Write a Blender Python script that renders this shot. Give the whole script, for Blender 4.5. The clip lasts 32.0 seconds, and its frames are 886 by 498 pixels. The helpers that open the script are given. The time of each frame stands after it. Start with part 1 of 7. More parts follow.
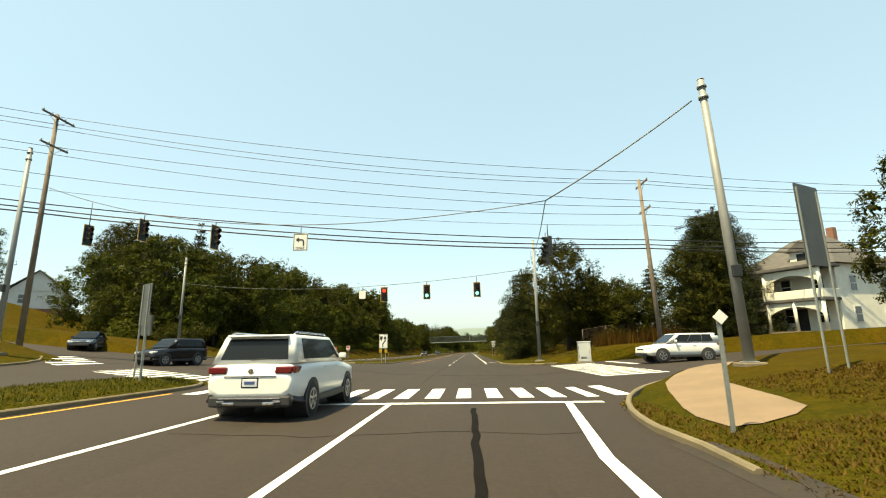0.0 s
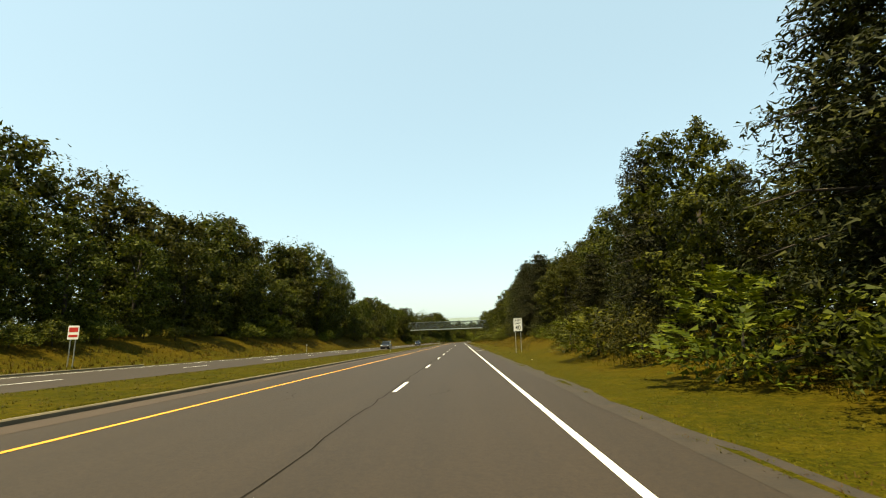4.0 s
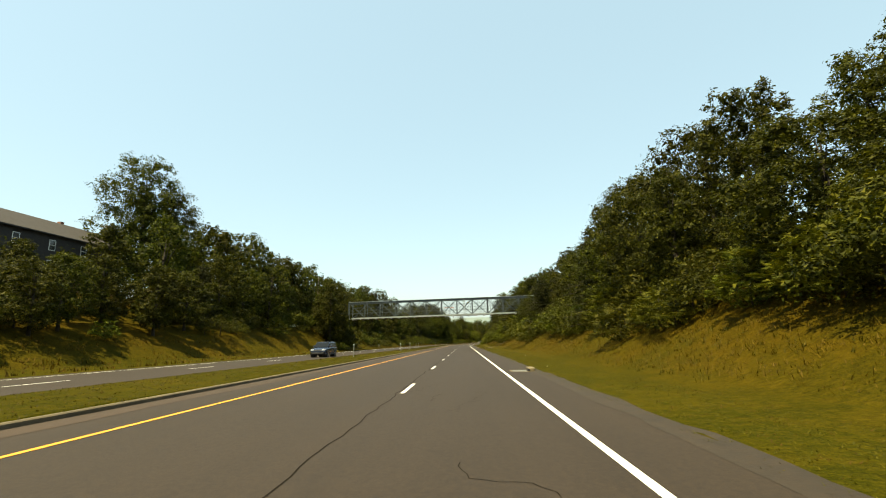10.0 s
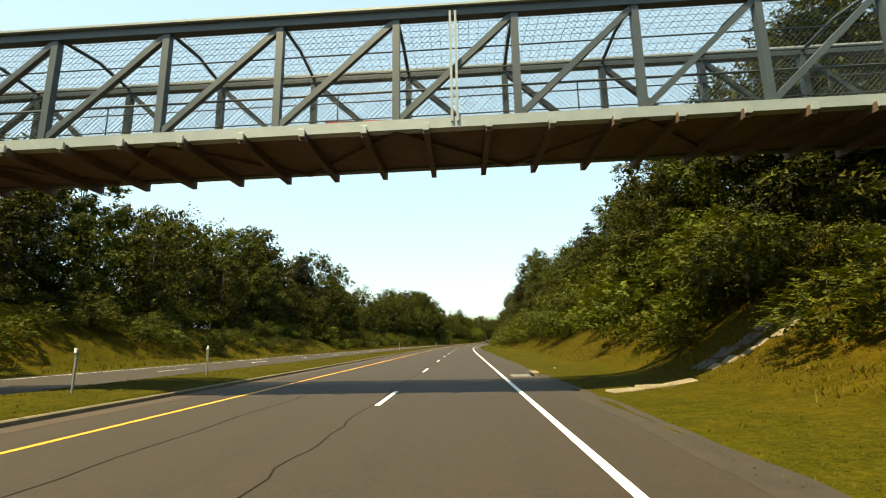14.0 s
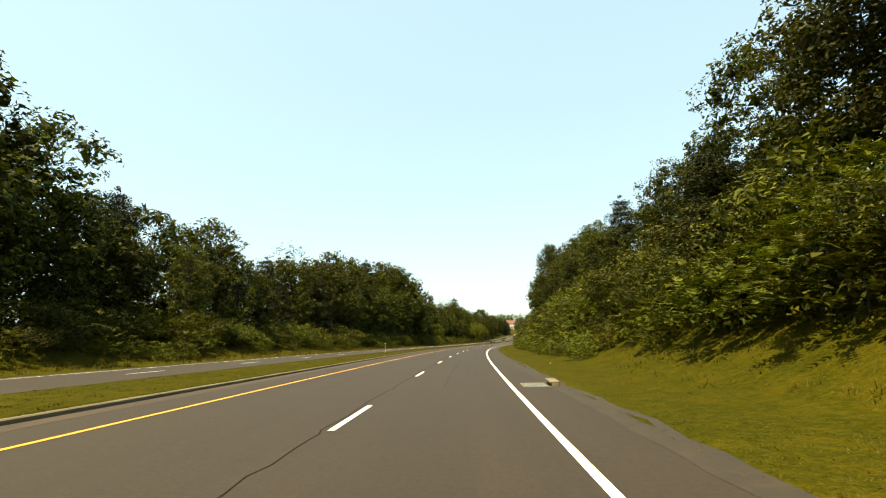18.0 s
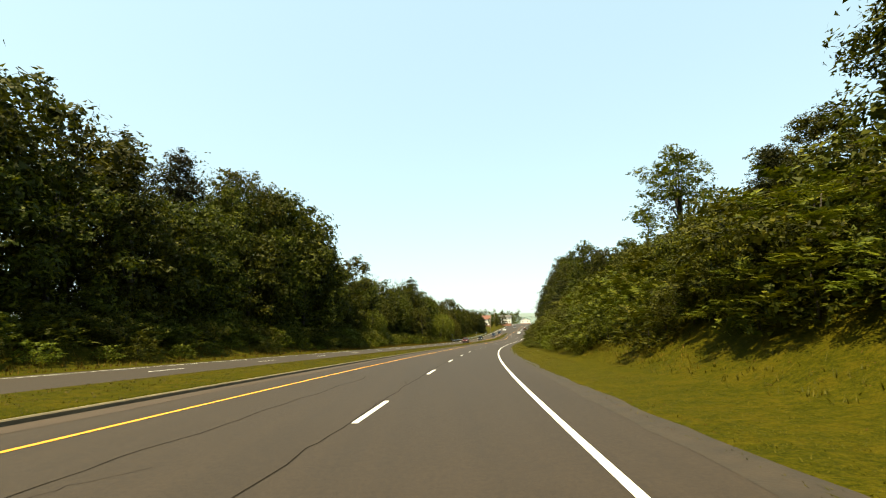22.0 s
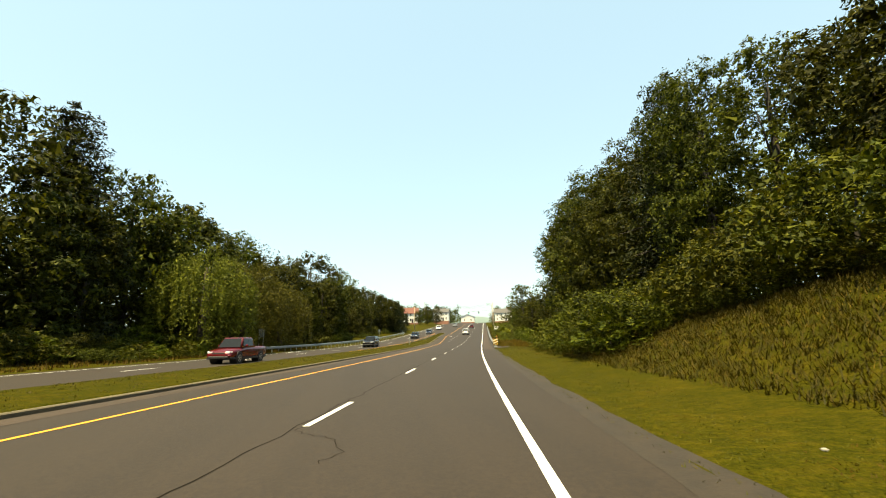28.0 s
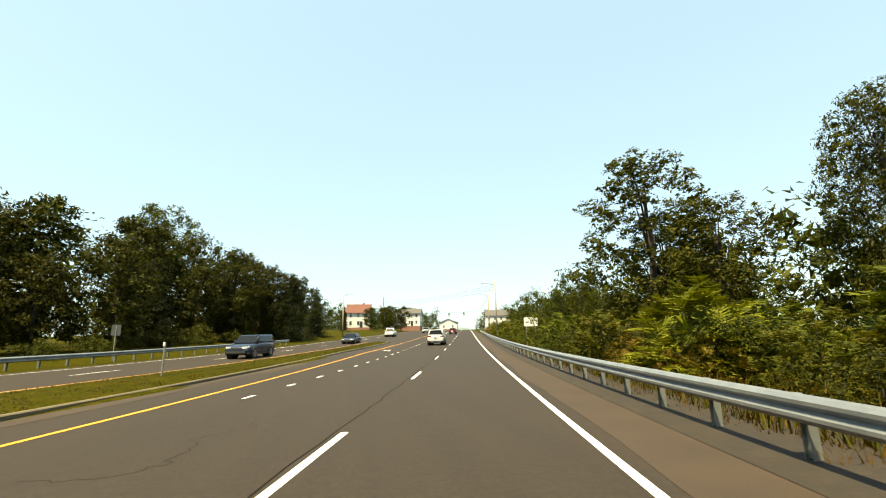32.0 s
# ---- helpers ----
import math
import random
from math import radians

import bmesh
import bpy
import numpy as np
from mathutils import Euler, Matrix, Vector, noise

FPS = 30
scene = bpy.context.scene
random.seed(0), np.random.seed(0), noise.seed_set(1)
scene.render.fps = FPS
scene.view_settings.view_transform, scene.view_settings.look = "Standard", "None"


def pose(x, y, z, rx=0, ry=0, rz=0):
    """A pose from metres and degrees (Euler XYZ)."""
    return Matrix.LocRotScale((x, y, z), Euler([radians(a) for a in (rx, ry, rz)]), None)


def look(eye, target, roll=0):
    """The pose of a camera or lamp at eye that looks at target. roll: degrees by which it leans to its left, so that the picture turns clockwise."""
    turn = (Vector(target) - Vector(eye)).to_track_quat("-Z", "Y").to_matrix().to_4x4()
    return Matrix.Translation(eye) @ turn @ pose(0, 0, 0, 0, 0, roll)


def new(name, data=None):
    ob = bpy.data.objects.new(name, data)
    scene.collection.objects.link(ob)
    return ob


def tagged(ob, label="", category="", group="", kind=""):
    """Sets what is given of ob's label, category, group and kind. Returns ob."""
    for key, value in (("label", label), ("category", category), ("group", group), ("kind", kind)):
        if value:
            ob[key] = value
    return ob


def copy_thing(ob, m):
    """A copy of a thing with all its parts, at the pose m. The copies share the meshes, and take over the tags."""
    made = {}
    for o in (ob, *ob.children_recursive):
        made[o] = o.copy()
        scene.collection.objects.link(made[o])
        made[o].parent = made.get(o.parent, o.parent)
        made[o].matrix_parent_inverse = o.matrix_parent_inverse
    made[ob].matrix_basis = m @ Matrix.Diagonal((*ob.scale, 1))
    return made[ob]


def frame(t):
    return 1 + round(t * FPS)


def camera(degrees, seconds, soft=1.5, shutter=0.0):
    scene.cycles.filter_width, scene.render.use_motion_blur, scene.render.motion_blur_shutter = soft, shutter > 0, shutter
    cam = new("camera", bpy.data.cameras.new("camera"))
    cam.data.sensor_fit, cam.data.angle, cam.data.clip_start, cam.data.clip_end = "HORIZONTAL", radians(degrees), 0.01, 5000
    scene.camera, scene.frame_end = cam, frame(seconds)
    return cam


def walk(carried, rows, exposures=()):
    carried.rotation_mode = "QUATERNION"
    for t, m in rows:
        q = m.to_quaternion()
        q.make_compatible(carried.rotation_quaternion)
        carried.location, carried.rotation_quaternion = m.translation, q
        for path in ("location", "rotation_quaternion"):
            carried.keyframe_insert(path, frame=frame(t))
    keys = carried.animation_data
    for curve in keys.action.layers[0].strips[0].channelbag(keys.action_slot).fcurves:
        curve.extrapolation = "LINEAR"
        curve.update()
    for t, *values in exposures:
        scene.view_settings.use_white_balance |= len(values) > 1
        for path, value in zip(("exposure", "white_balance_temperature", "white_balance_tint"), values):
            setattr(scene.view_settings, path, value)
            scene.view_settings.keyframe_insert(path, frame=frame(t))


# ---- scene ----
# The road runs from the origin along +Y; station s is the way along its right edge line, u the offset to the right of it.
S_STEP = np.arange(-200, 2501, 1.0)


def smoothed(values, n):
    return np.convolve(np.pad(values, (n // 2, n // 2), "edge"), np.ones(n) / n, "valid")[:len(values)]


TURN = ((-200, 0), (330, 0), (370, -.8), (410, -2.5), (450, -5), (490, -8), (530, -10.5), (570, -12.3), (620, -14), (660, -14.8), (720, -14.9), (800, -15), (2500, -15))
GRADE = ((-200, -.012), (-20, -.012), (40, -.022), (480, -.022), (560, -.016), (600, -.01), (640, -.004), (673, .012), (705, .034), (740, .046), (850, .046), (960, .015), (1050, 0), (2500, 0))
PSI = np.radians(smoothed(np.interp(S_STEP, *zip(*TURN)), 31))
SLOPE = smoothed(np.interp(S_STEP, *zip(*GRADE)), 31)
ROAD_X = np.concatenate([[0], np.cumsum(-np.sin(PSI)[:-1])])
ROAD_Y = np.concatenate([[0], np.cumsum(np.cos(PSI)[:-1])])
ROAD_Z = np.concatenate([[0], np.cumsum(SLOPE[:-1])])
ROAD_X, ROAD_Y, ROAD_Z = ROAD_X - ROAD_X[200], ROAD_Y - ROAD_Y[200], ROAD_Z - ROAD_Z[200]


def heading(s):
    return float(np.interp(s, S_STEP, PSI))


def lift(s, u):
    """The cross street climbs away from the highway on both sides."""
    w = min(1.0, max(0.0, (68 - s) / 26))
    return w * (.05 * min(40, max(0, u - 1.8)) + .045 * min(60, max(0, -u - 6)) + .07 * min(40, max(0, -u - 24)))


def road(s, u, z=0.0):
    """World place of station s, offset u, height z over the road."""
    p = heading(s)
    z += lift(s, u)
    return Vector((float(np.interp(s, S_STEP, ROAD_X)) + u * math.cos(p), float(np.interp(s, S_STEP, ROAD_Y)) + u * math.sin(p),
                   float(np.interp(s, S_STEP, ROAD_Z)) + z))


def on_road(s, u, z=0.0, turn=0.0):
    """Pose at a station, turned with the road."""
    return Matrix.Translation(road(s, u, z)) @ Matrix.Rotation(heading(s) + radians(turn), 4, "Z")


# ---- camera and walk ----
cam = camera(88.84, 32.0, soft=1.1, shutter=0.03)
ROWS = (
    (0.0, -1.675, 0.000, 1.420, 101.559, 1.00, 3.291),
    (0.5, -1.699, 7.561, 1.300, 101.555, 1.00, 3.005),
    (1.0, -1.722, 15.248, 1.168, 101.550, 1.00, 2.720),
    (1.5, -1.702, 23.120, 1.023, 101.203, 1.00, 2.577),
    (2.0, -1.683, 31.243, 0.862, 100.868, 1.00, 2.434),
    (2.5, -1.602, 39.620, 0.688, 100.690, 1.00, 2.362),
    (3.0, -1.740, 48.260, 0.501, 100.532, 1.00, 2.291),
    (3.5, -1.697, 57.209, 0.305, 100.256, 1.00, 2.291),
    (4.5, -1.663, 76.600, -0.122, 100.311, 1.00, 2.291),
    (5.5, -1.630, 96.477, -0.559, 100.366, 1.00, 2.291),
    (6.0, -1.613, 106.254, -0.774, 100.394, 1.00, 2.291),
    (6.5, -1.623, 116.091, -0.991, 100.398, 1.00, 2.362),
    (7.0, -1.633, 126.021, -1.209, 100.403, 1.00, 2.434),
    (7.5, -1.598, 136.145, -1.432, 100.408, 1.00, 2.505),
    (8.0, -1.563, 146.511, -1.660, 100.413, 1.00, 2.577),
    (8.5, -1.679, 157.061, -1.892, 100.418, 1.00, 2.648),
    (9.0, -1.796, 167.664, -2.125, 100.423, 1.00, 2.720),
    (9.5, -1.812, 178.213, -2.357, 100.428, 1.00, 2.684),
    (10.0, -1.827, 188.696, -2.588, 100.433, 1.00, 2.648),
    (10.5, -1.816, 199.208, -2.819, 100.438, 1.00, 2.612),
    (11.0, -1.804, 209.868, -3.054, 100.443, 1.00, 2.577),
    (11.5, -1.787, 220.747, -3.293, 100.448, 1.00, 2.541),
    (12.0, -1.771, 231.842, -3.537, 100.452, 1.00, 2.505),
    (12.5, -1.821, 243.083, -3.784, 100.457, 1.00, 2.469),
    (13.0, -1.872, 254.362, -4.033, 100.462, 1.00, 2.434),
    (13.5, -1.729, 265.546, -4.279, 100.456, 1.00, 2.505),
    (14.0, -1.586, 276.564, -4.521, 100.451, 1.00, 2.577),
    (14.5, -1.520, 287.486, -4.761, 100.445, 1.00, 2.648),
    (15.5, -1.389, 310.179, -5.261, 100.434, 1.00, 2.772),
    (16.5, -1.258, 332.836, -5.759, 100.422, 1.00, 2.637),
    (17.0, -1.222, 343.630, -5.996, 100.416, 1.00, 2.492),
    (17.5, -1.190, 354.377, -6.233, 100.411, 1.00, 2.370),
    (18.0, -1.118, 365.070, -6.468, 100.405, 1.00, 2.165),
    (18.5, -1.069, 375.629, -6.700, 100.399, 1.00, 1.957),
    (19.0, -0.951, 386.048, -6.929, 100.394, 1.00, 1.725),
    (19.5, -0.630, 396.402, -7.157, 100.376, 1.00, 1.298),
    (20.0, -0.225, 406.795, -7.385, 100.359, 1.00, 0.800),
    (20.5, 0.241, 417.326, -7.617, 100.342, 1.00, 0.228),
    (21.0, 0.832, 428.033, -7.852, 100.325, 1.00, -0.376),
    (21.5, 1.606, 438.893, -8.091, 100.308, 1.00, -1.049),
    (22.0, 2.522, 449.864, -8.333, 100.290, 1.00, -1.779),
    (22.5, 3.512, 460.903, -8.576, 100.273, 1.00, -2.553),
    (23.0, 4.664, 471.961, -8.820, 100.265, 1.00, -3.314),
    (23.5, 6.064, 482.989, -9.062, 100.278, 1.00, -4.149),
    (24.0, 7.616, 493.989, -9.299, 100.307, 1.00, -4.936),
    (24.5, 9.280, 505.008, -9.527, 100.341, 1.00, -5.700),
    (25.0, 11.086, 516.036, -9.747, 100.375, 1.00, -6.416),
    (25.5, 13.045, 527.045, -9.958, 100.409, 1.00, -7.062),
    (26.5, 17.561, 549.131, -10.355, 100.485, 1.00, -8.245),
    (27.5, 22.530, 571.388, -10.709, 100.621, 1.00, -9.288),
    (28.0, 25.118, 582.453, -10.860, 100.705, 1.00, -9.760),
    (28.5, 27.641, 593.515, -10.991, 100.785, 1.00, -10.215),
    (29.0, 30.237, 604.540, -11.103, 100.865, 1.00, -10.626),
    (29.5, 32.759, 615.554, -11.195, 100.945, 1.00, -10.979),
    (30.0, 35.324, 626.494, -11.268, 101.049, 1.00, -11.281),
    (30.5, 37.943, 637.316, -11.315, 101.228, 1.00, -11.556),
    (31.0, 40.566, 648.003, -11.323, 101.479, 1.00, -11.759),
    (31.5, 43.208, 658.553, -11.279, 101.779, 1.00, -11.890),
    (32.0, 45.833, 669.000, -11.176, 102.119, 1.00, -11.980),
)
walk(cam, [(t, pose(x, y, z, rx, ry, rz)) for t, x, y, z, rx, ry, rz in ROWS], exposures=((0.0, 1.64, 7900, 0), (12.2, 1.64, 7900, 0), (13.0, 1.86, 7900, 0), (32.0, 1.82, 7900, 0)))

# ---- light ----
SUN_TO = Vector((-0.36, -0.34, 1.10)).normalized()
world = bpy.data.worlds.new("hazy_summer_sky")
scene.world = world
world.use_nodes = True
wn, wl = world.node_tree.nodes, world.node_tree.links
sky = wn.new("ShaderNodeTexSky")
sky.sky_type, sky.sun_disc = "NISHITA", False
sky.sun_elevation = math.asin(SUN_TO.z)
sky.sun_rotation = math.atan2(SUN_TO.x, SUN_TO.y)
sky.air_density, sky.dust_density, sky.ozone_density, sky.altitude = 1.2, 1.6, 1.0, 20
haze = wn.new("ShaderNodeMix")
haze.data_type = "RGBA"
haze.inputs[0].default_value, haze.inputs[7].default_value = 0.66, (1.58, 2.30, 2.96, 1)
wl.new(sky.outputs[0], haze.inputs[6])
wl.new(haze.outputs[2], wn["Background"].inputs[0])
wn["Background"].inputs[1].default_value = 0.112
sun = new("sun", bpy.data.lights.new("sun", "SUN"))
sun.data.energy, sun.data.angle, sun.data.color = 4.2, radians(0.6), (1.0, 0.87, 0.62)
sun.matrix_world = look(SUN_TO * 100, (0, 0, 0))
scene.view_settings.exposure = 0.0

# ---- materials ----
def material(name, build, rough=0.8, metal=0.0, spec=0.5):
    m = bpy.data.materials.new(name)
    m.use_nodes = True
    n, l = m.node_tree.nodes, m.node_tree.links
    b = n["Principled BSDF"]
    b.inputs["Roughness"].default_value, b.inputs["Metallic"].default_value = rough, metal
    b.inputs["Specular IOR Level"].default_value = spec
    build(n, l, b)
    return m


def noise_node(n, l, scale, detail=4.0, rough=0.6, coords="Object", stretch=(1, 1, 1)):
    tc, mp, no = n.new("ShaderNodeTexCoord"), n.new("ShaderNodeMapping"), n.new("ShaderNodeTexNoise")
    mp.inputs["Scale"].default_value = stretch
    l.new(tc.outputs[coords], mp.inputs[0])
    l.new(mp.outputs[0], no.inputs["Vector"])
    no.inputs["Scale"].default_value, no.inputs["Detail"].default_value, no.inputs["Roughness"].default_value = scale, detail, rough
    return no


def ramp_node(n, l, source, stops):
    r = n.new("ShaderNodeValToRGB")
    while len(r.color_ramp.elements) < len(stops):
        r.color_ramp.elements.new(0.5)
    for e, (at, c) in zip(r.color_ramp.elements, stops):
        e.position, e.color = at, (*c, 1)
    l.new(source, r.inputs[0])
    return r


def mix_node(n, l, fac, a, b, how="MIX"):
    m = n.new("ShaderNodeMix")
    m.data_type, m.blend_type = "RGBA", how
    for socket, v in ((m.inputs[0], fac), (m.inputs[6], a), (m.inputs[7], b)):
        if isinstance(v, (int, float)):
            socket.default_value = v
        elif isinstance(v, tuple):
            socket.default_value = (*v, 1)
        else:
            l.new(v, socket)
    return m.outputs[2]


def bump_node(n, l, b, source, strength, distance):
    bp = n.new("ShaderNodeBump")
    bp.inputs["Strength"].default_value, bp.inputs["Distance"].default_value = strength, distance
    l.new(source, bp.inputs["Height"])
    l.new(bp.outputs[0], b.inputs["Normal"])


def surface(name, dark, light, scale=3.0, fine=60.0, rough=0.8, metal=0.0, bump=0.2, spec=0.5, depth=0.01, coords="Object"):
    """A two-scale mottled surface between two colours."""
    def build(n, l, b):
        big, small = noise_node(n, l, scale, coords=coords), noise_node(n, l, fine, coords=coords)
        r = ramp_node(n, l, big.outputs[0], ((0.3, dark), (0.7, light)))
        c = mix_node(n, l, 0.35, r.outputs[0], ramp_node(n, l, small.outputs[0], ((0.3, dark), (0.7, light))).outputs[0])
        l.new(c, b.inputs["Base Color"])
        if bump:
            bump_node(n, l, b, small.outputs[0], bump, depth)
    return material(name, build, rough, metal, spec)


def plain(name, colour, rough=0.5, metal=0.0, spec=0.5, wear=0.06):
    """A paint or plastic with faint mottling."""
    return surface(name, tuple(c * (1 - wear) for c in colour), tuple(min(1, c * (1 + wear)) for c in colour), 2.0, 25.0, rough, metal, 0.0, spec)


def build_asphalt(n, l, b):
    """Aged asphalt: patches, wheel-path streaks, oil-darkened lane centres and pale grit."""
    patches, streaks, grit = noise_node(n, l, 0.25, 5), noise_node(n, l, 1.0, 4, stretch=(1.6, 0.05, 1)), noise_node(n, l, 55, 3)
    speck, stains, mottle = noise_node(n, l, 150, 2), noise_node(n, l, 1.7, 5, 0.7), noise_node(n, l, 14, 5, 0.75)
    c = ramp_node(n, l, patches.outputs[0], ((0.3, (0.01322, 0.00881, 0.00516)), (0.7, (0.01950, 0.01284, 0.00744)))).outputs[0]
    c = mix_node(n, l, 0.5, c, ramp_node(n, l, streaks.outputs[0], ((0.35, (0.00941, 0.00629, 0.00369)), (0.65, (0.02388, 0.01584, 0.00928)))).outputs[0])
    c = mix_node(n, l, 0.4, c, ramp_node(n, l, grit.outputs[0], ((0.35, (0.00380, 0.00252, 0.00163)), (0.7, (0.04147, 0.02768, 0.01694)))).outputs[0])
    c = mix_node(n, l, 0.26, c, ramp_node(n, l, mottle.outputs[0], ((0.40, (0.00413, 0.00287, 0.00177)), (0.60, (0.03672, 0.02514, 0.01459)))).outputs[0])
    c = mix_node(n, l, ramp_node(n, l, stains.outputs[0], ((0.60, (0, 0, 0)), (0.70, (0.41310, 0.35910, 0.30537)))).outputs[0], c, (0.00628, 0.00430, 0.00266))
    c = mix_node(n, l, ramp_node(n, l, speck.outputs[0], ((0.66, (0, 0, 0)), (0.74, (0.50490, 0.43890, 0.37323)))).outputs[0], c, (0.07535, 0.05285, 0.03301))
    l.new(c, b.inputs["Base Color"])
    bump_node(n, l, b, grit.outputs[0], 0.35, 0.006)


def build_paint(colour, worn):
    def build(n, l, b):
        chips, big = noise_node(n, l, 22, 5, 0.7), noise_node(n, l, 1.2, 3)
        c = ramp_node(n, l, big.outputs[0], ((0.3, tuple(v * .86 for v in colour)), (0.7, colour))).outputs[0]
        f = ramp_node(n, l, chips.outputs[0], ((0.28, (1, 1, 1)), (0.36, (0, 0, 0)))).outputs[0]
        l.new(mix_node(n, l, f, c, worn), b.inputs["Base Color"])
    return build


def build_grass(n, l, b):
    """Mown yellow-green verges, sunburnt golden banks before the footbridge, greener ones further on."""
    big, mid, fine = noise_node(n, l, 0.16, 4), noise_node(n, l, 1.1, 5, 0.7), noise_node(n, l, 26, 4, 0.75)
    tuft = noise_node(n, l, 6.0, 4, 0.7)
    sep, along = n.new("ShaderNodeSeparateXYZ"), n.new("ShaderNodeMapRange")
    right, left, top = n.new("ShaderNodeMapRange"), n.new("ShaderNodeMapRange"), n.new("ShaderNodeMath")
    tc = n.new("ShaderNodeTexCoord")
    l.new(tc.outputs["Object"], sep.inputs[0])
    l.new(sep.outputs[1], along.inputs[0])
    along.inputs[1].default_value, along.inputs[2].default_value = 290, 370
    l.new(sep.outputs[0], right.inputs[0])
    right.inputs[1].default_value, right.inputs[2].default_value = 3.0, 7.0
    l.new(sep.outputs[0], left.inputs[0])
    left.inputs[1].default_value, left.inputs[2].default_value = -26.5, -30.0
    top.operation = "MAXIMUM"
    l.new(right.outputs[0], top.inputs[0])
    l.new(left.outputs[0], top.inputs[1])
    mown = ramp_node(n, l, big.outputs[0], ((0.34, (0.0241, 0.0270, 0.0014)), (0.52, (0.0376, 0.0357, 0.0021)), (0.68, (0.0554, 0.0424, 0.0034)))).outputs[0]
    gold = ramp_node(n, l, big.outputs[0], ((0.34, (0.0317, 0.0220, 0.0013)), (0.52, (0.0592, 0.0282, 0.0017)), (0.68, (0.0771, 0.0297, 0.0021)))).outputs[0]
    lush = ramp_node(n, l, big.outputs[0], ((0.34, (0.0222, 0.0280, 0.0013)), (0.52, (0.0328, 0.0357, 0.0017)), (0.68, (0.0473, 0.0405, 0.0024)))).outputs[0]
    c = mix_node(n, l, top.outputs[0], mown, gold)
    c = mix_node(n, l, along.outputs[0], c, lush)
    c = mix_node(n, l, 0.42, c, ramp_node(n, l, mid.outputs[0], ((0.40, (0.0106, 0.0144, 0.0009)), (0.50, (0.0299, 0.0270, 0.0014)), (0.60, (0.0723, 0.0482, 0.0039)))).outputs[0])
    c = mix_node(n, l, 0.30, c, ramp_node(n, l, tuft.outputs[0], ((0.41, (0.0077, 0.0097, 0.0007)), (0.52, (0.0338, 0.0318, 0.0019)), (0.61, (0.0795, 0.0602, 0.0067)))).outputs[0])
    c = mix_node(n, l, 0.36, c, ramp_node(n, l, fine.outputs[0], ((0.40, (0.0048, 0.0058, 0.0005)), (0.62, (0.0602, 0.0507, 0.0039)))).outputs[0])
    l.new(c, b.inputs["Base Color"])
    bump_node(n, l, b, tuft.outputs[0], 0.8, 0.12)


def leaf_material(name, dark, light, sun_tip, through_light=0.3):
    m = bpy.data.materials.new(name)
    m.use_nodes = True
    n, l = m.node_tree.nodes, m.node_tree.links
    b, out = n["Principled BSDF"], n["Material Output"]
    geo, info = n.new("ShaderNodeNewGeometry"), n.new("ShaderNodeObjectInfo")
    patch = noise_node(n, l, 0.55, 3)
    c = ramp_node(n, l, geo.outputs["Random Per Island"], ((0.0, dark), (0.5, light), (1.0, sun_tip))).outputs[0]
    c = mix_node(n, l, ramp_node(n, l, patch.outputs[0], ((0.35, (0, 0, 0)), (0.65, (.6, .6, .6)))).outputs[0], c, light)
    hsv = n.new("ShaderNodeHueSaturation")
    hue = n.new("ShaderNodeMapRange")
    hue.inputs[3].default_value, hue.inputs[4].default_value = 0.475, 0.515
    val = n.new("ShaderNodeMapRange")
    val.inputs[3].default_value, val.inputs[4].default_value = 0.75, 1.25
    l.new(info.outputs["Random"], hue.inputs[0])
    l.new(info.outputs["Random"], val.inputs[0])
    l.new(hue.outputs[0], hsv.inputs["Hue"])
    l.new(val.outputs[0], hsv.inputs["Value"])
    l.new(c, hsv.inputs["Color"])
    l.new(hsv.outputs[0], b.inputs["Base Color"])
    b.inputs["Roughness"].default_value, b.inputs["Specular IOR Level"].default_value = 0.65, 0.12
    tr, mx = n.new("ShaderNodeBsdfTranslucent"), n.new("ShaderNodeMixShader")
    l.new(hsv.outputs[0], tr.inputs[0])
    mx.inputs[0].default_value = through_light
    l.new(b.outputs[0], mx.inputs[1])
    l.new(tr.outputs[0], mx.inputs[2])
    l.new(mx.outputs[0], out.inputs[0])
    return m


ASPHALT = material("asphalt", build_asphalt, 0.85, spec=0.35)
CRACK = surface("asphalt_crack", (0.0060, 0.0047, 0.0034), (0.0130, 0.0102, 0.0072), 3, 80, 0.95, spec=0.08)
TAR = surface("crack_tar", (0.0026, 0.0022, 0.0018), (0.0062, 0.0050, 0.0040), 6, 80, 0.95, spec=0.08)
WHITE_PAINT = material("white_road_paint", build_paint((.66, .66, .62), (.06, .055, .05)), 0.6)
YELLOW_PAINT = material("yellow_road_paint", build_paint((.60, .27, .018), (.06, .05, .04)), 0.6)
GRASS = material("dry_summer_grass", build_grass, 1.0, spec=0.03)
KERB = surface("kerb_concrete", (0.076, 0.0608, 0.0342), (0.1596, 0.1292, 0.076), 1.2, 40, 0.85, bump=0.4)
GUTTER = surface("dusty_gutter", (.021, .0122, .0062), (.036, .0212, .0104), 0.8, 30, 0.95, bump=0.4)
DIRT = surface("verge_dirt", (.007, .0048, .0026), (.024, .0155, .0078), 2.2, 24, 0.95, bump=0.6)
CONCRETE = surface("concrete", (0.09690, 0.07790, 0.05039), (0.16150, 0.13087, 0.08892), 1.5, 45, 0.85, bump=0.3)
SAND_WALK = surface("worn_sidewalk", (0.114, 0.0798, 0.0471), (0.1824, 0.1254, 0.076), 0.9, 30, 0.9, bump=0.3)
GALVANISED = surface("galvanised_steel", (0.1824, 0.1976, 0.2052), (0.2888, 0.304, 0.3116), 2.5, 40, 0.45, 0.6, 0.05)
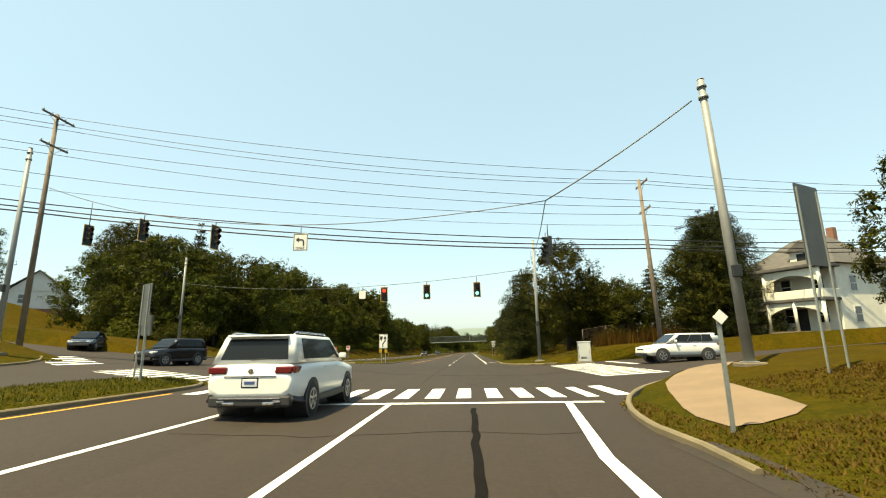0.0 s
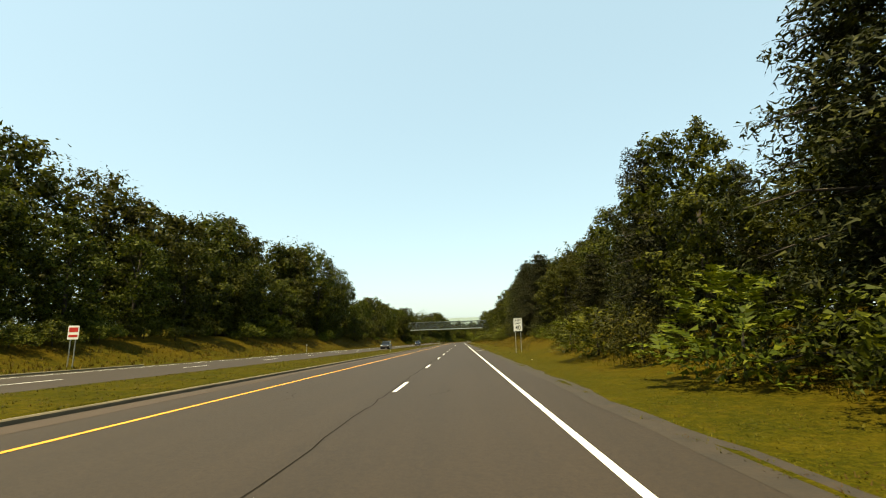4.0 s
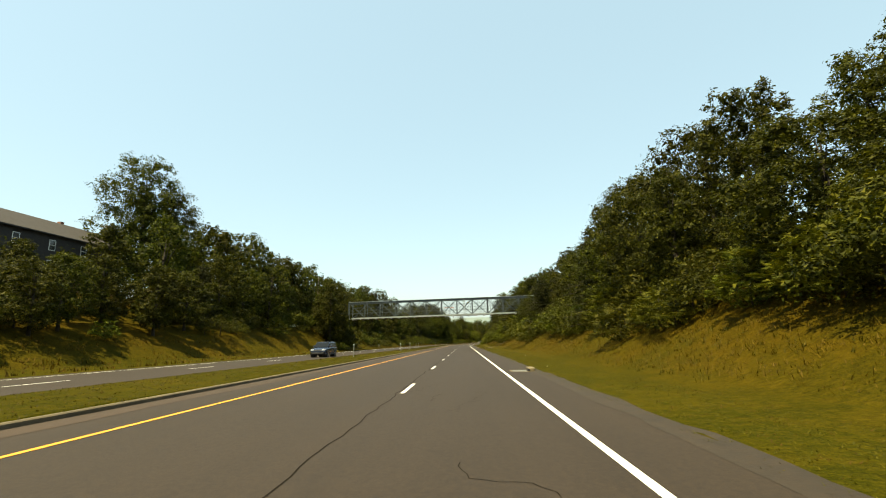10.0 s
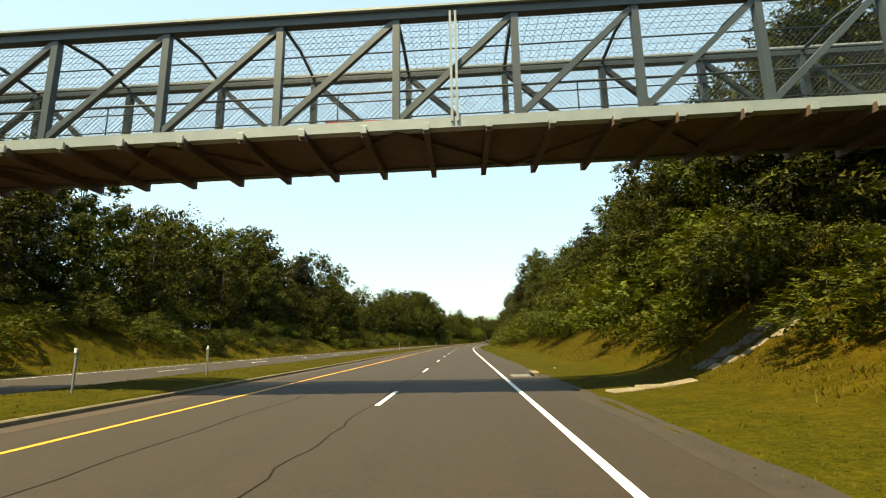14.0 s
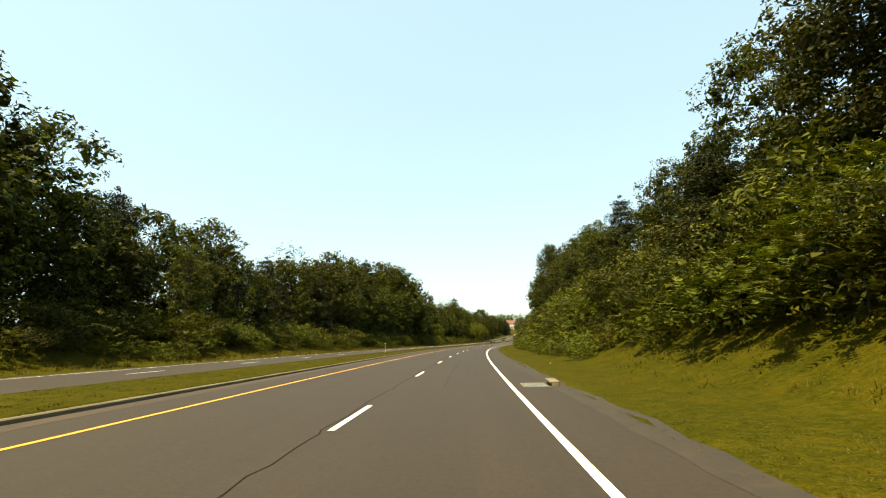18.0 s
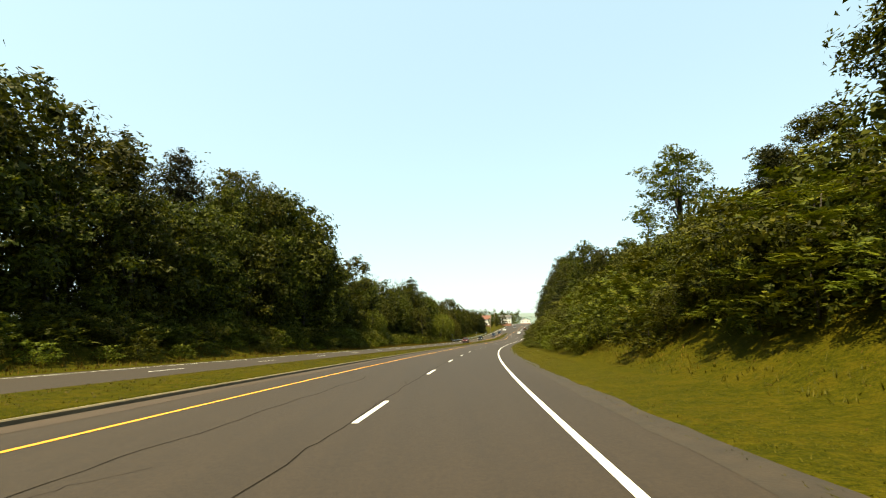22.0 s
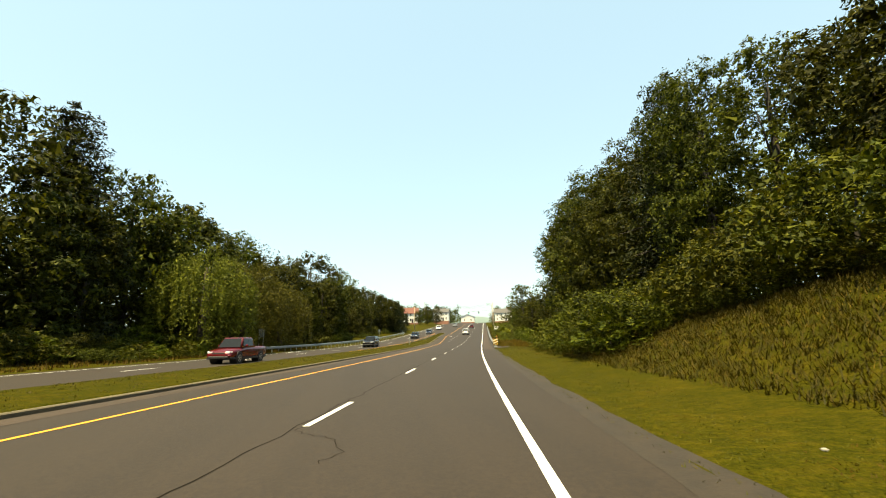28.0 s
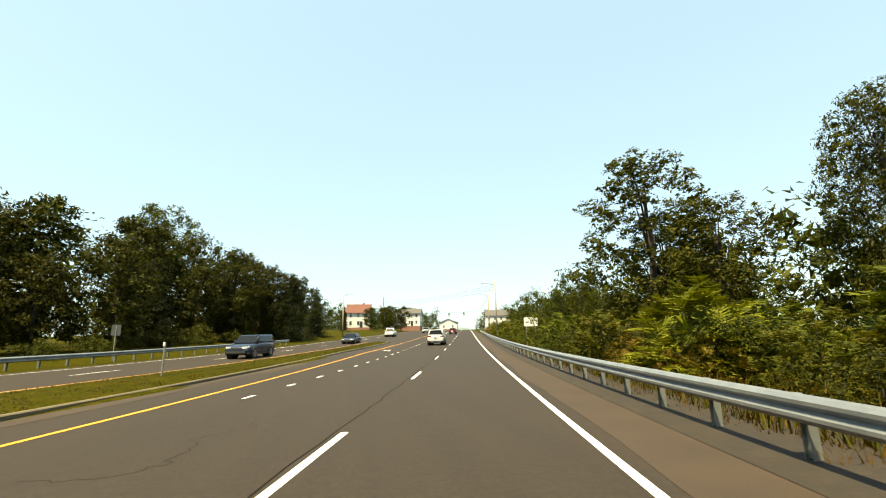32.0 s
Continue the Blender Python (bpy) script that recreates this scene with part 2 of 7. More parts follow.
BRIDGE_PAINT = surface("grey_blue_bridge_paint", (0.0243, 0.035, 0.0395), (0.0441, 0.0578, 0.0623), 1.0, 30, 0.5, 0.0, 0.05)
PALE_STEEL = surface("pale_steel_flashing", (0.2052, 0.2356, 0.228), (0.2888, 0.3192, 0.304), 1.5, 30, 0.45, 0.1, 0.05)
WOOD_POLE = surface("weathered_pole_wood", (0.0836, 0.0646, 0.0456), (0.1824, 0.1444, 0.1064), 2.0, 30, 0.9, bump=0.5)
BARK = surface("bark", (0.0167, 0.0129, 0.0091), (0.0418, 0.0327, 0.0236), 2.0, 25, 0.95, bump=0.8)
LEAF_OAK = leaf_material("broadleaf_foliage", (0.00554, 0.00790, 0.00067), (0.02663, 0.03209, 0.00193), (0.09030, 0.09030, 0.00580))
LEAF_PINE = leaf_material("pine_foliage", (0.00289, 0.00432, 0.00066), (0.01225, 0.01507, 0.00144), (0.03944, 0.04056, 0.00393), 0.18)
LEAF_SUMAC = leaf_material("bright_shrub_foliage", (0.01485, 0.02277, 0.00153), (0.05310, 0.06480, 0.00360), (0.13158, 0.13005, 0.00855), 0.24)
LEAF_WILLOW = leaf_material("willow_foliage", (0.0187, 0.0231, 0.0022), (0.0684, 0.072, 0.0058), (0.1462, 0.1419, 0.0138), 0.24)
LEAF_MIXED = leaf_material("mixed_thicket_foliage", (0.01089, 0.01683, 0.00126), (0.04149, 0.05058, 0.00324), (0.11223, 0.10989, 0.00693), 0.24)
TALL_GRASS = leaf_material("tall_dry_grass", (0.02738, 0.01823, 0.00146), (0.06445, 0.04058, 0.00285), (0.11404, 0.07412, 0.00630), 0.24)
GRASS_BLADE = leaf_material("grass_blades", (0.01896, 0.02188, 0.00113), (0.04203, 0.04104, 0.00213), (0.08837, 0.06729, 0.00457), 0.24)
RUST_BLOOM = leaf_material("rust_red_weeds", (0.0605, 0.0165, 0.0044), (0.144, 0.036, 0.0072), (0.2408, 0.0774, 0.0155), 0.24)
LEAF_STAGHORN = leaf_material("staghorn_foliage", (0.030, 0.036, 0.0025), (0.098, 0.105, 0.006), (0.20, 0.19, 0.012), 0.26)
YELLOW_LEAF = leaf_material("yellowing_foliage", (0.03080, 0.02574, 0.00224), (0.09216, 0.07020, 0.00520), (0.17888, 0.13416, 0.01032), 0.24)


# ---- building helpers ----
def mesh_of(name, verts, faces, mat=None, smooth=False):
    me = bpy.data.meshes.new(name)
    me.from_pydata([tuple(v) for v in verts], [], faces)
    me.update()
    if mat:
        me.materials.append(mat)
    if smooth:
        me.polygons.foreach_set("use_smooth", [True] * len(me.polygons))
    return me


def part(name, data, mat, parent=None, label="", m=None):
    """A mesh object, from a bmesh or a mesh, under a thing or a part."""
    if isinstance(data, bmesh.types.BMesh):
        me = bpy.data.meshes.new(name)
        data.to_mesh(me)
        data.free()
        data = me
    if mat and not data.materials:
        data.materials.append(mat)
    ob = new(name, data)
    if parent:
        ob.parent = parent
    if m is not None:
        ob.matrix_basis = m
    if label:
        ob["label"] = label
    return ob


def thing(name, m, label, category, group=""):
    ob = new(name)
    ob.matrix_basis = m
    ob.empty_display_size = 0.3
    return tagged(ob, label, category, group)


def box(bm, size, at=(0, 0, 0), turn=None, bevel=0.0):
    """A box centred at a place; returns its verts."""
    m = Matrix.Translation(at) @ (turn if turn else Matrix()) @ Matrix.Diagonal((*size, 1))
    vs = bmesh.ops.create_cube(bm, size=1, matrix=m)["verts"]
    if bevel:
        es = list({e for v in vs for e in v.link_edges})
        bmesh.ops.bevel(bm, geom=es, offset=bevel, segments=2, profile=0.5, affect="EDGES")
    return vs


def boxes(*items, bevel=0.0):
    bm = bmesh.new()
    for size, at in items:
        box(bm, size, at, bevel=bevel)
    return bm


def tube(points, radii, sides=10, closed=True):
    """A bmesh tube through points with a radius at each."""
    bm = bmesh.new()
    pts = [Vector(p) for p in points]
    rings = []
    for i, p in enumerate(pts):
        d = (pts[min(i + 1, len(pts) - 1)] - pts[max(i - 1, 0)]).normalized()
        q = d.to_track_quat("Z", "Y").to_matrix()
        r = radii[i] if hasattr(radii, "__len__") else radii
        rings.append([bm.verts.new(p + q @ Vector((r * math.cos(a), r * math.sin(a), 0))) for a in [2 * math.pi * k / sides for k in range(sides)]])
    for a, b in zip(rings, rings[1:]):
        for k in range(sides):
            f = bm.faces.new((a[k], a[(k + 1) % sides], b[(k + 1) % sides], b[k]))
            f.smooth = True
    if closed:
        bm.faces.new(list(reversed(rings[0])))
        bm.faces.new(rings[-1])
    return bm


def beam(bm, a, b, w, h):
    """A box beam from a to b."""
    a, b = Vector(a), Vector(b)
    d = b - a
    q = d.to_track_quat("Y", "Z").to_matrix().to_4x4()
    box(bm, (w, d.length, h), (a + b) / 2, q)


def strip(name, s0, s1, u0, u1, z, mat, step=4.0, thick=0.0):
    """A band along the road between two offsets; u0 and u1 may be functions of s."""
    n = max(1, int(math.ceil((s1 - s0) / step)))
    verts, faces = [], []
    for i in range(n + 1):
        s = s0 + (s1 - s0) * i / n
        a, b = (u0(s) if callable(u0) else u0), (u1(s) if callable(u1) else u1)
        h = z(s) if callable(z) else z
        verts += [road(s, a, h), road(s, b, h)]
        if thick:
            verts += [road(s, a, h - thick), road(s, b, h - thick)]
    k = 4 if thick else 2
    for i in range(n):
        o, p = i * k, (i + 1) * k
        faces.append((o, o + 1, p + 1, p))
        if thick:
            faces += [(o + 2, o, p, p + 2), (o + 1, o + 3, p + 3, p + 1)]
    if thick:
        faces += [(0, 2, 3, 1), (n * k, n * k + 1, n * k + 3, n * k + 2)]
    return mesh_of(name, verts, faces, mat)


def wave(s, seed=0.0, scale=0.03):
    return noise.noise(Vector((s * scale, seed * 7.3, 0.5)))

# ---- the ground ----
BANK_RIGHT = ((-200, .4), (20, .4), (45, .9), (70, 1.6), (100, 2.6), (120, 3.4), (260, 4.2), (290, 4.8), (320, 4.8), (420, 4.6), (480, 5.2), (560, 4.6), (600, 3.2), (630, .8), (650, -1.5), (2500, -1.0))
BANK_LEFT = ((-200, .8), (40, 1.0), (90, 2.2), (180, 3.0), (260, 4.0), (290, 5.4), (330, 3.6), (420, 2.2), (560, 1.6), (640, -.5), (760, 1.0), (2500, 1.5))
MEDIAN_END = 742.0   # where the median gives way to a turning lane
NOSE_NEAR, NOSE_FAR = 18.0, 46.0   # the ends of the median on both sides of the crossing


def corner_near(u):
    """Station where the side street's near kerb runs, right of the highway."""
    k = min(1.0, max(0.0, (u - 1.4) / 9))
    return 7 + 12 * math.sqrt(max(0, 1 - (1 - k) ** 2))


def corner_far(u):
    k = min(1.0, max(0.0, (u - 1.2) / 5))
    return 38.5 + 8 * (1 - k) ** 3


def left_near(u):
    k = min(1.0, max(0.0, (-u - 25) / 7))
    return 19 + 10 * math.sqrt(max(0, 1 - (1 - k) ** 2))


def left_far(u):
    k = min(1.0, max(0.0, (-u - 25) / 7))
    return 38 + 10 * (1 - k) ** 2


def median_bounds(s):
    """Offsets of the median's two kerbs, or None where there is none."""
    if s <= NOSE_NEAR:
        r, c, h = min(1, (NOSE_NEAR - s) / 3), -13.2, 2.0
    elif NOSE_FAR <= s <= MEDIAN_END:
        r, c, h = min(1, (s - NOSE_FAR) / 3), -12.72, 2.45
        if s > 672:
            k = min(1, (s - 672) / 40)
            nose = math.sqrt(max(0.0, min(1, (MEDIAN_END - s) / 8)))
            c, h = c - .95 * k, (h - 1.25 * k) * nose
    else:
        return None
    w = h * math.sqrt(max(0, 1 - (1 - r) ** 2))
    return c - w, c + w


def ground_z(s, u):
    """Height of the ground over the road's profile."""
    hr, hl = float(np.interp(s, *zip(*BANK_RIGHT))), float(np.interp(s, *zip(*BANK_LEFT)))
    rough = 0.18 * noise.noise(Vector((s * .11, u * .14, 3.0)))
    if u > 1.6 and (u < 70) and corner_near(u) + .1 < s < corner_far(u) - .1:
        return -0.08
    if u < -25.0 and (u > -90) and left_near(u) + .1 < s < left_far(u) - .1:
        return -0.08
    if u > 1.6:
        hill = min(1, max(0, (u - 14) / 20)) * min(1, max(0, (s - 480) / 25)) * min(1, max(0, (580 - s) / 25))
        hr += 6.0 * hill * hill * (3 - 2 * hill)
        k = min(1.0, max(0.0, (u - 4.2) / 9.0))
        k = k * k * (3 - 2 * k)
        return 0.02 + 0.05 * (u - 1.6) * (1 if u < 7 else 7 / u) + hr * k + rough * min(1, max(0, (u - 2.2) / 3))
    if u < -25.0:
        hill = min(1, max(0, (-38 - u) / 12)) * min(1, max(0, (s - 205) / 20)) * min(1, max(0, (285 - s) / 25))
        hl += 5.0 * hill * hill * (3 - 2 * hill)
        knoll = min(1, max(0, (-52 - u) / 14)) * min(1, max(0, (s - left_far(u) - 2) / 24)) * min(1, max(0, (125 - s) / 25))
        hl += 7.0 * knoll * knoll * (3 - 2 * knoll)
        k = min(1.0, max(0.0, (-26.6 - u) / 7.5))
        k = k * k * (3 - 2 * k)
        return 0.05 + hl * k + rough * min(1, max(0, (-25.5 - u) / 3))
    mb = median_bounds(s)
    if mb and mb[0] + .05 < u < mb[1] - .05:
        m = (u - (mb[0] + mb[1]) / 2) / max(.3, (mb[1] - mb[0]) / 2)
        return 0.13 + 0.10 * (1 - m * m) + 0.05 * rough
    return -0.08


def gz(s, u, z=0.0):
    return road(s, u, ground_z(s, u) + z)


def build_ground():
    us = [-900, -400, -220, -130, -90, -70, -55, -46, -40, -37, -34, -31, -28, -26, -25.2, -24.6, -20, -15.6, -15.25, -15.1, -14.2, -13.2, -12.2, -11.2, -10.5, -10.4, -10.15, -8, -6, -4, 0, 1.5, 1.65, 2.2, 3, 4, 5, 6, 7, 8, 9.5, 11, 12.5, 14, 17, 21, 26, 33, 45, 60, 90, 140, 220, 400, 900]
    st = list(np.arange(-40, 760, 3.0) + .5) + list(np.arange(760, 1500, 20.0)) + [1700, 2000, 2500]
    st = sorted([-200, -150, -100, -70] + st + list(np.arange(0, 62, 1.0)))
    verts, faces = [], []
    for s in st:
        for u in us:
            far = max(0, abs(u) - 60)
            verts.append(gz(s, u, -0.004 * far))
    w = len(us)
    for i in range(len(st) - 1):
        for j in range(w - 1):
            a = i * w + j
            faces.append((a, a + 1, a + w + 1, a + w))
    g = part("ground", mesh_of("ground", verts, faces, GRASS, True), GRASS)
    tagged(g, "sunburnt green and straw-brown grass banks beside the highway", "ground", kind="stuff")
    return tagged(g, kind="structure")


build_ground()


def structure(name, me, label, category):
    return tagged(part(name, me, None), label, category, kind="structure")


# carriageways
def sheet(name, stations, columns, mat, z=0.0):
    """A surface along the road; columns(s) gives the same number of offsets at each station."""
    verts, faces = [], []
    for s in stations:
        us = columns(s)
        verts += [road(s, u, z) for u in us]
    w = len(us)
    for i in range(len(stations) - 1):
        for j in range(w - 1):
            a = i * w + j
            faces.append((a, a + 1, a + w + 1, a + w))
    return mesh_of(name, verts, faces, mat)


def main_columns(s):
    mb = median_bounds(s)
    left = mb[1] - .1 if mb else -15.4
    right = (1.55 + .10 * wave(s, 1, .15)) - (.24 * min(1, max(0, (s - 330) / 30))) if s < 640 else 1.95
    return [left, min(-9.7, left + .3) if left < -9.7 else left + .3, -6, 1.2, right]


structure("road", sheet("road", list(np.arange(-200, 800, 1.0)) + list(np.arange(800, 2501, 20.0)), main_columns, ASPHALT), "worn dark grey asphalt carriageway with long cracks", "road")
structure("road", sheet("oncoming_road", np.arange(-200, 2501, 4.0), lambda s: [-25, -20, -15.1], ASPHALT, 0.001), "oncoming asphalt carriageway beyond the grass median", "road")


def side_street(name, us, near, far, label):
    verts, faces, n = [], [], 8
    for u in us:
        a, b = near(u), far(u)
        verts += [road(a + (b - a) * i / n, u, .002) for i in range(n + 1)]
    for i in range(len(us) - 1):
        for j in range(n):
            a = i * (n + 1) + j
            faces.append((a, a + n + 1, a + n + 2, a + 1))
    return structure(name, mesh_of(name, verts, faces, ASPHALT), label, "road")


RIGHT_US = [1.45, 1.5, 1.6, 1.8, 2.1, 2.5, 3, 3.6, 4.4, 5.4, 6.6, 8, 10.4, 15, 25, 41.8, 70]
LEFT_US = [-24.9, -25.1, -25.4, -26, -27, -28.5, -30, -32, -36, -45, -66, -90]
side_street("side_street", RIGHT_US, corner_near, corner_far, "asphalt side street climbing away from the crossing")
side_street("side_street", LEFT_US, left_near, left_far, "asphalt side street climbing past the utility poles")


# road lines
def line(name, s0, s1, u, width, mat, label, z=0.006):
    return structure(name, strip(name, s0, s1, (lambda s: u(s) - width / 2) if callable(u) else u - width / 2, (lambda s: u(s) + width / 2) if callable(u) else u + width / 2, z, mat, 3.0), label, "road marking")


LEFT_LINE = -8.1
line("edge_line", 47, 1200, 0.0, 0.13, WHITE_PAINT, "solid white edge line on asphalt")
line("edge_line", -200, 12.4, lambda s: -.05 + .13 * max(0, s - 5.5), 0.2, WHITE_PAINT, "thick white edge line curving towards the stop line")
line("lane_line", -200, 12.4, -3.85, 0.14, WHITE_PAINT, "solid white lane line before the crossing")
line("lane_line", -200, 12.4, -7.3, 0.14, WHITE_PAINT, "solid white line of the left-turn lane")
line("yellow_line", -200, 14, -10.85, 0.12, YELLOW_PAINT, "yellow line beside the grass island")
line("yellow_line", 51, 668, LEFT_LINE, 0.13, YELLOW_PAINT, "solid yellow line beside the median")
line("yellow_line", 668, 862, lambda s: LEFT_LINE - 2.2 * min(1, max(0, (s - 672) / 40)), 0.13, YELLOW_PAINT, "solid yellow line widening into a turning lane")
line("yellow_line", 49, 742, -16.3, 0.12, YELLOW_PAINT, "solid yellow line of the oncoming carriageway")
line("lane_line", 738, 862, -7.25, 0.12, WHITE_PAINT, "solid white line of the far turning lane")
line("edge_line", 60, 1200, -23.9, 0.12, WHITE_PAINT, "solid white edge line of the oncoming carriageway")


def slab_mesh(name, w, d, h, mat):
    bm = boxes(((w, d, h), (0, 0, 0)))
    me = bpy.data.meshes.new(name)
    bm.to_mesh(me)
    bm.free()
    me.materials.append(mat)
    return me


def lay(name, me, s, u, label, category, group="", turn=0.0, z=0.0, s2=None):
    """Lay a flat piece on the road, along its slope."""
    a = road(s, u, z)
    ahead = (road(s + 2, u, z) - a).normalized()
    side = (road(s, u + .5, z) - a).normalized()
    up = side.cross(ahead).normalized()
    m = Matrix((ahead.cross(up), ahead, up)).transposed().to_4x4()
    m = Matrix.Translation(a) @ m @ Matrix.Rotation(radians(turn), 4, "Z")
    return tagged(part(name, me, None, None, "", m), label, category, group, "structure")


def build_dashes():
    me = slab_mesh("lane_dash", .12, 3.05, .012, WHITE_PAINT)
    for k in range(3, 75):
        s = 7.23 + 12.19 * k + 1.52
        lay("lane_dash", me, s, -3.66, "white dashed lane marking on asphalt", "road marking", "lane dashes")
        if s > 70:
            lay("lane_dash", me, s + 4, -19.95, "white dashed lane marking of the oncoming carriageway", "road marking", "oncoming lane dashes")
    short = slab_mesh("turn_lane_dash", .11, .65, .012, WHITE_PAINT)
    for k in range(18):
        lay("turn_lane_dash", short, 685.4 + 2.95 * k, -7.45, "short white dash at the opening of the turning lane", "road marking", "turning lane dashes")
    bar = slab_mesh("crosswalk_bar", .45, 3.3, .012, WHITE_PAINT)
    for k in range(-29, 6):
        u = -1.9 + .93 * k
        if not -12.0 < u < -10.9 and u > -29.5:
            lay("crosswalk_bar", bar, 15.6 if u > -11 else 19.4 + .62 * (-13.4 - u), u, "white crosswalk bar painted across the highway", "crosswalk", "crosswalk across the highway")
    bar2 = slab_mesh("crosswalk_bar", 3.0, .42, .012, WHITE_PAINT)
    for k in range(15):
        lay("crosswalk_bar", bar2, 21.8 + .95 * k, 5.8, "white crosswalk bar painted across the side street", "crosswalk", "crosswalk across the side street")
    stop = slab_mesh("stop_line", 12.8, .32, .012, WHITE_PAINT)
    lay("stop_line", stop, 12.7, -4.6, "white stop line before the crosswalk", "road marking")
    lay("stop_line", slab_mesh("stop_line", .35, 6.5, .012, WHITE_PAINT), 33.4, 8.9, "white stop line of the side street", "road marking")
    arrow = mesh_of("turn_arrow", [(-.1, -1.2, .008), (.1, -1.2, .008), (.1, .3, .008), (-.1, .1, .008), (-.9, .3, .008), (-.35, .9, .008), (-.35, -.3, .008)], [(0, 1, 2, 3), (3, 2, 5), (4, 6, 5)], WHITE_PAINT)
    lay("turn_arrow", arrow, 716, -8.8, "white left-turn arrow painted in the turning lane", "road marking", "", 0, .004)
    lay("turn_arrow", arrow, 69, -17.6, "white left-turn arrow painted on asphalt", "road marking", "", 180, .004)


build_dashes()


# median kerbs and gutter
def kerb_line(name, pts, label, h=.12, w=.13):
    """A kerb of rounded blocks along world points."""
    verts, faces = [], []
    prof = ((-w / 2, -.12), (-w / 2, h - .03), (-w / 2 + .03, h), (w / 2 - .03, h), (w / 2, h - .03), (w / 2, -.12))
    for i, p in enumerate(pts):
        d = (pts[min(i + 1, len(pts) - 1)] - pts[max(i - 1, 0)])
        side = Vector((d.y, -d.x, 0)).normalized()
        verts += [p + side * a + Vector((0, 0, b)) for a, b in prof]
    for i in range(len(pts) - 1):
        for j in range(5):
            a = i * 6 + j
            faces.append((a, a + 1, a + 7, a + 6))
    faces += [tuple(range(6)), tuple(reversed(range(len(verts) - 6, len(verts))))]
    return structure(name, mesh_of(name, verts, faces, KERB), label, "kerb")


def stations(a, b, step=2.0):
    return [a + (b - a) * i / max(1, round((b - a) / step)) for i in range(max(1, round((b - a) / step)) + 1)]


far_s = [46.05, 46.3, 46.8, 47.5, 48.3, 49.2] + stations(50.5, MEDIAN_END - 3, 3) + [MEDIAN_END - 1.5, MEDIAN_END - .6, MEDIAN_END - .05]
kerb_line("kerb", [road(s, median_bounds(s)[1]) for s in far_s], "pale concrete median kerb stained with dust")
kerb_line("kerb", [road(s, median_bounds(s)[0]) for s in far_s], "pale concrete kerb on the far side of the median")
near_s = stations(-60, 14.5, 3) + [15.5, 16.3, 17, 17.5, 17.8, 17.97]
kerb_line("kerb", [road(s, median_bounds(s)[1]) for s in near_s], "pale concrete kerb of the grass island")
kerb_line("kerb", [road(s, median_bounds(s)[0]) for s in near_s], "pale concrete kerb behind the grass island")
kerb_line("kerb", [road(s, 1.5, .04 * (s - 7)) for s in (5.6, 6.2, 6.8)] + [road(corner_near(u), u) for u in RIGHT_US[:13]], "pale concrete kerb curving round the corner")
kerb_line("kerb", [road(corner_far(u), u) for u in reversed(RIGHT_US[:13])] + [road(s, 1.55) for s in (47, 48.5, 50, 51.5)], "pale concrete kerb curving round the far corner")
kerb_line("kerb", [road(s, -25.1) for s in stations(-60, 18, 3)] + [road(left_near(u), u) for u in LEFT_US[1:10]], "pale kerb round the far corner of the side street")
kerb_line("kerb", [road(left_far(u), u) for u in reversed(LEFT_US[1:10])] + [road(s, -25.1) for s in stations(49, 100, 3)], "pale kerb along the oncoming carriageway")
structure("gutter", strip("gutter", 50, 700, lambda s: -10.28 - 2.2 * min(1, max(0, (s - 672) / 40)), lambda s: -9.5 + .25 * wave(s, 4, .2) - 2.2 * min(1, max(0, (s - 672) / 40)), 0.005, GUTTER, 2), "rusty brown dust along the median kerb", "gutter")
def verge_lip(st):
    """Crumbled edge between the asphalt and the grass."""
    verts, faces = [], []
    for i, a in enumerate(st):
        u0, u1 = 1.22 + .09 * wave(a, 8, .5) + .07 * wave(a, 9, 2.1), 1.86 + .2 * wave(a, 11, .35) + .12 * wave(a, 12, 1.7)
        verts += [road(a, u0, .003), road(a, (u0 + u1) / 2, .012 + .012 * wave(a, 3, 1.9)), road(a, u1 - .1, .045), road(a, u1 + .15, -.02)]
        if i:
            faces += [(4 * i - 4 + j, 4 * i - 3 + j, 4 * i + 1 + j, 4 * i + j) for j in range(3)]
    structure("verge_dirt", mesh_of("verge_dirt", verts, faces, DIRT, True), "crumbled asphalt and brown dirt along the verge", "gutter")


verge_lip(np.arange(-40, 7.6, .8))
verge_lip(np.arange(52, 641, .8))


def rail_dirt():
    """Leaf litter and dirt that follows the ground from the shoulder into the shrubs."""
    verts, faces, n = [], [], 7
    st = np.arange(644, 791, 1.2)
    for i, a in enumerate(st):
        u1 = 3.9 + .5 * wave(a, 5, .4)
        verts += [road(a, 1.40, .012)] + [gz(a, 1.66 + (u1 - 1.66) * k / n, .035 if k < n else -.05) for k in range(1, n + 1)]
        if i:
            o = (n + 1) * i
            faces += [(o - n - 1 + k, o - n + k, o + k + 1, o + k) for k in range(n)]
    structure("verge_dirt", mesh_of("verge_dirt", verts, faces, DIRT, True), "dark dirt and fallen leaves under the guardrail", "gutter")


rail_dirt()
structure("gutter", strip("gutter", 640, 790, lambda s: .30 + .2 * wave(s, 6, .2), lambda s: 1.72 + .1 * wave(s, 8, .6), 0.005, GUTTER, 2), "brown dust on the shoulder before the guardrail", "gutter")


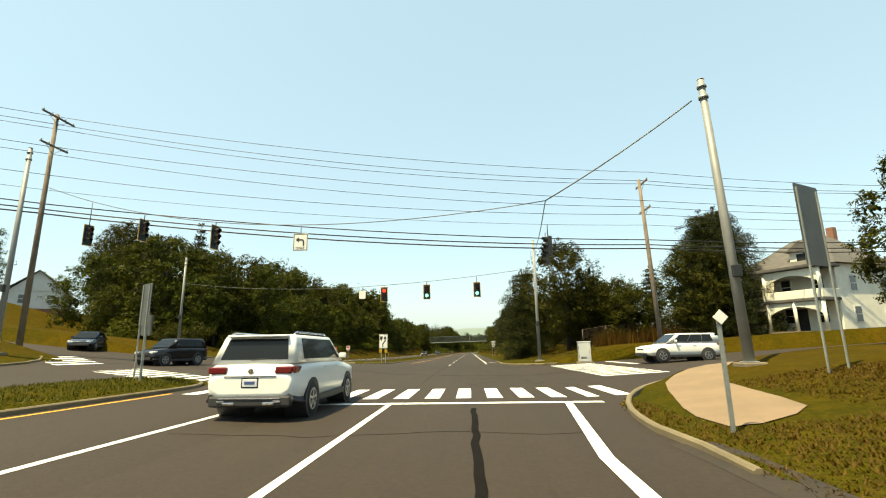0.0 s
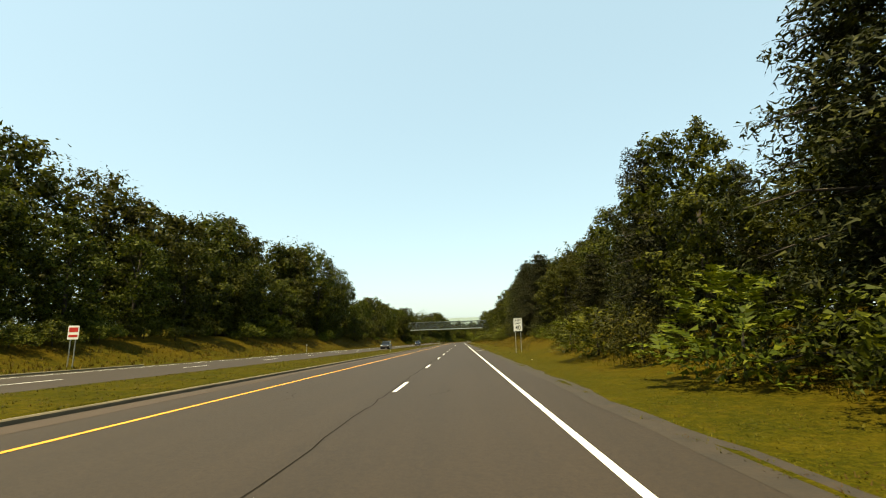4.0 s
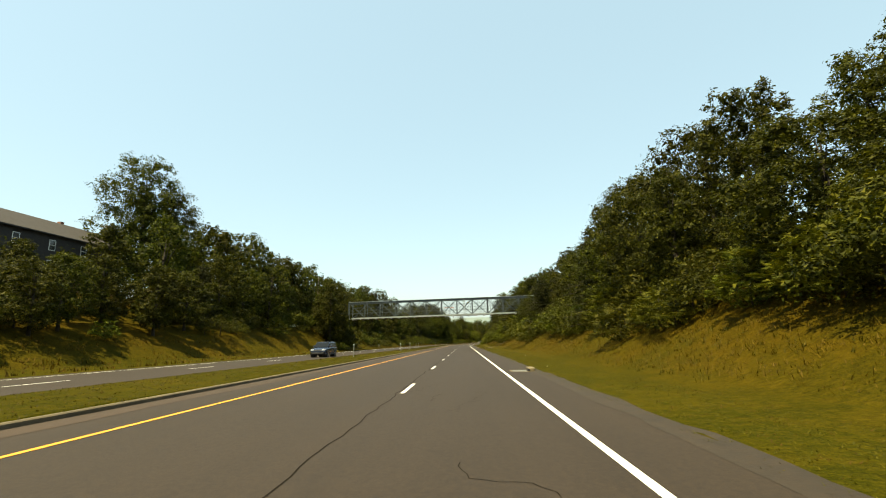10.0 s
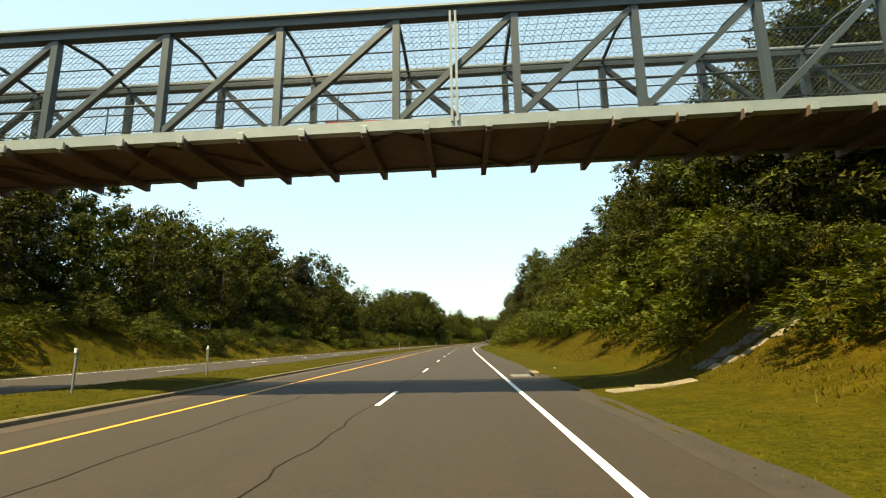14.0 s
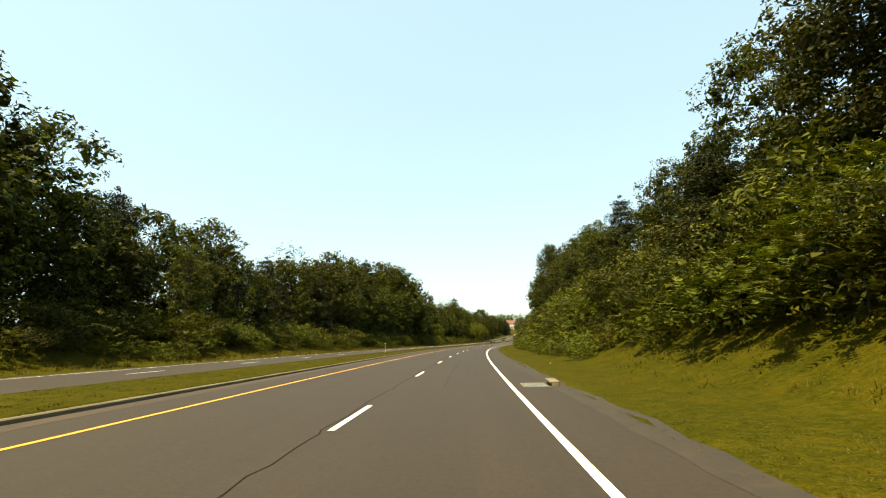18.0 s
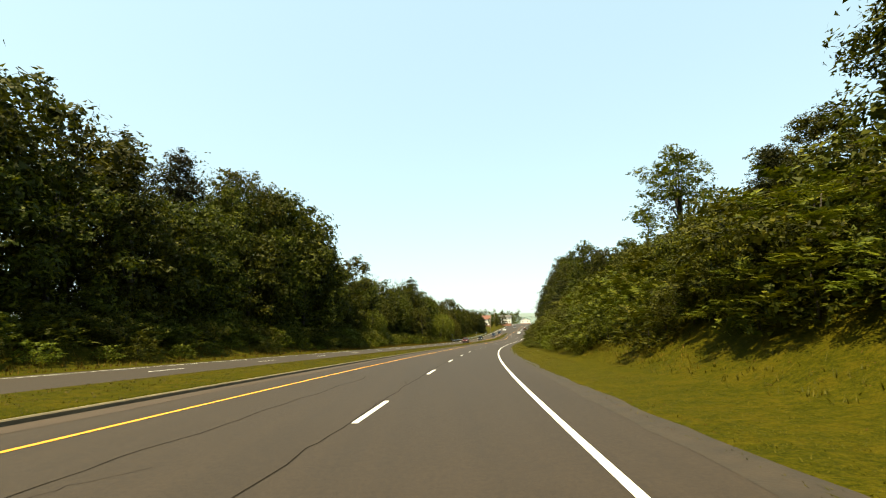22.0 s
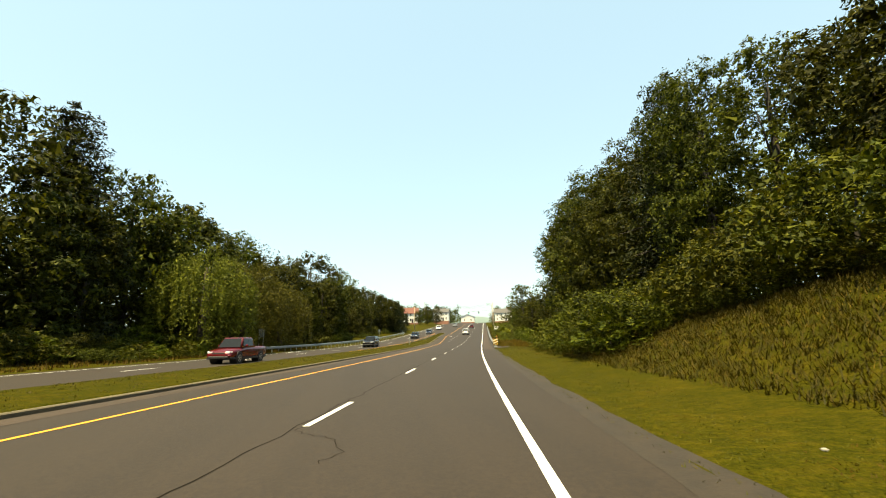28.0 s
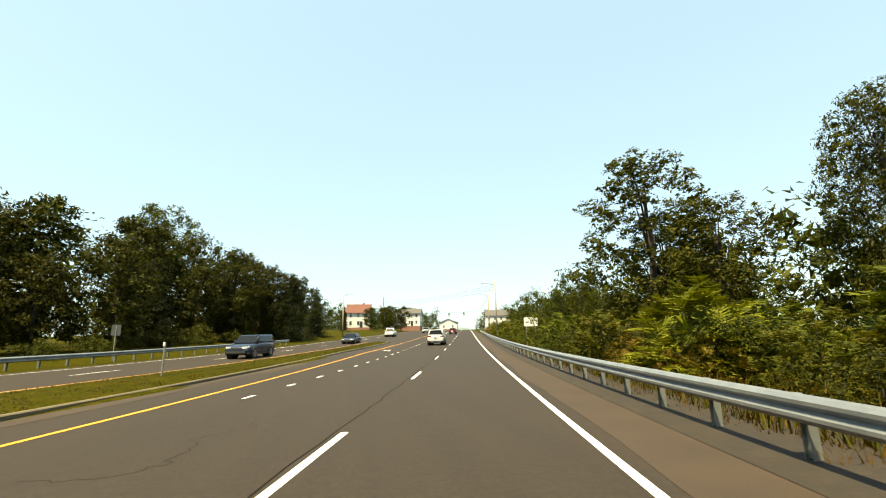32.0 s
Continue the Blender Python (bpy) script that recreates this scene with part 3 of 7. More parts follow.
def walk_slab(name, rows, label):
    """A paved path that follows the ground; rows of station, inner and outer offset."""
    verts, faces, n = [], [], 5
    for s, a, b in rows:
        verts += [gz(s + .12 * wave(a * 9 + i, 3, .9), a + (b - a) * i / n, .022) for i in range(n + 1)]
    for i in range(len(rows) - 1):
        for j in range(n):
            o = i * (n + 1) + j
            faces.append((o, o + 1, o + n + 2, o + n + 1))
    structure(name, mesh_of(name, verts, faces, SAND_WALK), label, "sidewalk")


walk_slab("sidewalk", [(8.0, 2.5, 3.0), (8.5, 2.5, 3.9), (9.1, 2.5, 4.5), (10.2, 2.75, 4.75), (11.6, 3.2, 4.95), (13.1, 3.65, 5.2), (14.7, 4.25, 6.0), (16.2, 5.2, 6.8), (17.6, 6.3, 7.8), (18.2, 7.2, 8.3)], "worn sandy concrete sidewalk leading to the crossing")
structure("sidewalk", sheet("sidewalk", [39.2, 40, 41, 42], lambda s: [5.0, 7, 9], SAND_WALK, .22), "pale sandy kerb ramp on the far corner", "sidewalk")


def cracks():
    """Long tarred joints and branching cracks in the asphalt."""
    r2 = np.random.default_rng(11)
    verts, faces = [], []

    def crack(pts, w):
        """Add a strip of half-width w along stations and offsets to the lists at hand."""
        for a, b in zip(pts, pts[1:]):
            (s0, u0), (s1, u1) = a, b
            du, ds = u1 - u0, s1 - s0
            n = math.hypot(du, ds) + 1e-6
            px, py = w * ds / n, w * du / n
            o = len(verts)
            verts.extend([road(s0 - py, u0 + px, .004), road(s0 + py, u0 - px, .004), road(s1 + py, u1 - px, .004), road(s1 - py, u1 + px, .004)])
            faces.append((o, o + 1, o + 2, o + 3))
    for u, a, b, w in ((-3.80, 20, 760, .013), (-6.2, 255, 300, .012), (-6.1, 380, 470, .012), (-1.4, 165, 190, .008), (-2.2, 380, 402, .008)):
        pts, s = [], a
        while s < b:
            pts.append((s, u + (.035 if u == -3.80 else .16) * wave(s, 2, .6) + .03 * r2.normal()))
            s += r2.uniform(.3, .9)
        crack(pts, w)
    for i in range(130):
        s, u = r2.uniform(25, 700), r2.uniform(-6.8, -.3)
        pts, a = [], r2.choice([0, 0, 0, 1.4]) + r2.normal() * .3
        for k in range(int(r2.integers(6, 34))):
            pts.append((s, u))
            a += r2.normal() * .22
            a *= .92
            turn = a + r2.normal() * .55
            s += .17 * math.cos(turn)
            u += .17 * math.sin(turn)
            u = min(1.2, max(-7.2, u))
        crack(pts, r2.uniform(.004, .008))
    for i in range(150):
        s, u = (r2.uniform(385, 404), r2.uniform(168, 184), r2.uniform(426, 445))[i % 3], r2.uniform(-7.0, .4)
        pts, a = [], r2.uniform(-1.6, 1.6)
        for k in range(int(r2.integers(4, 12))):
            pts.append((s, min(1.2, max(-7.4, u))))
            a += r2.normal() * .6
            s += .16 * math.cos(a)
            u += .16 * math.sin(a)
        crack(pts, r2.uniform(.004, .008))
    crack([(39.5 + .15 * r2.normal(), -8 + .5 * k) for k in range(20)], .03)
    for off, w in ((0, .05), (.35, .025)):
        crack([(off + float(np.interp(-14 + .5 * k, (-14, -11, -6.4, -3.5, -.8, 2, 5), (36, 32.4, 28.4, 26.4, 25.5, 25.5, 26.9))) + .04 * r2.normal(), -14 + .5 * k) for k in range(39)], w)
    for k in range(14):
        s, u = r2.uniform(18, 25), r2.uniform(-2.5, 5)
        crack([(s + .3 * i, u + .25 * i * math.sin(k) + .04 * r2.normal()) for i in range(7)], .009)
    crack([(8.2 + .1 * r2.normal(), -7 + .5 * k) for k in range(16)], .012)
    structure("crack", mesh_of("crack", verts, faces, CRACK), "dark cracks and joints in the asphalt", "crack")
    verts, faces = [], []
    crack([(2 + .6 * k, -1.62 + .02 * r2.normal()) for k in range(17)], .065)
    structure("tar_patch", mesh_of("tar_patch", verts, faces, TAR), "long dark tarred patch in the lane before the crossing", "crack")


cracks()

# ---- trees and shrubs ----
rng = np.random.default_rng(5)


def leaf_mesh(name, tris, mat):
    """A mesh of loose triangular leaves from an array of n x 3 x 3."""
    n = len(tris)
    me = bpy.data.meshes.new(name)
    me.vertices.add(n * 3)
    me.vertices.foreach_set("co", np.ascontiguousarray(tris, dtype=np.float32).ravel())
    me.loops.add(n * 3)
    me.loops.foreach_set("vertex_index", np.arange(n * 3, dtype=np.int32))
    me.polygons.add(n)
    me.polygons.foreach_set("loop_start", np.arange(0, n * 3, 3, dtype=np.int32))
    me.materials.append(mat)
    me.update(calc_edges=True)
    return me


def leaves(centres, normals, size, slim=0.5):
    """One pointed leaf at each centre, lying across its normal."""
    n = len(centres)
    a = np.cross(normals, rng.normal(size=(n, 3)))
    a /= np.linalg.norm(a, axis=1)[:, None] + 1e-9
    b = np.cross(normals, a)
    sz = (size * rng.uniform(0.6, 1.4, n))[:, None]
    return np.stack([centres + a * sz * 1.1, centres - a * sz * .8 + b * sz * slim, centres - a * sz * .8 - b * sz * slim], 1)


def unit(v):
    return v / (np.linalg.norm(v, axis=-1)[..., None] + 1e-9)


def clump_points(clumps, count, twigs=26):
    """Points in twig-sized tufts on the skins of ellipsoids, with outward normals."""
    cl = np.array(clumps)
    vol = cl[:, 3] * cl[:, 4]
    pick = rng.choice(len(cl), count, p=vol / vol.sum())
    d = unit(rng.normal(size=(len(cl), twigs, 3)) + np.array([0, 0, .2]))
    reach = rng.uniform(.62, 1.02, (len(cl), twigs))
    t = rng.integers(0, twigs, count)
    c, dd, rr = cl[pick], d[pick, t], reach[pick, t][:, None]
    scale = np.stack([c[:, 3], c[:, 3], c[:, 4]], 1)
    p = c[:, :3] + dd * rr * scale + rng.normal(size=(count, 3)) * .12 * scale
    return p, unit(dd * .75 + rng.normal(size=(count, 3)) * .5 + np.array([0, 0, .4]))


def core_points(clumps, each=22):
    """Points for the sprays of leaves that fill the inside of each clump."""
    cl = np.repeat(np.array(clumps), each, 0)
    d = unit(rng.normal(size=(len(cl), 3)))
    return cl[:, :3] + d * cl[:, 3:4] * rng.uniform(.05, .55, (len(cl), 1)), d, np.minimum(.24, cl[:, 3] * .22)


def fronds(base, out, length, pairs, leaflet, slim, rise=.35, droop=.55):
    """Arching stalks with leaflets along both sides; base and out are n x 3."""
    n = len(base)
    d = unit(out)
    w = unit(np.cross(d, np.array([0, 0, 1.0])) + 1e-4)
    up = np.cross(w, d)
    ln = length * rng.uniform(.7, 1.25, n)
    tris = []
    for k in range(pairs + 1):
        t = (k + 1.2) / (pairs + 1.2)
        pos = base + d * (ln * t)[:, None] + np.array([0, 0, 1.0]) * (ln * (rise * t - droop * t * t))[:, None]
        size = leaflet * (.55 + .75 * math.sin(math.pi * min(1, .25 + .7 * t))) * rng.uniform(.8, 1.2, n)
        for side in ((1, -1) if k < pairs else (0,)):
            to = unit(w * side * .95 + d * (.5 if side else 1.0) - up * (.22 if side else .3) + rng.normal(size=(n, 3)) * .12)
            across = unit(np.cross(up + rng.normal(size=(n, 3)) * .25, to)) * (size * slim)[:, None]
            root = pos + to * (size * .12)[:, None]
            tris.append(np.stack([root + across, root - across, pos + to * (size * 1.9)[:, None]], 1))
    return np.concatenate(tris)


def limbs_mesh(name, trunk, limbs):
    """Trunk and limbs as tapered tubes in one mesh."""
    bm = tube(*trunk, sides=8)
    me = bpy.data.meshes.new(name)
    for pts, rad in limbs:
        b2 = tube(pts, rad, sides=4)
        tmp = bpy.data.meshes.new("tmp")
        b2.to_mesh(tmp)
        b2.free()
        bm.from_mesh(tmp)
        bpy.data.meshes.remove(tmp)
    bm.to_mesh(me)
    bm.free()
    me.materials.append(BARK)
    return me


def broadleaf(height, spread, low, count, size, mat, clumps=40, thin=1.0):
    """Meshes of a broadleaf tree: trunk with limbs, and a domed crown of leaves in uneven clumps."""
    cl = []
    lop = rng.uniform(0, 6.28)
    for i in range(clumps):
        t = (i + .5) / clumps
        prof = math.sqrt(max(0.02, 1 - ((t - .42) / .6) ** 2)) if t > .42 else .6 + .4 * t / .42
        a = i * 2.4 + rng.uniform(-.7, .7)
        r = spread * prof * (rng.uniform(.55, .86) if i % 4 else rng.uniform(.1, .4)) * (1 + .14 * math.cos(a - lop))
        cr = spread * rng.uniform(0.20, 0.36) * (0.75 + .25 * prof) * thin
        z = low + cr * .6 + (height - low - cr * 1.2) * t * .95
        cl.append((r * math.cos(a), r * math.sin(a), z + cr * rng.uniform(-.3, .3), cr, cr * rng.uniform(.68, .95)))
    p, nn = clump_points(cl, count)
    cp, cn, cs = core_points(cl, 26 if thin >= 1 else 8)
    p, nn = np.concatenate([p, cp]), np.concatenate([nn, cn])
    p[:, 2] = np.maximum(p[:, 2], low * .35)
    crown = leaf_mesh("crown", leaves(p, nn, np.concatenate([np.full(count, size), cs])), mat)
    th = height * .016
    trunk = ([(0, 0, -.3), (.1, .05, height * .3), (-.1, .1, height * .55), (.05, 0, height * .8)], [th * 1.3, th, th * .55, th * .1])
    limbs = [([(0, 0, c[2] * .62), (c[0] * .5, c[1] * .5, c[2] * .85), c[:3]], [th * .4, th * .22, th * .05]) for c in cl[::4]]
    return limbs_mesh("trunk", trunk, limbs), crown


def conifer(height, spread, low, count, size, mat, taper=0.45):
    """Meshes of a pine with tiers of drooping boughs that end in upturned tufts."""
    ps, ns, limbs = [], [], []
    tiers, boughs = 18, 9
    for i in range(tiers):
        t = i / (tiers - 1)
        z = low + (height - low) * t * .97
        reach = spread * (1 - t ** 1.5) ** taper * rng.uniform(.8, 1.08) + .2
        for k in range(boughs):
            a = k * math.tau / boughs + i * .7 + rng.uniform(-.3, .3)
            rr = reach * rng.uniform(.5, 1.2)
            zz = z + rng.normal() * .028 * height * (1.15 - t)
            n = max(6, int(count / (tiers * boughs) * (1.3 - .6 * t) * min(1, (2 * reach / spread) ** 1.5)))
            f = rng.uniform(.05, 1, n) ** .9
            wide = rr * .24 * (1.15 - f)
            x, side = rr * f, rng.normal(size=n) * (wide + .10)
            dz = .14 * rr * f - .26 * rr * f ** 2 + rng.normal(size=n) * (.07 + .045 * rr)
            ca, sa = math.cos(a), math.sin(a)
            ps.append(np.stack([x * ca - side * sa, x * sa + side * ca, zz + dz], 1))
            ns.append(unit(rng.normal(size=(n, 3)) * .6 + np.array([ca * .4, sa * .4, .8])))
            if k % 2 == 0:
                limbs.append(([(0, 0, zz), (ca * rr * .5, sa * rr * .5, zz), (ca * rr * .85, sa * rr * .85, zz - .1 * rr)], [.05, .03, .012]))
    crown = leaf_mesh("crown", leaves(np.concatenate(ps), np.concatenate(ns), size, 0.30), mat)
    th = height * .013
    trunk = ([(0, 0, -.3), (0, 0, height * .5), (0, 0, height * .97)], [th * 1.2, th * .8, th * .1])
    return limbs_mesh("trunk", trunk, limbs), crown


def shrub(height, spread, count, size, mat, clumps=9, slim=0.5):
    """A rounded shrub of many small leaves."""
    cl = []
    for i in range(clumps):
        a, r = i * 2.4, spread * math.sqrt((i + .3) / clumps) * .75
        cr = spread * rng.uniform(.22, .38)
        cl.append((r * math.cos(a), r * math.sin(a), height * rng.uniform(.25, .72) * (1.1 - .4 * r / spread), cr, cr * .8))
    p, nn = clump_points(cl, count)
    cp, cn, cs = core_points(cl, 16)
    p, nn = np.concatenate([p, cp]), np.concatenate([nn, cn])
    p[:, 2] = np.maximum(p[:, 2], rng.uniform(0, .25, len(p)))
    crown = leaf_mesh("foliage", leaves(p, nn, np.concatenate([np.full(count, size), cs * .8]), slim), mat)
    return limbs_mesh("stem", ([(0, 0, -.2), (.08, .05, height * .3), (0, .1, height * .6)], [.06, .04, .015]), []), crown


def frond_shrub(height, spread, heads, each, length, pairs, leaflet, slim, mat, fill=500):
    """A shrub whose stems end in rosettes of arching fronds, over a dim leafy inside."""
    tris = []
    k = np.arange(heads) + .5
    zf = 1 - 1.02 * k / heads
    a = k * 2.39996 + rng.uniform(-.3, .3, heads)
    ring = np.sqrt(np.clip(1 - zf * zf, .02, 1))
    out = np.stack([ring * np.cos(a), ring * np.sin(a), np.clip(zf, .12, 1)], 1)
    head = out * np.array([spread * .8, spread * .8, height * .86]) * rng.uniform(.78, 1.06, (heads, 1))
    head[:, 2] = np.maximum(head[:, 2], .22 * height * rng.uniform(.4, 1.2, heads))
    base = np.repeat(head, each, 0) + rng.normal(size=(heads * each, 3)) * .05
    spin = rng.uniform(0, 6.28, heads * each)
    way = np.repeat(out, each, 0) * .9 + np.stack([np.cos(spin), np.sin(spin), rng.uniform(-.1, .5, heads * each)], 1)
    tris.append(fronds(base, way, length, pairs, leaflet, slim))
    p = np.repeat(head, max(1, fill // heads), 0) * rng.uniform(.35, .95, (heads * max(1, fill // heads), 1)) + rng.normal(size=(heads * max(1, fill // heads), 3)) * spread * .1
    p[:, 2] = np.maximum(p[:, 2], .05)
    tris.append(leaves(p, unit(rng.normal(size=p.shape) + np.array([0, 0, .6])), leaflet * 1.15, .6))
    return limbs_mesh("stem", ([(0, 0, -.2), (.05, .03, height * .3), (0, .06, height * .55), (.1, 0, height * .8)], [.05, .035, .02, .008]), []), leaf_mesh("foliage", np.concatenate(tris), mat)


def tree_kind(name, meshes, label, category, stem="trunk", leaf="crown"):
    root = thing(name, Matrix.Translation((0, 0, -500)), label, category)
    part(stem, meshes[0], None, root)
    part(leaf, meshes[1], None, root)
    return root


KINDS = {
    "oak": [tree_kind("oak_tree", broadleaf(12, 4.6, 1.2, 17000, .105, LEAF_OAK, c), "full-leaved dark green oak tree on the bank", "tree") for c in (42, 50, 58)],
    "maple": [tree_kind("maple_tree", broadleaf(12, 3.5, 1.0, 14000, .105, LEAF_OAK, c), "tall dark green maple tree on the bank", "tree") for c in (40, 48)],
    "tall": [tree_kind("tall_oak_tree", broadleaf(20, 6.0, 1.6, 26000, .13, LEAF_OAK, c), "very tall dark oak tree rising over the bank", "tree") for c in (64, 74)],
    "airy": [tree_kind("young_ash_tree", broadleaf(12, 3.1, 1.2, 15000, .085, LEAF_MIXED, c, .9), "slender light green tree with gaps in its crown", "tree") for c in (56, 64)],
    "pine": [tree_kind("pine_tree", conifer(12, 3.6, .5, 26000, .125, LEAF_PINE, .6), "dense white pine tree with layered boughs", "tree") for c in (1, 2)],
    "big_pine": [tree_kind("white_pine_tree", conifer(12, 4.6, .3, 95000, .082, LEAF_PINE, .55), "broad dark white pine beside the verge", "tree")],
    "spruce": [tree_kind("spruce_tree", conifer(12, 2.3, .6, 11000, .13, LEAF_PINE, 1.0), "narrow pointed spruce tree", "tree")],
    "far_oak": [tree_kind("oak_tree", broadleaf(12, 4.7, .8, 8000, .15, LEAF_OAK, c), "dark green oak tree in the woods behind the road", "tree") for c in (38, 48)],
    "far_maple": [tree_kind("maple_tree", broadleaf(12, 3.5, .8, 7000, .15, LEAF_OAK, c), "tall dark maple tree in the woods behind the road", "tree") for c in (38, 46)],
    "shrub": [tree_kind("shrub", shrub(2.6, 2.0, 2600, .062, LEAF_OAK, c), "dense dark green shrub at the foot of the trees", "shrub", "stem", "foliage") for c in (12, 16)],
    "sumac": [tree_kind("sumac_shrub", frond_shrub(2.8, 2.0, c, 7, .50, 7, .085, .20, LEAF_SUMAC), "bright green sumac shrub with feathered leaves", "shrub", "stem", "foliage") for c in (26, 32)],
    "bramble": [tree_kind("bramble_thicket", frond_shrub(2.7, 2.1, c, 5, .75, 5, .085, .48, LEAF_MIXED), "tangled mid-green thicket of arching canes on the bank", "shrub", "stem", "foliage") for c in (30, 38)],
    "tall_shrub": [tree_kind("tall_shrub", frond_shrub(3.6, 2.5, 44, 6, .62, 6, .088, .34, LEAF_MIXED, 900), "tall leafy green shrub covering the bank", "shrub", "stem", "foliage"),
                   tree_kind("tall_shrub", frond_shrub(3.6, 2.4, 42, 7, .56, 8, .085, .20, LEAF_SUMAC, 900), "tall leafy green shrub covering the bank", "shrub", "stem", "foliage"),
                   tree_kind("tall_shrub", shrub(3.6, 2.6, 5200, .066, LEAF_OAK, 26), "tall leafy green shrub covering the bank", "shrub", "stem", "foliage")],
    "dogwood": [tree_kind("dogwood_shrub", shrub(2.7, 2.1, 3600, .064, LEAF_MIXED, c), "rounded mid-green dogwood shrub on the bank", "shrub", "stem", "foliage") for c in (15, 20)],
    "staghorn": [tree_kind("staghorn_sumac", frond_shrub(2.7, 1.5, 11, 9, .95, 11, .15, .20, LEAF_STAGHORN, 700), "large bright yellow-green sumac with long feathered leaves", "shrub", "stem", "foliage")],
    "golden": [tree_kind("golden_shrub", frond_shrub(2.6, 1.8, 26, 7, .5, 7, .085, .20, YELLOW_LEAF), "yellowing sumac shrub behind the guardrail", "shrub", "stem", "foliage")],
}
GROUPS = {"tall_shrub": "tall shrubs on the banks", "big_pine": "pine trees", "tall": "tall oak trees", "bramble": "bramble thickets", "far_oak": "oak trees in the woods", "far_maple": "maple trees in the woods", "golden": "yellowing shrubs", "dogwood": "dogwood shrubs on the banks", "staghorn": "staghorn sumacs", "oak": "oak trees on the banks", "maple": "maple trees on the banks", "airy": "slender trees", "pine": "pine trees", "spruce": "spruce trees", "shrub": "shrubs on the banks", "sumac": "sumac on the banks"}


PLANTED = set()


def plant(kind, s, u, height, wide=1.0):
    """Plant a copy at a station and offset, to a height."""
    if 580 < s < 608 and 0 < u < 10.4:
        return None
    if kind in ("oak", "maple") and height > 14:
        kind, wide = "tall", wide * (1.0 if kind == "oak" else .85)
    k = KINDS[kind]
    src = k[int(rng.integers(len(k)))]
    base = 20.0 if kind == "tall" else 12.0 if kind not in ("shrub", "sumac", "golden", "bramble", "tall_shrub", "dogwood", "staghorn") else 3.6 if kind == "tall_shrub" else 2.7
    f = height / base
    lean = Matrix.Rotation(rng.uniform(-.05, .05), 4, "X")
    m = Matrix.Translation(gz(s, u, -.12 * f)) @ lean @ Matrix.Rotation(rng.uniform(0, 6.28), 4, "Z")
    if src.name in PLANTED:
        ob = copy_thing(src, m)
    else:
        PLANTED.add(src.name)
        ob = src
        ob.matrix_basis = m
    ob.scale = (f * wide, f * wide, f)
    ob["group"] = GROUPS[kind]
    return ob



# ---- vehicles ----
GLASS = plain("dark_car_glass", (0.0076, 0.0091, 0.0099), 0.1, 0.0, 0.22)
RUBBER = plain("tyre_rubber", (0.0137, 0.0137, 0.0137), 0.85)
TRIM = plain("black_plastic_trim", (0.0152, 0.0152, 0.0167), 0.6)
CHROME = plain("chrome", (0.57, 0.57, 0.5776), 0.15, 1.0)
ALLOY = plain("alloy_wheel", (0.38, 0.38, 0.3952), 0.3, 0.9)
TAIL_RED = plain("tail_lamp_red", (0.0912, 0.0046, 0.0061), 0.15, 0.0, 0.7)
LAMP_CLEAR = plain("headlamp_clear", (0.57, 0.5852, 0.5928), 0.08, 0.2, 0.8)
PLATE = plain("plate_white", (0.4712, 0.5016, 0.532), 0.4)
PLATE_INK = plain("plate_ink", (0.038, 0.0608, 0.1672), 0.5)
PAINTS = {k: plain("car_paint_" + k, c, 0.22, 0.0 if k == "white" else 0.25, 0.6, 0.02) for k, c in
          {"white": (.60, .61, .595), "black": (.012, .012, .015), "navy": (.022, .034, .064), "red": (.10, .006, .008), "green": (.08, .17, .022), "silver": (.32, .34, .36), "blue": (.23, .36, .44)}.items()}


def loft(sections):
    """A closed body through sections (y, bottom, top, half width, roundness)."""
    bm = bmesh.new()
    rings = []
    for y, z0, z1, hw, rd in sections:
        half = [(0, z0), (hw * .80, z0), (hw * .95, z0 + .08), (hw, z0 + (z1 - z0) * .42), (hw * .985, z1 - .16 * rd - .03), (hw * .95, z1 - .05 * rd), (hw * .86, z1), (0, z1 + .015)]
        ring = half + [(-x, z) for x, z in reversed(half[1:-1])]
        rings.append([bm.verts.new((x, y, z)) for x, z in ring])
    n = len(rings[0])
    for a, b in zip(rings, rings[1:]):
        for k in range(n):
            bm.faces.new((a[k], b[k], b[(k + 1) % n], a[(k + 1) % n])).smooth = True
    bm.faces.new(rings[0])
    bm.faces.new(list(reversed(rings[-1])))
    bmesh.ops.recalc_face_normals(bm, faces=bm.faces)
    return bm


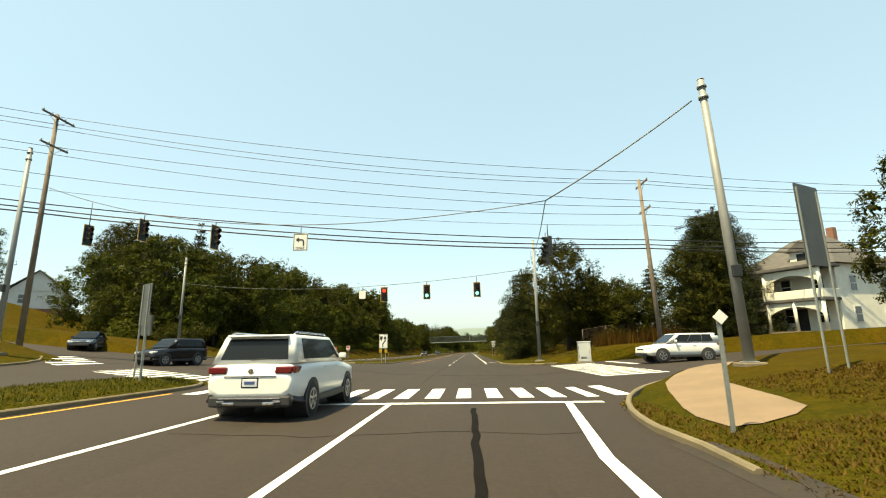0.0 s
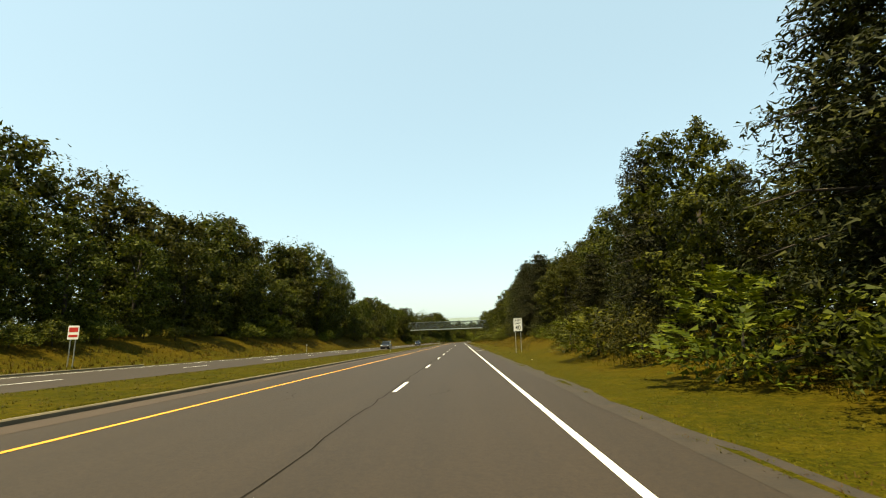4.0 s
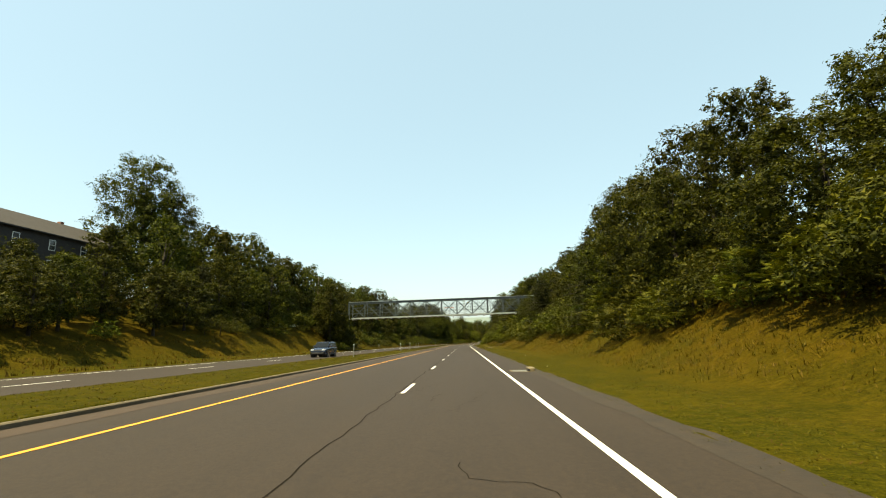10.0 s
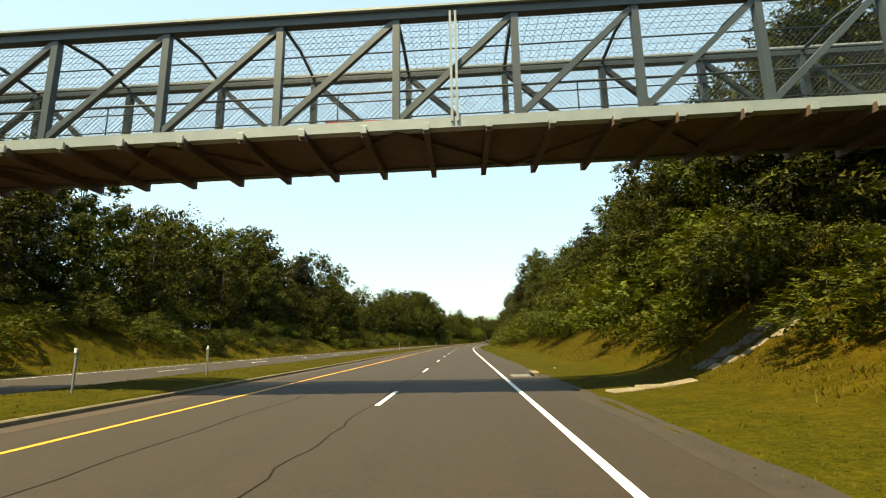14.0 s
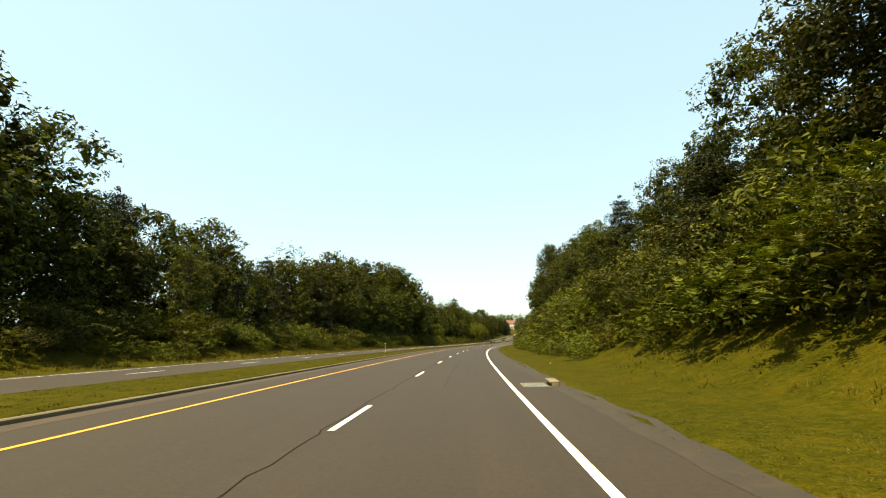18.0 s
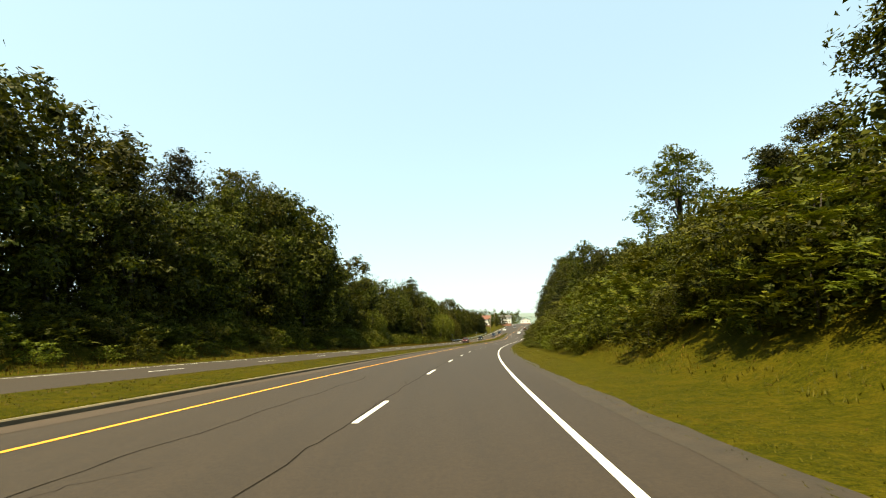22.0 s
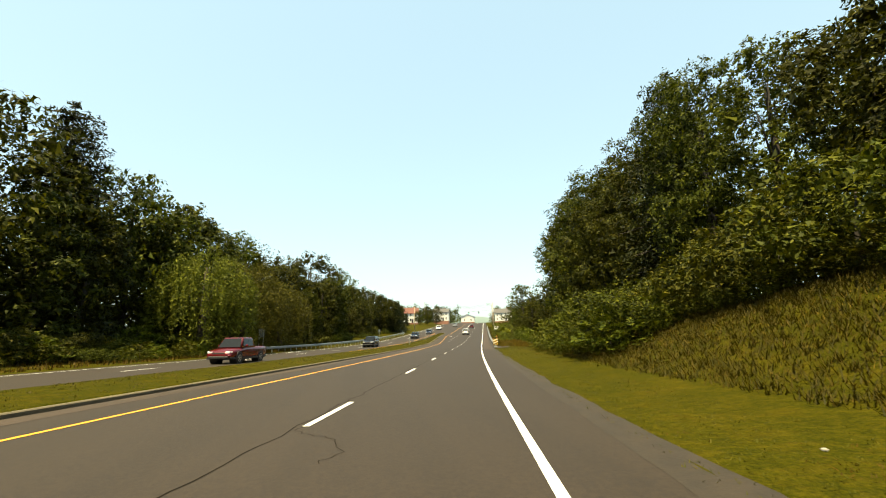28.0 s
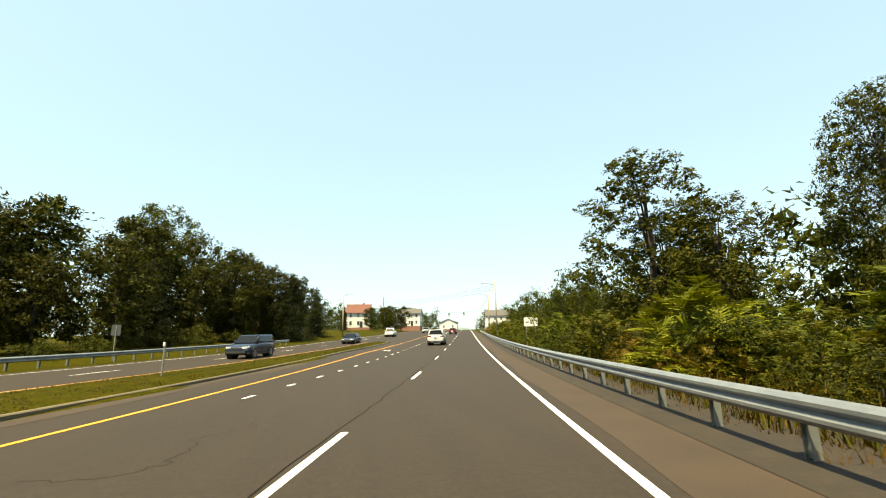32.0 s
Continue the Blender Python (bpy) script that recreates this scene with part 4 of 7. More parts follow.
def wheel_meshes(r, w):
    prof = [(r * .62, -w / 2 + .02), (r * .9, -w / 2), (r, -w / 2 + .04), (r, w / 2 - .04), (r * .9, w / 2), (r * .62, w / 2 - .02)]
    def lathe(prof, n=24):
        bm = bmesh.new()
        rings = [[bm.verts.new((x, rr * math.cos(a), rr * math.sin(a))) for rr, x in prof] for a in [math.tau * k / n for k in range(n)]]
        for i in range(n):
            a, b = rings[i], rings[(i + 1) % n]
            for k in range(len(prof) - 1):
                bm.faces.new((a[k], a[k + 1], b[k + 1], b[k])).smooth = True
        bmesh.ops.recalc_face_normals(bm, faces=bm.faces)
        return bm
    rim = lathe([(r * .64, -w * .4), (r * .64, w * .44), (r * .58, w * .46), (r * .55, w * .30), (r * .16, w * .34), (.001, w * .36)])
    for k in range(5):
        a = math.tau * k / 5
        box(rim, (.03, r * .13, r * .5), (w * .40, -math.sin(a) * r * .33, math.cos(a) * r * .33), Matrix.Rotation(a, 4, "X"))
    out = []
    for nm, bm in (("tyre", lathe(prof)), ("rim", rim)):
        me = bpy.data.meshes.new(nm)
        bm.to_mesh(me)
        bm.free()
        me.materials.append(RUBBER if nm == "tyre" else ALLOY)
        out.append(me)
    return out


def quad_pane(name, pts, parent, out, mat=GLASS, thick=.012):
    """A glass pane with thickness through four corner points, set proud along out."""
    o = Vector(out) * thick
    ps = [Vector(p) for p in pts]
    v = [p - o * .5 for p in ps] + [p + o for p in ps]
    f = [(0, 1, 2, 3), (7, 6, 5, 4), (0, 4, 5, 1), (1, 5, 6, 2), (2, 6, 7, 3), (3, 7, 4, 0)]
    return part(name, mesh_of(name, v, f, mat), None, parent)


def vehicle(name, m, paint, label, category, L=4.8, W=1.9, H=1.72, style="suv", rails=False):
    """A car pointing along +Y, wheels on z = 0."""
    body_paint = PAINTS[paint]
    root = thing(name, m, label, category, "")
    hw, g = W / 2, .33 if style != "sedan" else .26
    belt = H * (.665 if style == "suv" else .62 if style != "sedan" else .64)
    r, wb = .37 if style != "sedan" else .33, L * .59
    y0, y1 = -L / 2, L / 2
    bonnet = belt - .06
    lower = [(y0, g + .24, belt - .30, hw * .84, 1), (y0 + .06, g + .08, belt - .04, hw * .93, 1), (y0 + .35, g, belt, hw * .985, 1), (y0 + L * .3, g - .02, belt + .01, hw, 1),
             (y0 + L * .62, g - .02, belt, hw, 1), (y0 + L * .72, g, bonnet, hw * .995, 1), (y1 - .45, g, bonnet - .10, hw * .97, 1), (y1 - .12, g + .04, bonnet - .22, hw * .90, 1), (y1, g + .16, bonnet - .38, hw * .74, 1)]
    if style == "pickup":
        lower[2] = (y0 + .35, g, belt + .02, hw * .985, 1)
    part("body", loft(lower), body_paint, root)
    # cabin
    if style == "pickup":
        b0, b1, t0, t1 = y0 + L * .36, y0 + L * .75, y0 + L * .39, y0 + L * .64
    elif style == "sedan":
        b0, b1, t0, t1 = y0 + L * .10, y0 + L * .76, y0 + L * .28, y0 + L * .56
    else:
        b0, b1, t0, t1 = y0 + .10, y0 + L * .735, y0 + .36, y0 + L * .56
    hb, ht = hw * .95, hw * (.79 if style == "suv" else .74)
    bm = bmesh.new()
    vs = [(-hb, b0, belt - .02), (hb, b0, belt - .02), (hb, b1, belt - .04), (-hb, b1, belt - .04), (-ht, t0, H), (ht, t0, H), (ht, t1, H), (-ht, t1, H)]
    vv = [bm.verts.new(v) for v in vs]
    for f in ((3, 2, 1, 0), (4, 5, 6, 7), (0, 1, 5, 4), (1, 2, 6, 5), (2, 3, 7, 6), (3, 0, 4, 7)):
        bm.faces.new([vv[i] for i in f])
    bmesh.ops.bevel(bm, geom=[e for e in bm.edges if max(v.co.z for v in e.verts) > H - .1], offset=.09, segments=3, profile=.6, affect="EDGES")
    for f in bm.faces:
        f.smooth = True
    part("roof", bm, body_paint, root)

    def lerp(a, b, t):
        return Vector(a) + (Vector(b) - Vector(a)) * t

    def on_face(a, b, c, d, u0, u1, v0, v1):
        """Quad inside the face a b c d (bottom a-b, top d-c)."""
        def pt(u, v):
            return lerp(lerp(a, b, u), lerp(d, c, u), v)
        return [pt(u0, v0), pt(u1, v0), pt(u1, v1), pt(u0, v1)]
    A, B, C, D, E, F, G, K = [Vector(v) for v in vs]
    rn = (F - A).cross(B - A).normalized()
    rear_out = Vector((0, -1, .35)).normalized()
    quad_pane("rear_window", on_face(A, B, F, E, .10, .90, .14, .84), root, rear_out)
    quad_pane("windscreen", on_face(C, D, K, G, .05, .95, .06, .90), root, Vector((0, .6, .8)))
    for sx in (1, -1):
        a, b, c, d = (B, C, G, F) if sx > 0 else (A, D, K, E)
        out = Vector((sx, 0, .3)).normalized()
        cuts = ((.13, .345), (.352, .625), (.632, .91)) if style in ("suv", "van") else ((.14, .49), (.50, .89))
        for u0, u1 in cuts:
            q = on_face(a, b, c, d, u0, u1, .14, .86)
            quad_pane("side_window", q if sx > 0 else list(reversed(q)), root, out)
        mir = boxes(((.20, .10, .15), (sx * (hw + .07), b1 - .55, belt + .10)), bevel=.035)
        part("mirror", mir, body_paint if paint != "silver" else TRIM, root)
        sill = boxes(((.05, wb - 2 * r - .15, .14), (sx * (hw - .015), (y0 + y1) / 2, g + .03)), bevel=.015)
        part("sill_trim", sill, TRIM, root)
        for k, yy in ((0, .02), (1, L * .20)):
            part("door_handle", boxes(((.03, .2, .035), (sx * (hw + .005), yy - L * .16 + .15, belt - .14)), bevel=.01), body_paint, root)
        if rails:
            part("roof_rail", tube([(sx * ht * .9, t0 + .1, H - .01), (sx * ht * .9, t0 + .25, H + .05), (sx * ht * .9, t1 - .2, H + .05), (sx * ht * .9, t1 - .05, H - .01)], .022, 6), CHROME, root)
        tail = boxes(((.36, .10, .15), (sx * (hw * .70), y0 + .045, belt - .15)), ((.10, .34, .15), (sx * (hw * .905), y0 + .22, belt - .145)), bevel=.03)
        part("tail_light", tail, TAIL_RED, root, "red tail light wrapping round the corner")
        head = boxes(((.34, .14, .15), (sx * hw * .66, y1 - .13, bonnet - .27)), ((.10, .30, .13), (sx * hw * .85, y1 - .30, bonnet - .24)), bevel=.035)
        part("headlight", head, LAMP_CLEAR, root)
    if style != "sedan":
        clad = [(y0 + .03, g + .02, g + .26, hw * .93, 1), (y0 + .35, g - .05, g + .20, hw * .995, 1), (0, g - .06, g + .12, hw * 1.012, 1), (y1 - .45, g - .05, g + .18, hw * .985, 1), (y1 - .10, g + .02, g + .20, hw * .90, 1)]
        part("cladding", loft(clad), TRIM, root, "black plastic cladding along the sills")
        for x in (-.42, .42):
            part("exhaust_trim", boxes(((.26, .04, .07), (x, y0 - .012, g + .04)), bevel=.02), CHROME, root)
    part("rear_bumper", boxes(((W * .88, .20, .24), (0, y0 + .10, g + .08)), bevel=.05), TRIM, root, "dark plastic lower bumper")
    part("bumper_trim", boxes(((W * .66, .03, .03), (0, y0 - .005, g + .14)), ((.16, .03, .05), (W * .30, y0 - .005, g + .08)), ((.16, .03, .05), (-W * .30, y0 - .005, g + .08)), bevel=.008), CHROME, root, "silver trim strip")
    part("front_bumper", boxes(((W * .74, .14, .18), (0, y1 - .05, g + .13)), bevel=.04), TRIM, root)
    part("grille", boxes(((W * .46, .05, .20), (0, y1 - .03, bonnet - .36)), bevel=.02), TRIM, root)
    if style != "pickup":
        part("chrome_strip", boxes(((W * .56, .02, .022), (0, y0 - .005, belt - .27)), bevel=.005), CHROME, root)
        part("wiper", tube([(-.05, b0 - .005, belt + .06), (.28, b0 + .0, belt + .08)], .012, 5), TRIM, root)
    part("plate_frame", boxes(((.37, .02, .21), (0, y0 + .008, belt - .40)), bevel=.006), TRIM, root)
    part("tailgate_crease", boxes(((W * .66, .012, .012), (0, y0 + .01, belt - .56))), TRIM, root)
    part("spoiler", boxes(((ht * 1.7, .22, .05), (0, t0 - .06, H - .035)), bevel=.02), body_paint, root) if style == "suv" else None
    plate = part("licence_plate", boxes(((.31, .02, .155), (0, y0 - .004, belt - .40)), bevel=.006), PLATE, root)
    part("plate_bar", boxes(((.22, .006, .06), (0, y0 - .0165, belt - .40))), PLATE_INK, plate)
    badge = bmesh.new()
    bmesh.ops.create_cone(badge, cap_ends=True, segments=20, radius1=.06, radius2=.055, depth=.02, matrix=Matrix.Translation((0, y0 + .015, belt - .17)) @ Matrix.Rotation(radians(90), 4, "X"))
    part("badge", badge, CHROME, root, "round chrome badge")
    tyre, rim = wheel_meshes(r, .23)
    for sx in (1, -1):
        for yy in (-wb / 2, wb / 2):
            mm = Matrix.Translation((sx * (hw - .085), yy, r)) @ Matrix.Rotation(0 if sx > 0 else math.pi, 4, "Z")
            # Black disc stands in for the shade inside the wheel well; no opening is cut.
            arch = bmesh.new()
            bmesh.ops.create_cone(arch, cap_ends=True, segments=28, radius1=r + .075, radius2=r + .075, depth=.5, matrix=Matrix.Translation((sx * (hw - .243), yy, r + .02)) @ Matrix.Rotation(radians(90), 4, "Y"))
            part("wheel_arch", arch, TRIM, root)
            t = part("wheel", tyre, None, root, "", mm)
            part("rim", rim, None, t, "silver alloy rim")
    return root


def drive(s, u, z=0.0, turn=0.0):
    """Pose of a vehicle standing on the road."""
    a, b = road(s - 1.4, u), road(s + 1.4, u)
    d = (b - a).normalized()
    return Matrix.Translation((a + b) / 2 + Vector((0, 0, z + .003))) @ d.to_track_quat("Y", "Z").to_matrix().to_4x4() @ Matrix.Rotation(radians(turn), 4, "Z")


vehicle("white_suv", drive(12.0, -6.25), "white", "large white family SUV rolling up to the crossing", "car", 5.04, 1.98, 1.78, "suv", True)
vehicle("black_suv", drive(30, -21.6, 0, 165), "black", "boxy black SUV turning out of the oncoming carriageway", "car", 4.3, 1.85, 1.75)
vehicle("dark_sedan", drive(37, -33.6, 0, 205), "navy", "dark blue car waiting on the climbing side street", "car", 4.6, 1.82, 1.5, "sedan")
vehicle("white_crossover", drive(29.8, 11.3, 0, 95), "white", "white crossover stopped on the side street", "car", 4.75, 1.88, 1.7)
vehicle("blue_hatchback", drive(33.2, 13.6, 0, 95), "blue", "light blue small car stopped beside the crossover", "car", 4.2, 1.76, 1.5)
vehicle("dark_suv", drive(242.5, -18.4, 0, 180), "navy", "dark SUV in the oncoming carriageway", "car", 4.7, 1.9, 1.72)
vehicle("dark_hatchback", drive(166, -18.0, 0, 180), "black", "dark car in the oncoming carriageway", "car", 4.4, 1.85, 1.6)
vehicle("red_pickup_truck", drive(617, -17.9, 0, 180), "red", "dark red pickup truck in the oncoming carriageway", "truck", 5.3, 1.9, 1.78, "pickup")
vehicle("black_suv", drive(660, -18.4, 0, 180), "black", "dark SUV in the oncoming carriageway before the guardrail", "car", 4.7, 1.9, 1.75)
vehicle("navy_suv", drive(708, -18.2, 0, 180), "navy", "dark blue SUV in the oncoming carriageway beside the guardrail", "car", 4.7, 1.9, 1.7)
vehicle("grey_sedan", drive(738, -18.0, 0, 180), "navy", "slate blue sedan in the oncoming carriageway", "car", 4.7, 1.82, 1.45, "sedan")
vehicle("white_van", drive(773, -18.2, 0, 180), "white", "white pickup approaching on the oncoming carriageway", "truck", 5.2, 1.95, 1.8, "pickup")
vehicle("silver_suv", drive(812, -14.0, 0, 180), "silver", "silver SUV near the far traffic lights", "car", 4.7, 1.88, 1.7)
vehicle("white_suv", drive(728.5, -5.2), "white", "white SUV driving ahead in the passing lane", "car", 5.04, 1.98, 1.78, "suv", True)
vehicle("red_car", drive(787, -5.0), "red", "small red car far ahead in the passing lane", "car", 4.3, 1.8, 1.5, "sedan")

# ---- the crossing ----
BLACK = plain("signal_black", (0.0114, 0.0122, 0.0129), 0.45)
SIGNAL_YELLOW = plain("signal_yellow", (0.4712, 0.2736, 0.0152), 0.5)
SIGN_WHITE = plain("sign_white", (0.5776, 0.5852, 0.5624), 0.45)
SIGN_INK = plain("sign_black", (0.0114, 0.0114, 0.0114), 0.5)
SIGN_BACK = surface("sign_back_aluminium", (0.0684, 0.076, 0.076), (0.1216, 0.1292, 0.1292), 1.5, 30, 0.5, 0.5, 0.03)
SIGN_RED = plain("sign_red", (0.342, 0.0228, 0.019), 0.45)
SIGN_ORANGE = plain("sign_orange", (0.5016, 0.0912, 0.0228), 0.45)
POST_STEEL = surface("post_steel", (0.1976, 0.2128, 0.2052), (0.304, 0.3192, 0.304), 3, 40, 0.5, 0.6, 0.05)
WIRE = plain("cable_black", (0.0091, 0.0091, 0.0099), 0.6)
WIRE_STEEL = plain("cable_steel", (0.076, 0.0836, 0.0836), 0.5, 0.5)
CABINET = plain("cabinet_aluminium", (0.4408, 0.456, 0.4408), 0.45, 0.3)
PALE_POLE = surface("weathered_steel_pole", (0.152, 0.1558, 0.152), (0.2356, 0.2394, 0.228), 1.5, 30, 0.55, 0.2, 0.05)


def lamp_material(name, colour, power):
    m = bpy.data.materials.new(name)
    m.use_nodes = True
    b = m.node_tree.nodes["Principled BSDF"]
    b.inputs["Base Color"].default_value = (*[c * .25 + .01 for c in colour], 1)
    b.inputs["Roughness"].default_value = 0.25
    b.inputs["Emission Color"].default_value = (*colour, 1)
    b.inputs["Emission Strength"].default_value = power
    return m


LENS = {"red_on": lamp_material("red_lens_lit", (1, .04, .02), 1.2), "green_on": lamp_material("green_lens_lit", (.12, 1, .70), 1.6),
        "red": plain("red_lens", (.07, .012, .01), .3), "amber": plain("amber_lens", (.08, .045, .01), .3), "green": plain("green_lens", (.01, .05, .035), .3)}


def text_part(name, words, size, parent, at, mat=None, wide=1.0):
    """Letters as a mesh, in the XZ plane facing -Y."""
    cu = bpy.data.curves.new(name, "FONT")
    cu.body, cu.size, cu.align_x, cu.align_y, cu.extrude = words, size, "CENTER", "CENTER", .002
    cu.offset = size * .012
    tmp = new(name, cu)
    me = bpy.data.meshes.new_from_object(tmp.evaluated_get(bpy.context.evaluated_depsgraph_get()))
    bpy.data.objects.remove(tmp)
    me.materials.clear()
    me.materials.append(mat or SIGN_INK)
    return part(name, me, None, parent, "", Matrix.Translation(at) @ Matrix.Rotation(radians(90), 4, "X") @ Matrix.Diagonal((wide, 1, 1, 1)))


def plate_bm(w, h, t=.012, r=.04):
    """A sign plate with rounded corners in XZ, facing -Y."""
    bm = bmesh.new()
    box(bm, (w, t, h), (0, 0, 0))
    es = [e for e in bm.edges if abs(e.verts[0].co.y - e.verts[1].co.y) > t * .5]
    bmesh.ops.bevel(bm, geom=es, offset=r, segments=4, profile=.5, affect="EDGES")
    return bm


def u_post(h, at, parent):
    """A U-channel steel sign post with holes suggested by its flange."""
    x, y = at
    part("post", boxes(((.05, .012, h + .4), (x, y, h / 2 - .2)), ((.012, .035, h + .4), (x - .025, y + .018, h / 2 - .2)), ((.012, .035, h + .4), (x + .025, y + .018, h / 2 - .2))), POST_STEEL, parent)


def signal(m, label, lit="", plate=True, group="traffic signals", drop=0.0):
    """A three-lamp signal head hung from its top, facing -Y."""
    root = thing("traffic_signal", m @ Matrix.Translation((0, 0, -drop)), label, "traffic light", group)
    part("hanger", tube([(0, 0, drop), (0, 0, -.32)], .025, 8), BLACK, root)
    part("housing", boxes(((.34, .22, 1.06), (0, .05, -.86)), bevel=.03), BLACK, root)
    if plate:
        part("backplate", boxes(((.60, .015, 1.32), (0, .0, -.86)), bevel=.004), BLACK, root)
        part("border", boxes(((.64, .01, .04), (0, -.006, -.19)), ((.64, .01, .04), (0, -.006, -1.53)), ((.04, .01, 1.36), (.31, -.006, -.86)), ((.04, .01, 1.36), (-.31, -.006, -.86))), SIGNAL_YELLOW, root, "yellow reflective border")
    for k, c in enumerate(("red", "amber", "green")):
        z = -.52 - .34 * k
        bm = bmesh.new()
        bmesh.ops.create_uvsphere(bm, u_segments=20, v_segments=10, radius=.15, matrix=Matrix.Translation((0, -.05, z)) @ Matrix.Diagonal((1, .35, 1, 1)))
        lens = part("lens", bm, LENS.get(c + "_on") if lit == c else LENS[c], root, "lit %s lens" % c if lit == c else "dark %s lens" % c)
        v = bmesh.new()
        n = 14
        rings = []
        for y in (-.05, -.30):
            rings.append([v.verts.new((.165 * math.cos(a), y + (.10 if (y < -.2 and abs(a - math.pi / 2) > 1.3) else 0), z + .165 * math.sin(a))) for a in [math.pi * (-.15 + 1.3 * i / n) for i in range(n + 1)]])
        for i in range(n):
            v.faces.new((rings[0][i], rings[0][i + 1], rings[1][i + 1], rings[1][i]))
        bmesh.ops.solidify(v, geom=v.faces[:], thickness=.008)
        part("visor", v, BLACK, root)
    return root


def cable(name, a, b, sag, r, mat, label, group="", n=14):
    """A hanging cable between two places."""
    a, b = Vector(a), Vector(b)
    pts = [a + (b - a) * (i / n) - Vector((0, 0, sag * 4 * (i / n) * (1 - i / n))) for i in range(n + 1)]
    return tagged(part(name, tube(pts, r, 5), mat), label, "cable", group)


def span_point(a, b, sag, t):
    return Vector(a) + (Vector(b) - Vector(a)) * t - Vector((0, 0, sag * 4 * t * (1 - t)))


def steel_pole(s, u, h, label, r0=.17, r1=.10, lean=0.0):
    root = thing("signal_pole", Matrix.Translation(gz(s, u)) @ Matrix.Rotation(heading(s), 4, "Z") @ Matrix.Rotation(radians(lean), 4, "Y"), label, "pole")
    part("shaft", tube([(0, 0, -.4), (0, 0, h * .5), (0, 0, h)], [r0, (r0 + r1) / 2, r1], 16), PALE_POLE, root)
    part("cap", tube([(0, 0, h), (0, 0, h + .06)], [r1 * 1.1, r1 * .6], 12), PALE_POLE, root)
    part("collar", tube([(0, 0, h - .8), (0, 0, h - .68)], r1 * 1.45, 14), POST_STEEL, root)
    part("collar", tube([(0, 0, h - .35), (0, 0, h - .25)], r1 * 1.4, 14), POST_STEEL, root)
    part("footing", boxes(((.75, .75, .35), (0, 0, -.08)), bevel=.03), CONCRETE, root)
    part("base_plate", boxes(((.44, .44, .04), (0, 0, .115)), bevel=.008), GALVANISED, root)
    part("control_box", boxes(((.26, .20, .42), (-.02, -.22, h * .3)), bevel=.02), BLACK, root, "black push-button and control box")
    return root


def utility_pole(s, u, h, label, arms=((.4, 2.4), (1.7, 2.0)), mat=None, lean=0.0, turn=0.0):
    root = thing("utility_pole", Matrix.Translation(gz(s, u)) @ Matrix.Rotation(heading(s) + radians(turn), 4, "Z") @ Matrix.Rotation(radians(lean), 4, "Y"), label, "utility pole")
    part("shaft", tube([(0, 0, -.5), (0, 0, h * .5), (0, 0, h)], [.19, .16, .12], 12), mat or WOOD_POLE, root)
    for d, w in arms:
        arm = part("crossarm", boxes(((.10, w, .12), (.16, 0, h - d)), bevel=.01), WOOD_POLE, root)
        for y in (-w * .46, -w * .2, w * .2, w * .46):
            part("insulator", tube([(.16, y, h - d + .06), (.16, y, h - d + .16), (.16, y, h - d + .2)], [.02, .045, .02], 8), PALE_STEEL, arm)
        part("brace", tube([(.13, w * .3, h - d), (.13, 0, h - d - .55)], .018, 5), GALVANISED, root)
        part("brace", tube([(.13, -w * .3, h - d), (.13, 0, h - d - .55)], .018, 5), GALVANISED, root)
    return root


# poles and span wires
steel_pole(16.2, 7.7, 10.6, "leaning pale steel signal pole on the grass corner", .18, .12, -1.5)
steel_pole(41.7, 4.5, 11.0, "pale steel signal pole on the far corner", .16, .10)
steel_pole(48, -33, 9.4, "steel signal pole beyond the oncoming carriageway", .15, .10)
steel_pole(25, -28.8, 12.6, "tall dark signal pole at the foot of the side street", .16, .11)
utility_pole(36, 12.9, 14.3, "weathered wooden utility pole with two crossarms", ((.4, 2.4), (2.6, 2.2)), lean=-1.5)
utility_pole(28.5, -31.0, 16.2, "weathered wooden utility pole with stacked crossarms", ((.3, 2.6), (2.5, 2.2)))
P1, P2, P3, PL = Vector((7.0, 16.2, 10.2)), Vector((4.5, 41.7, 9.6)), road(48, -33, 7.7), Vector((-30.9, 28.5, 12.5))
KNOT = Vector((1.65, 18.3, 7.1))
P4, FAR_KNOT = Vector((4.5, 41.7, 7.95)), Vector((-14.0, 41.8, 6.5))
cable("span_wire", P1, KNOT, .12, .03, WIRE_STEEL, "wrapped cable bundle hung from the leaning signal pole", "span wires")
cable("span_wire", KNOT, P2, .5, .022, WIRE_STEEL, "steel span wire to the far signal pole", "span wires")
cable("span_wire", P4, FAR_KNOT, .25, .022, WIRE_STEEL, "sagging steel span wire over the highway", "span wires", 24)
cable("span_wire", FAR_KNOT, P3, .3, .022, WIRE_STEEL, "steel span wire to the pole beyond the oncoming carriageway", "span wires", 24)
cable("span_wire", KNOT, PL, 1.8, .022, WIRE_STEEL, "long sagging span wire over the near side of the crossing", "span wires", 24)


def hang(a, b, sag, t, centre, turn, label, lit="", plate=True, aside=0.0):
    """A signal head whose middle hangs at a height under a span wire."""
    p = span_point(a, b, sag, t) + Vector((aside, 0, 0))
    signal(Matrix.Translation(p) @ Matrix.Rotation(radians(turn), 4, "Z"), label, lit, plate, drop=max(0.0, p.z - .86 - centre))


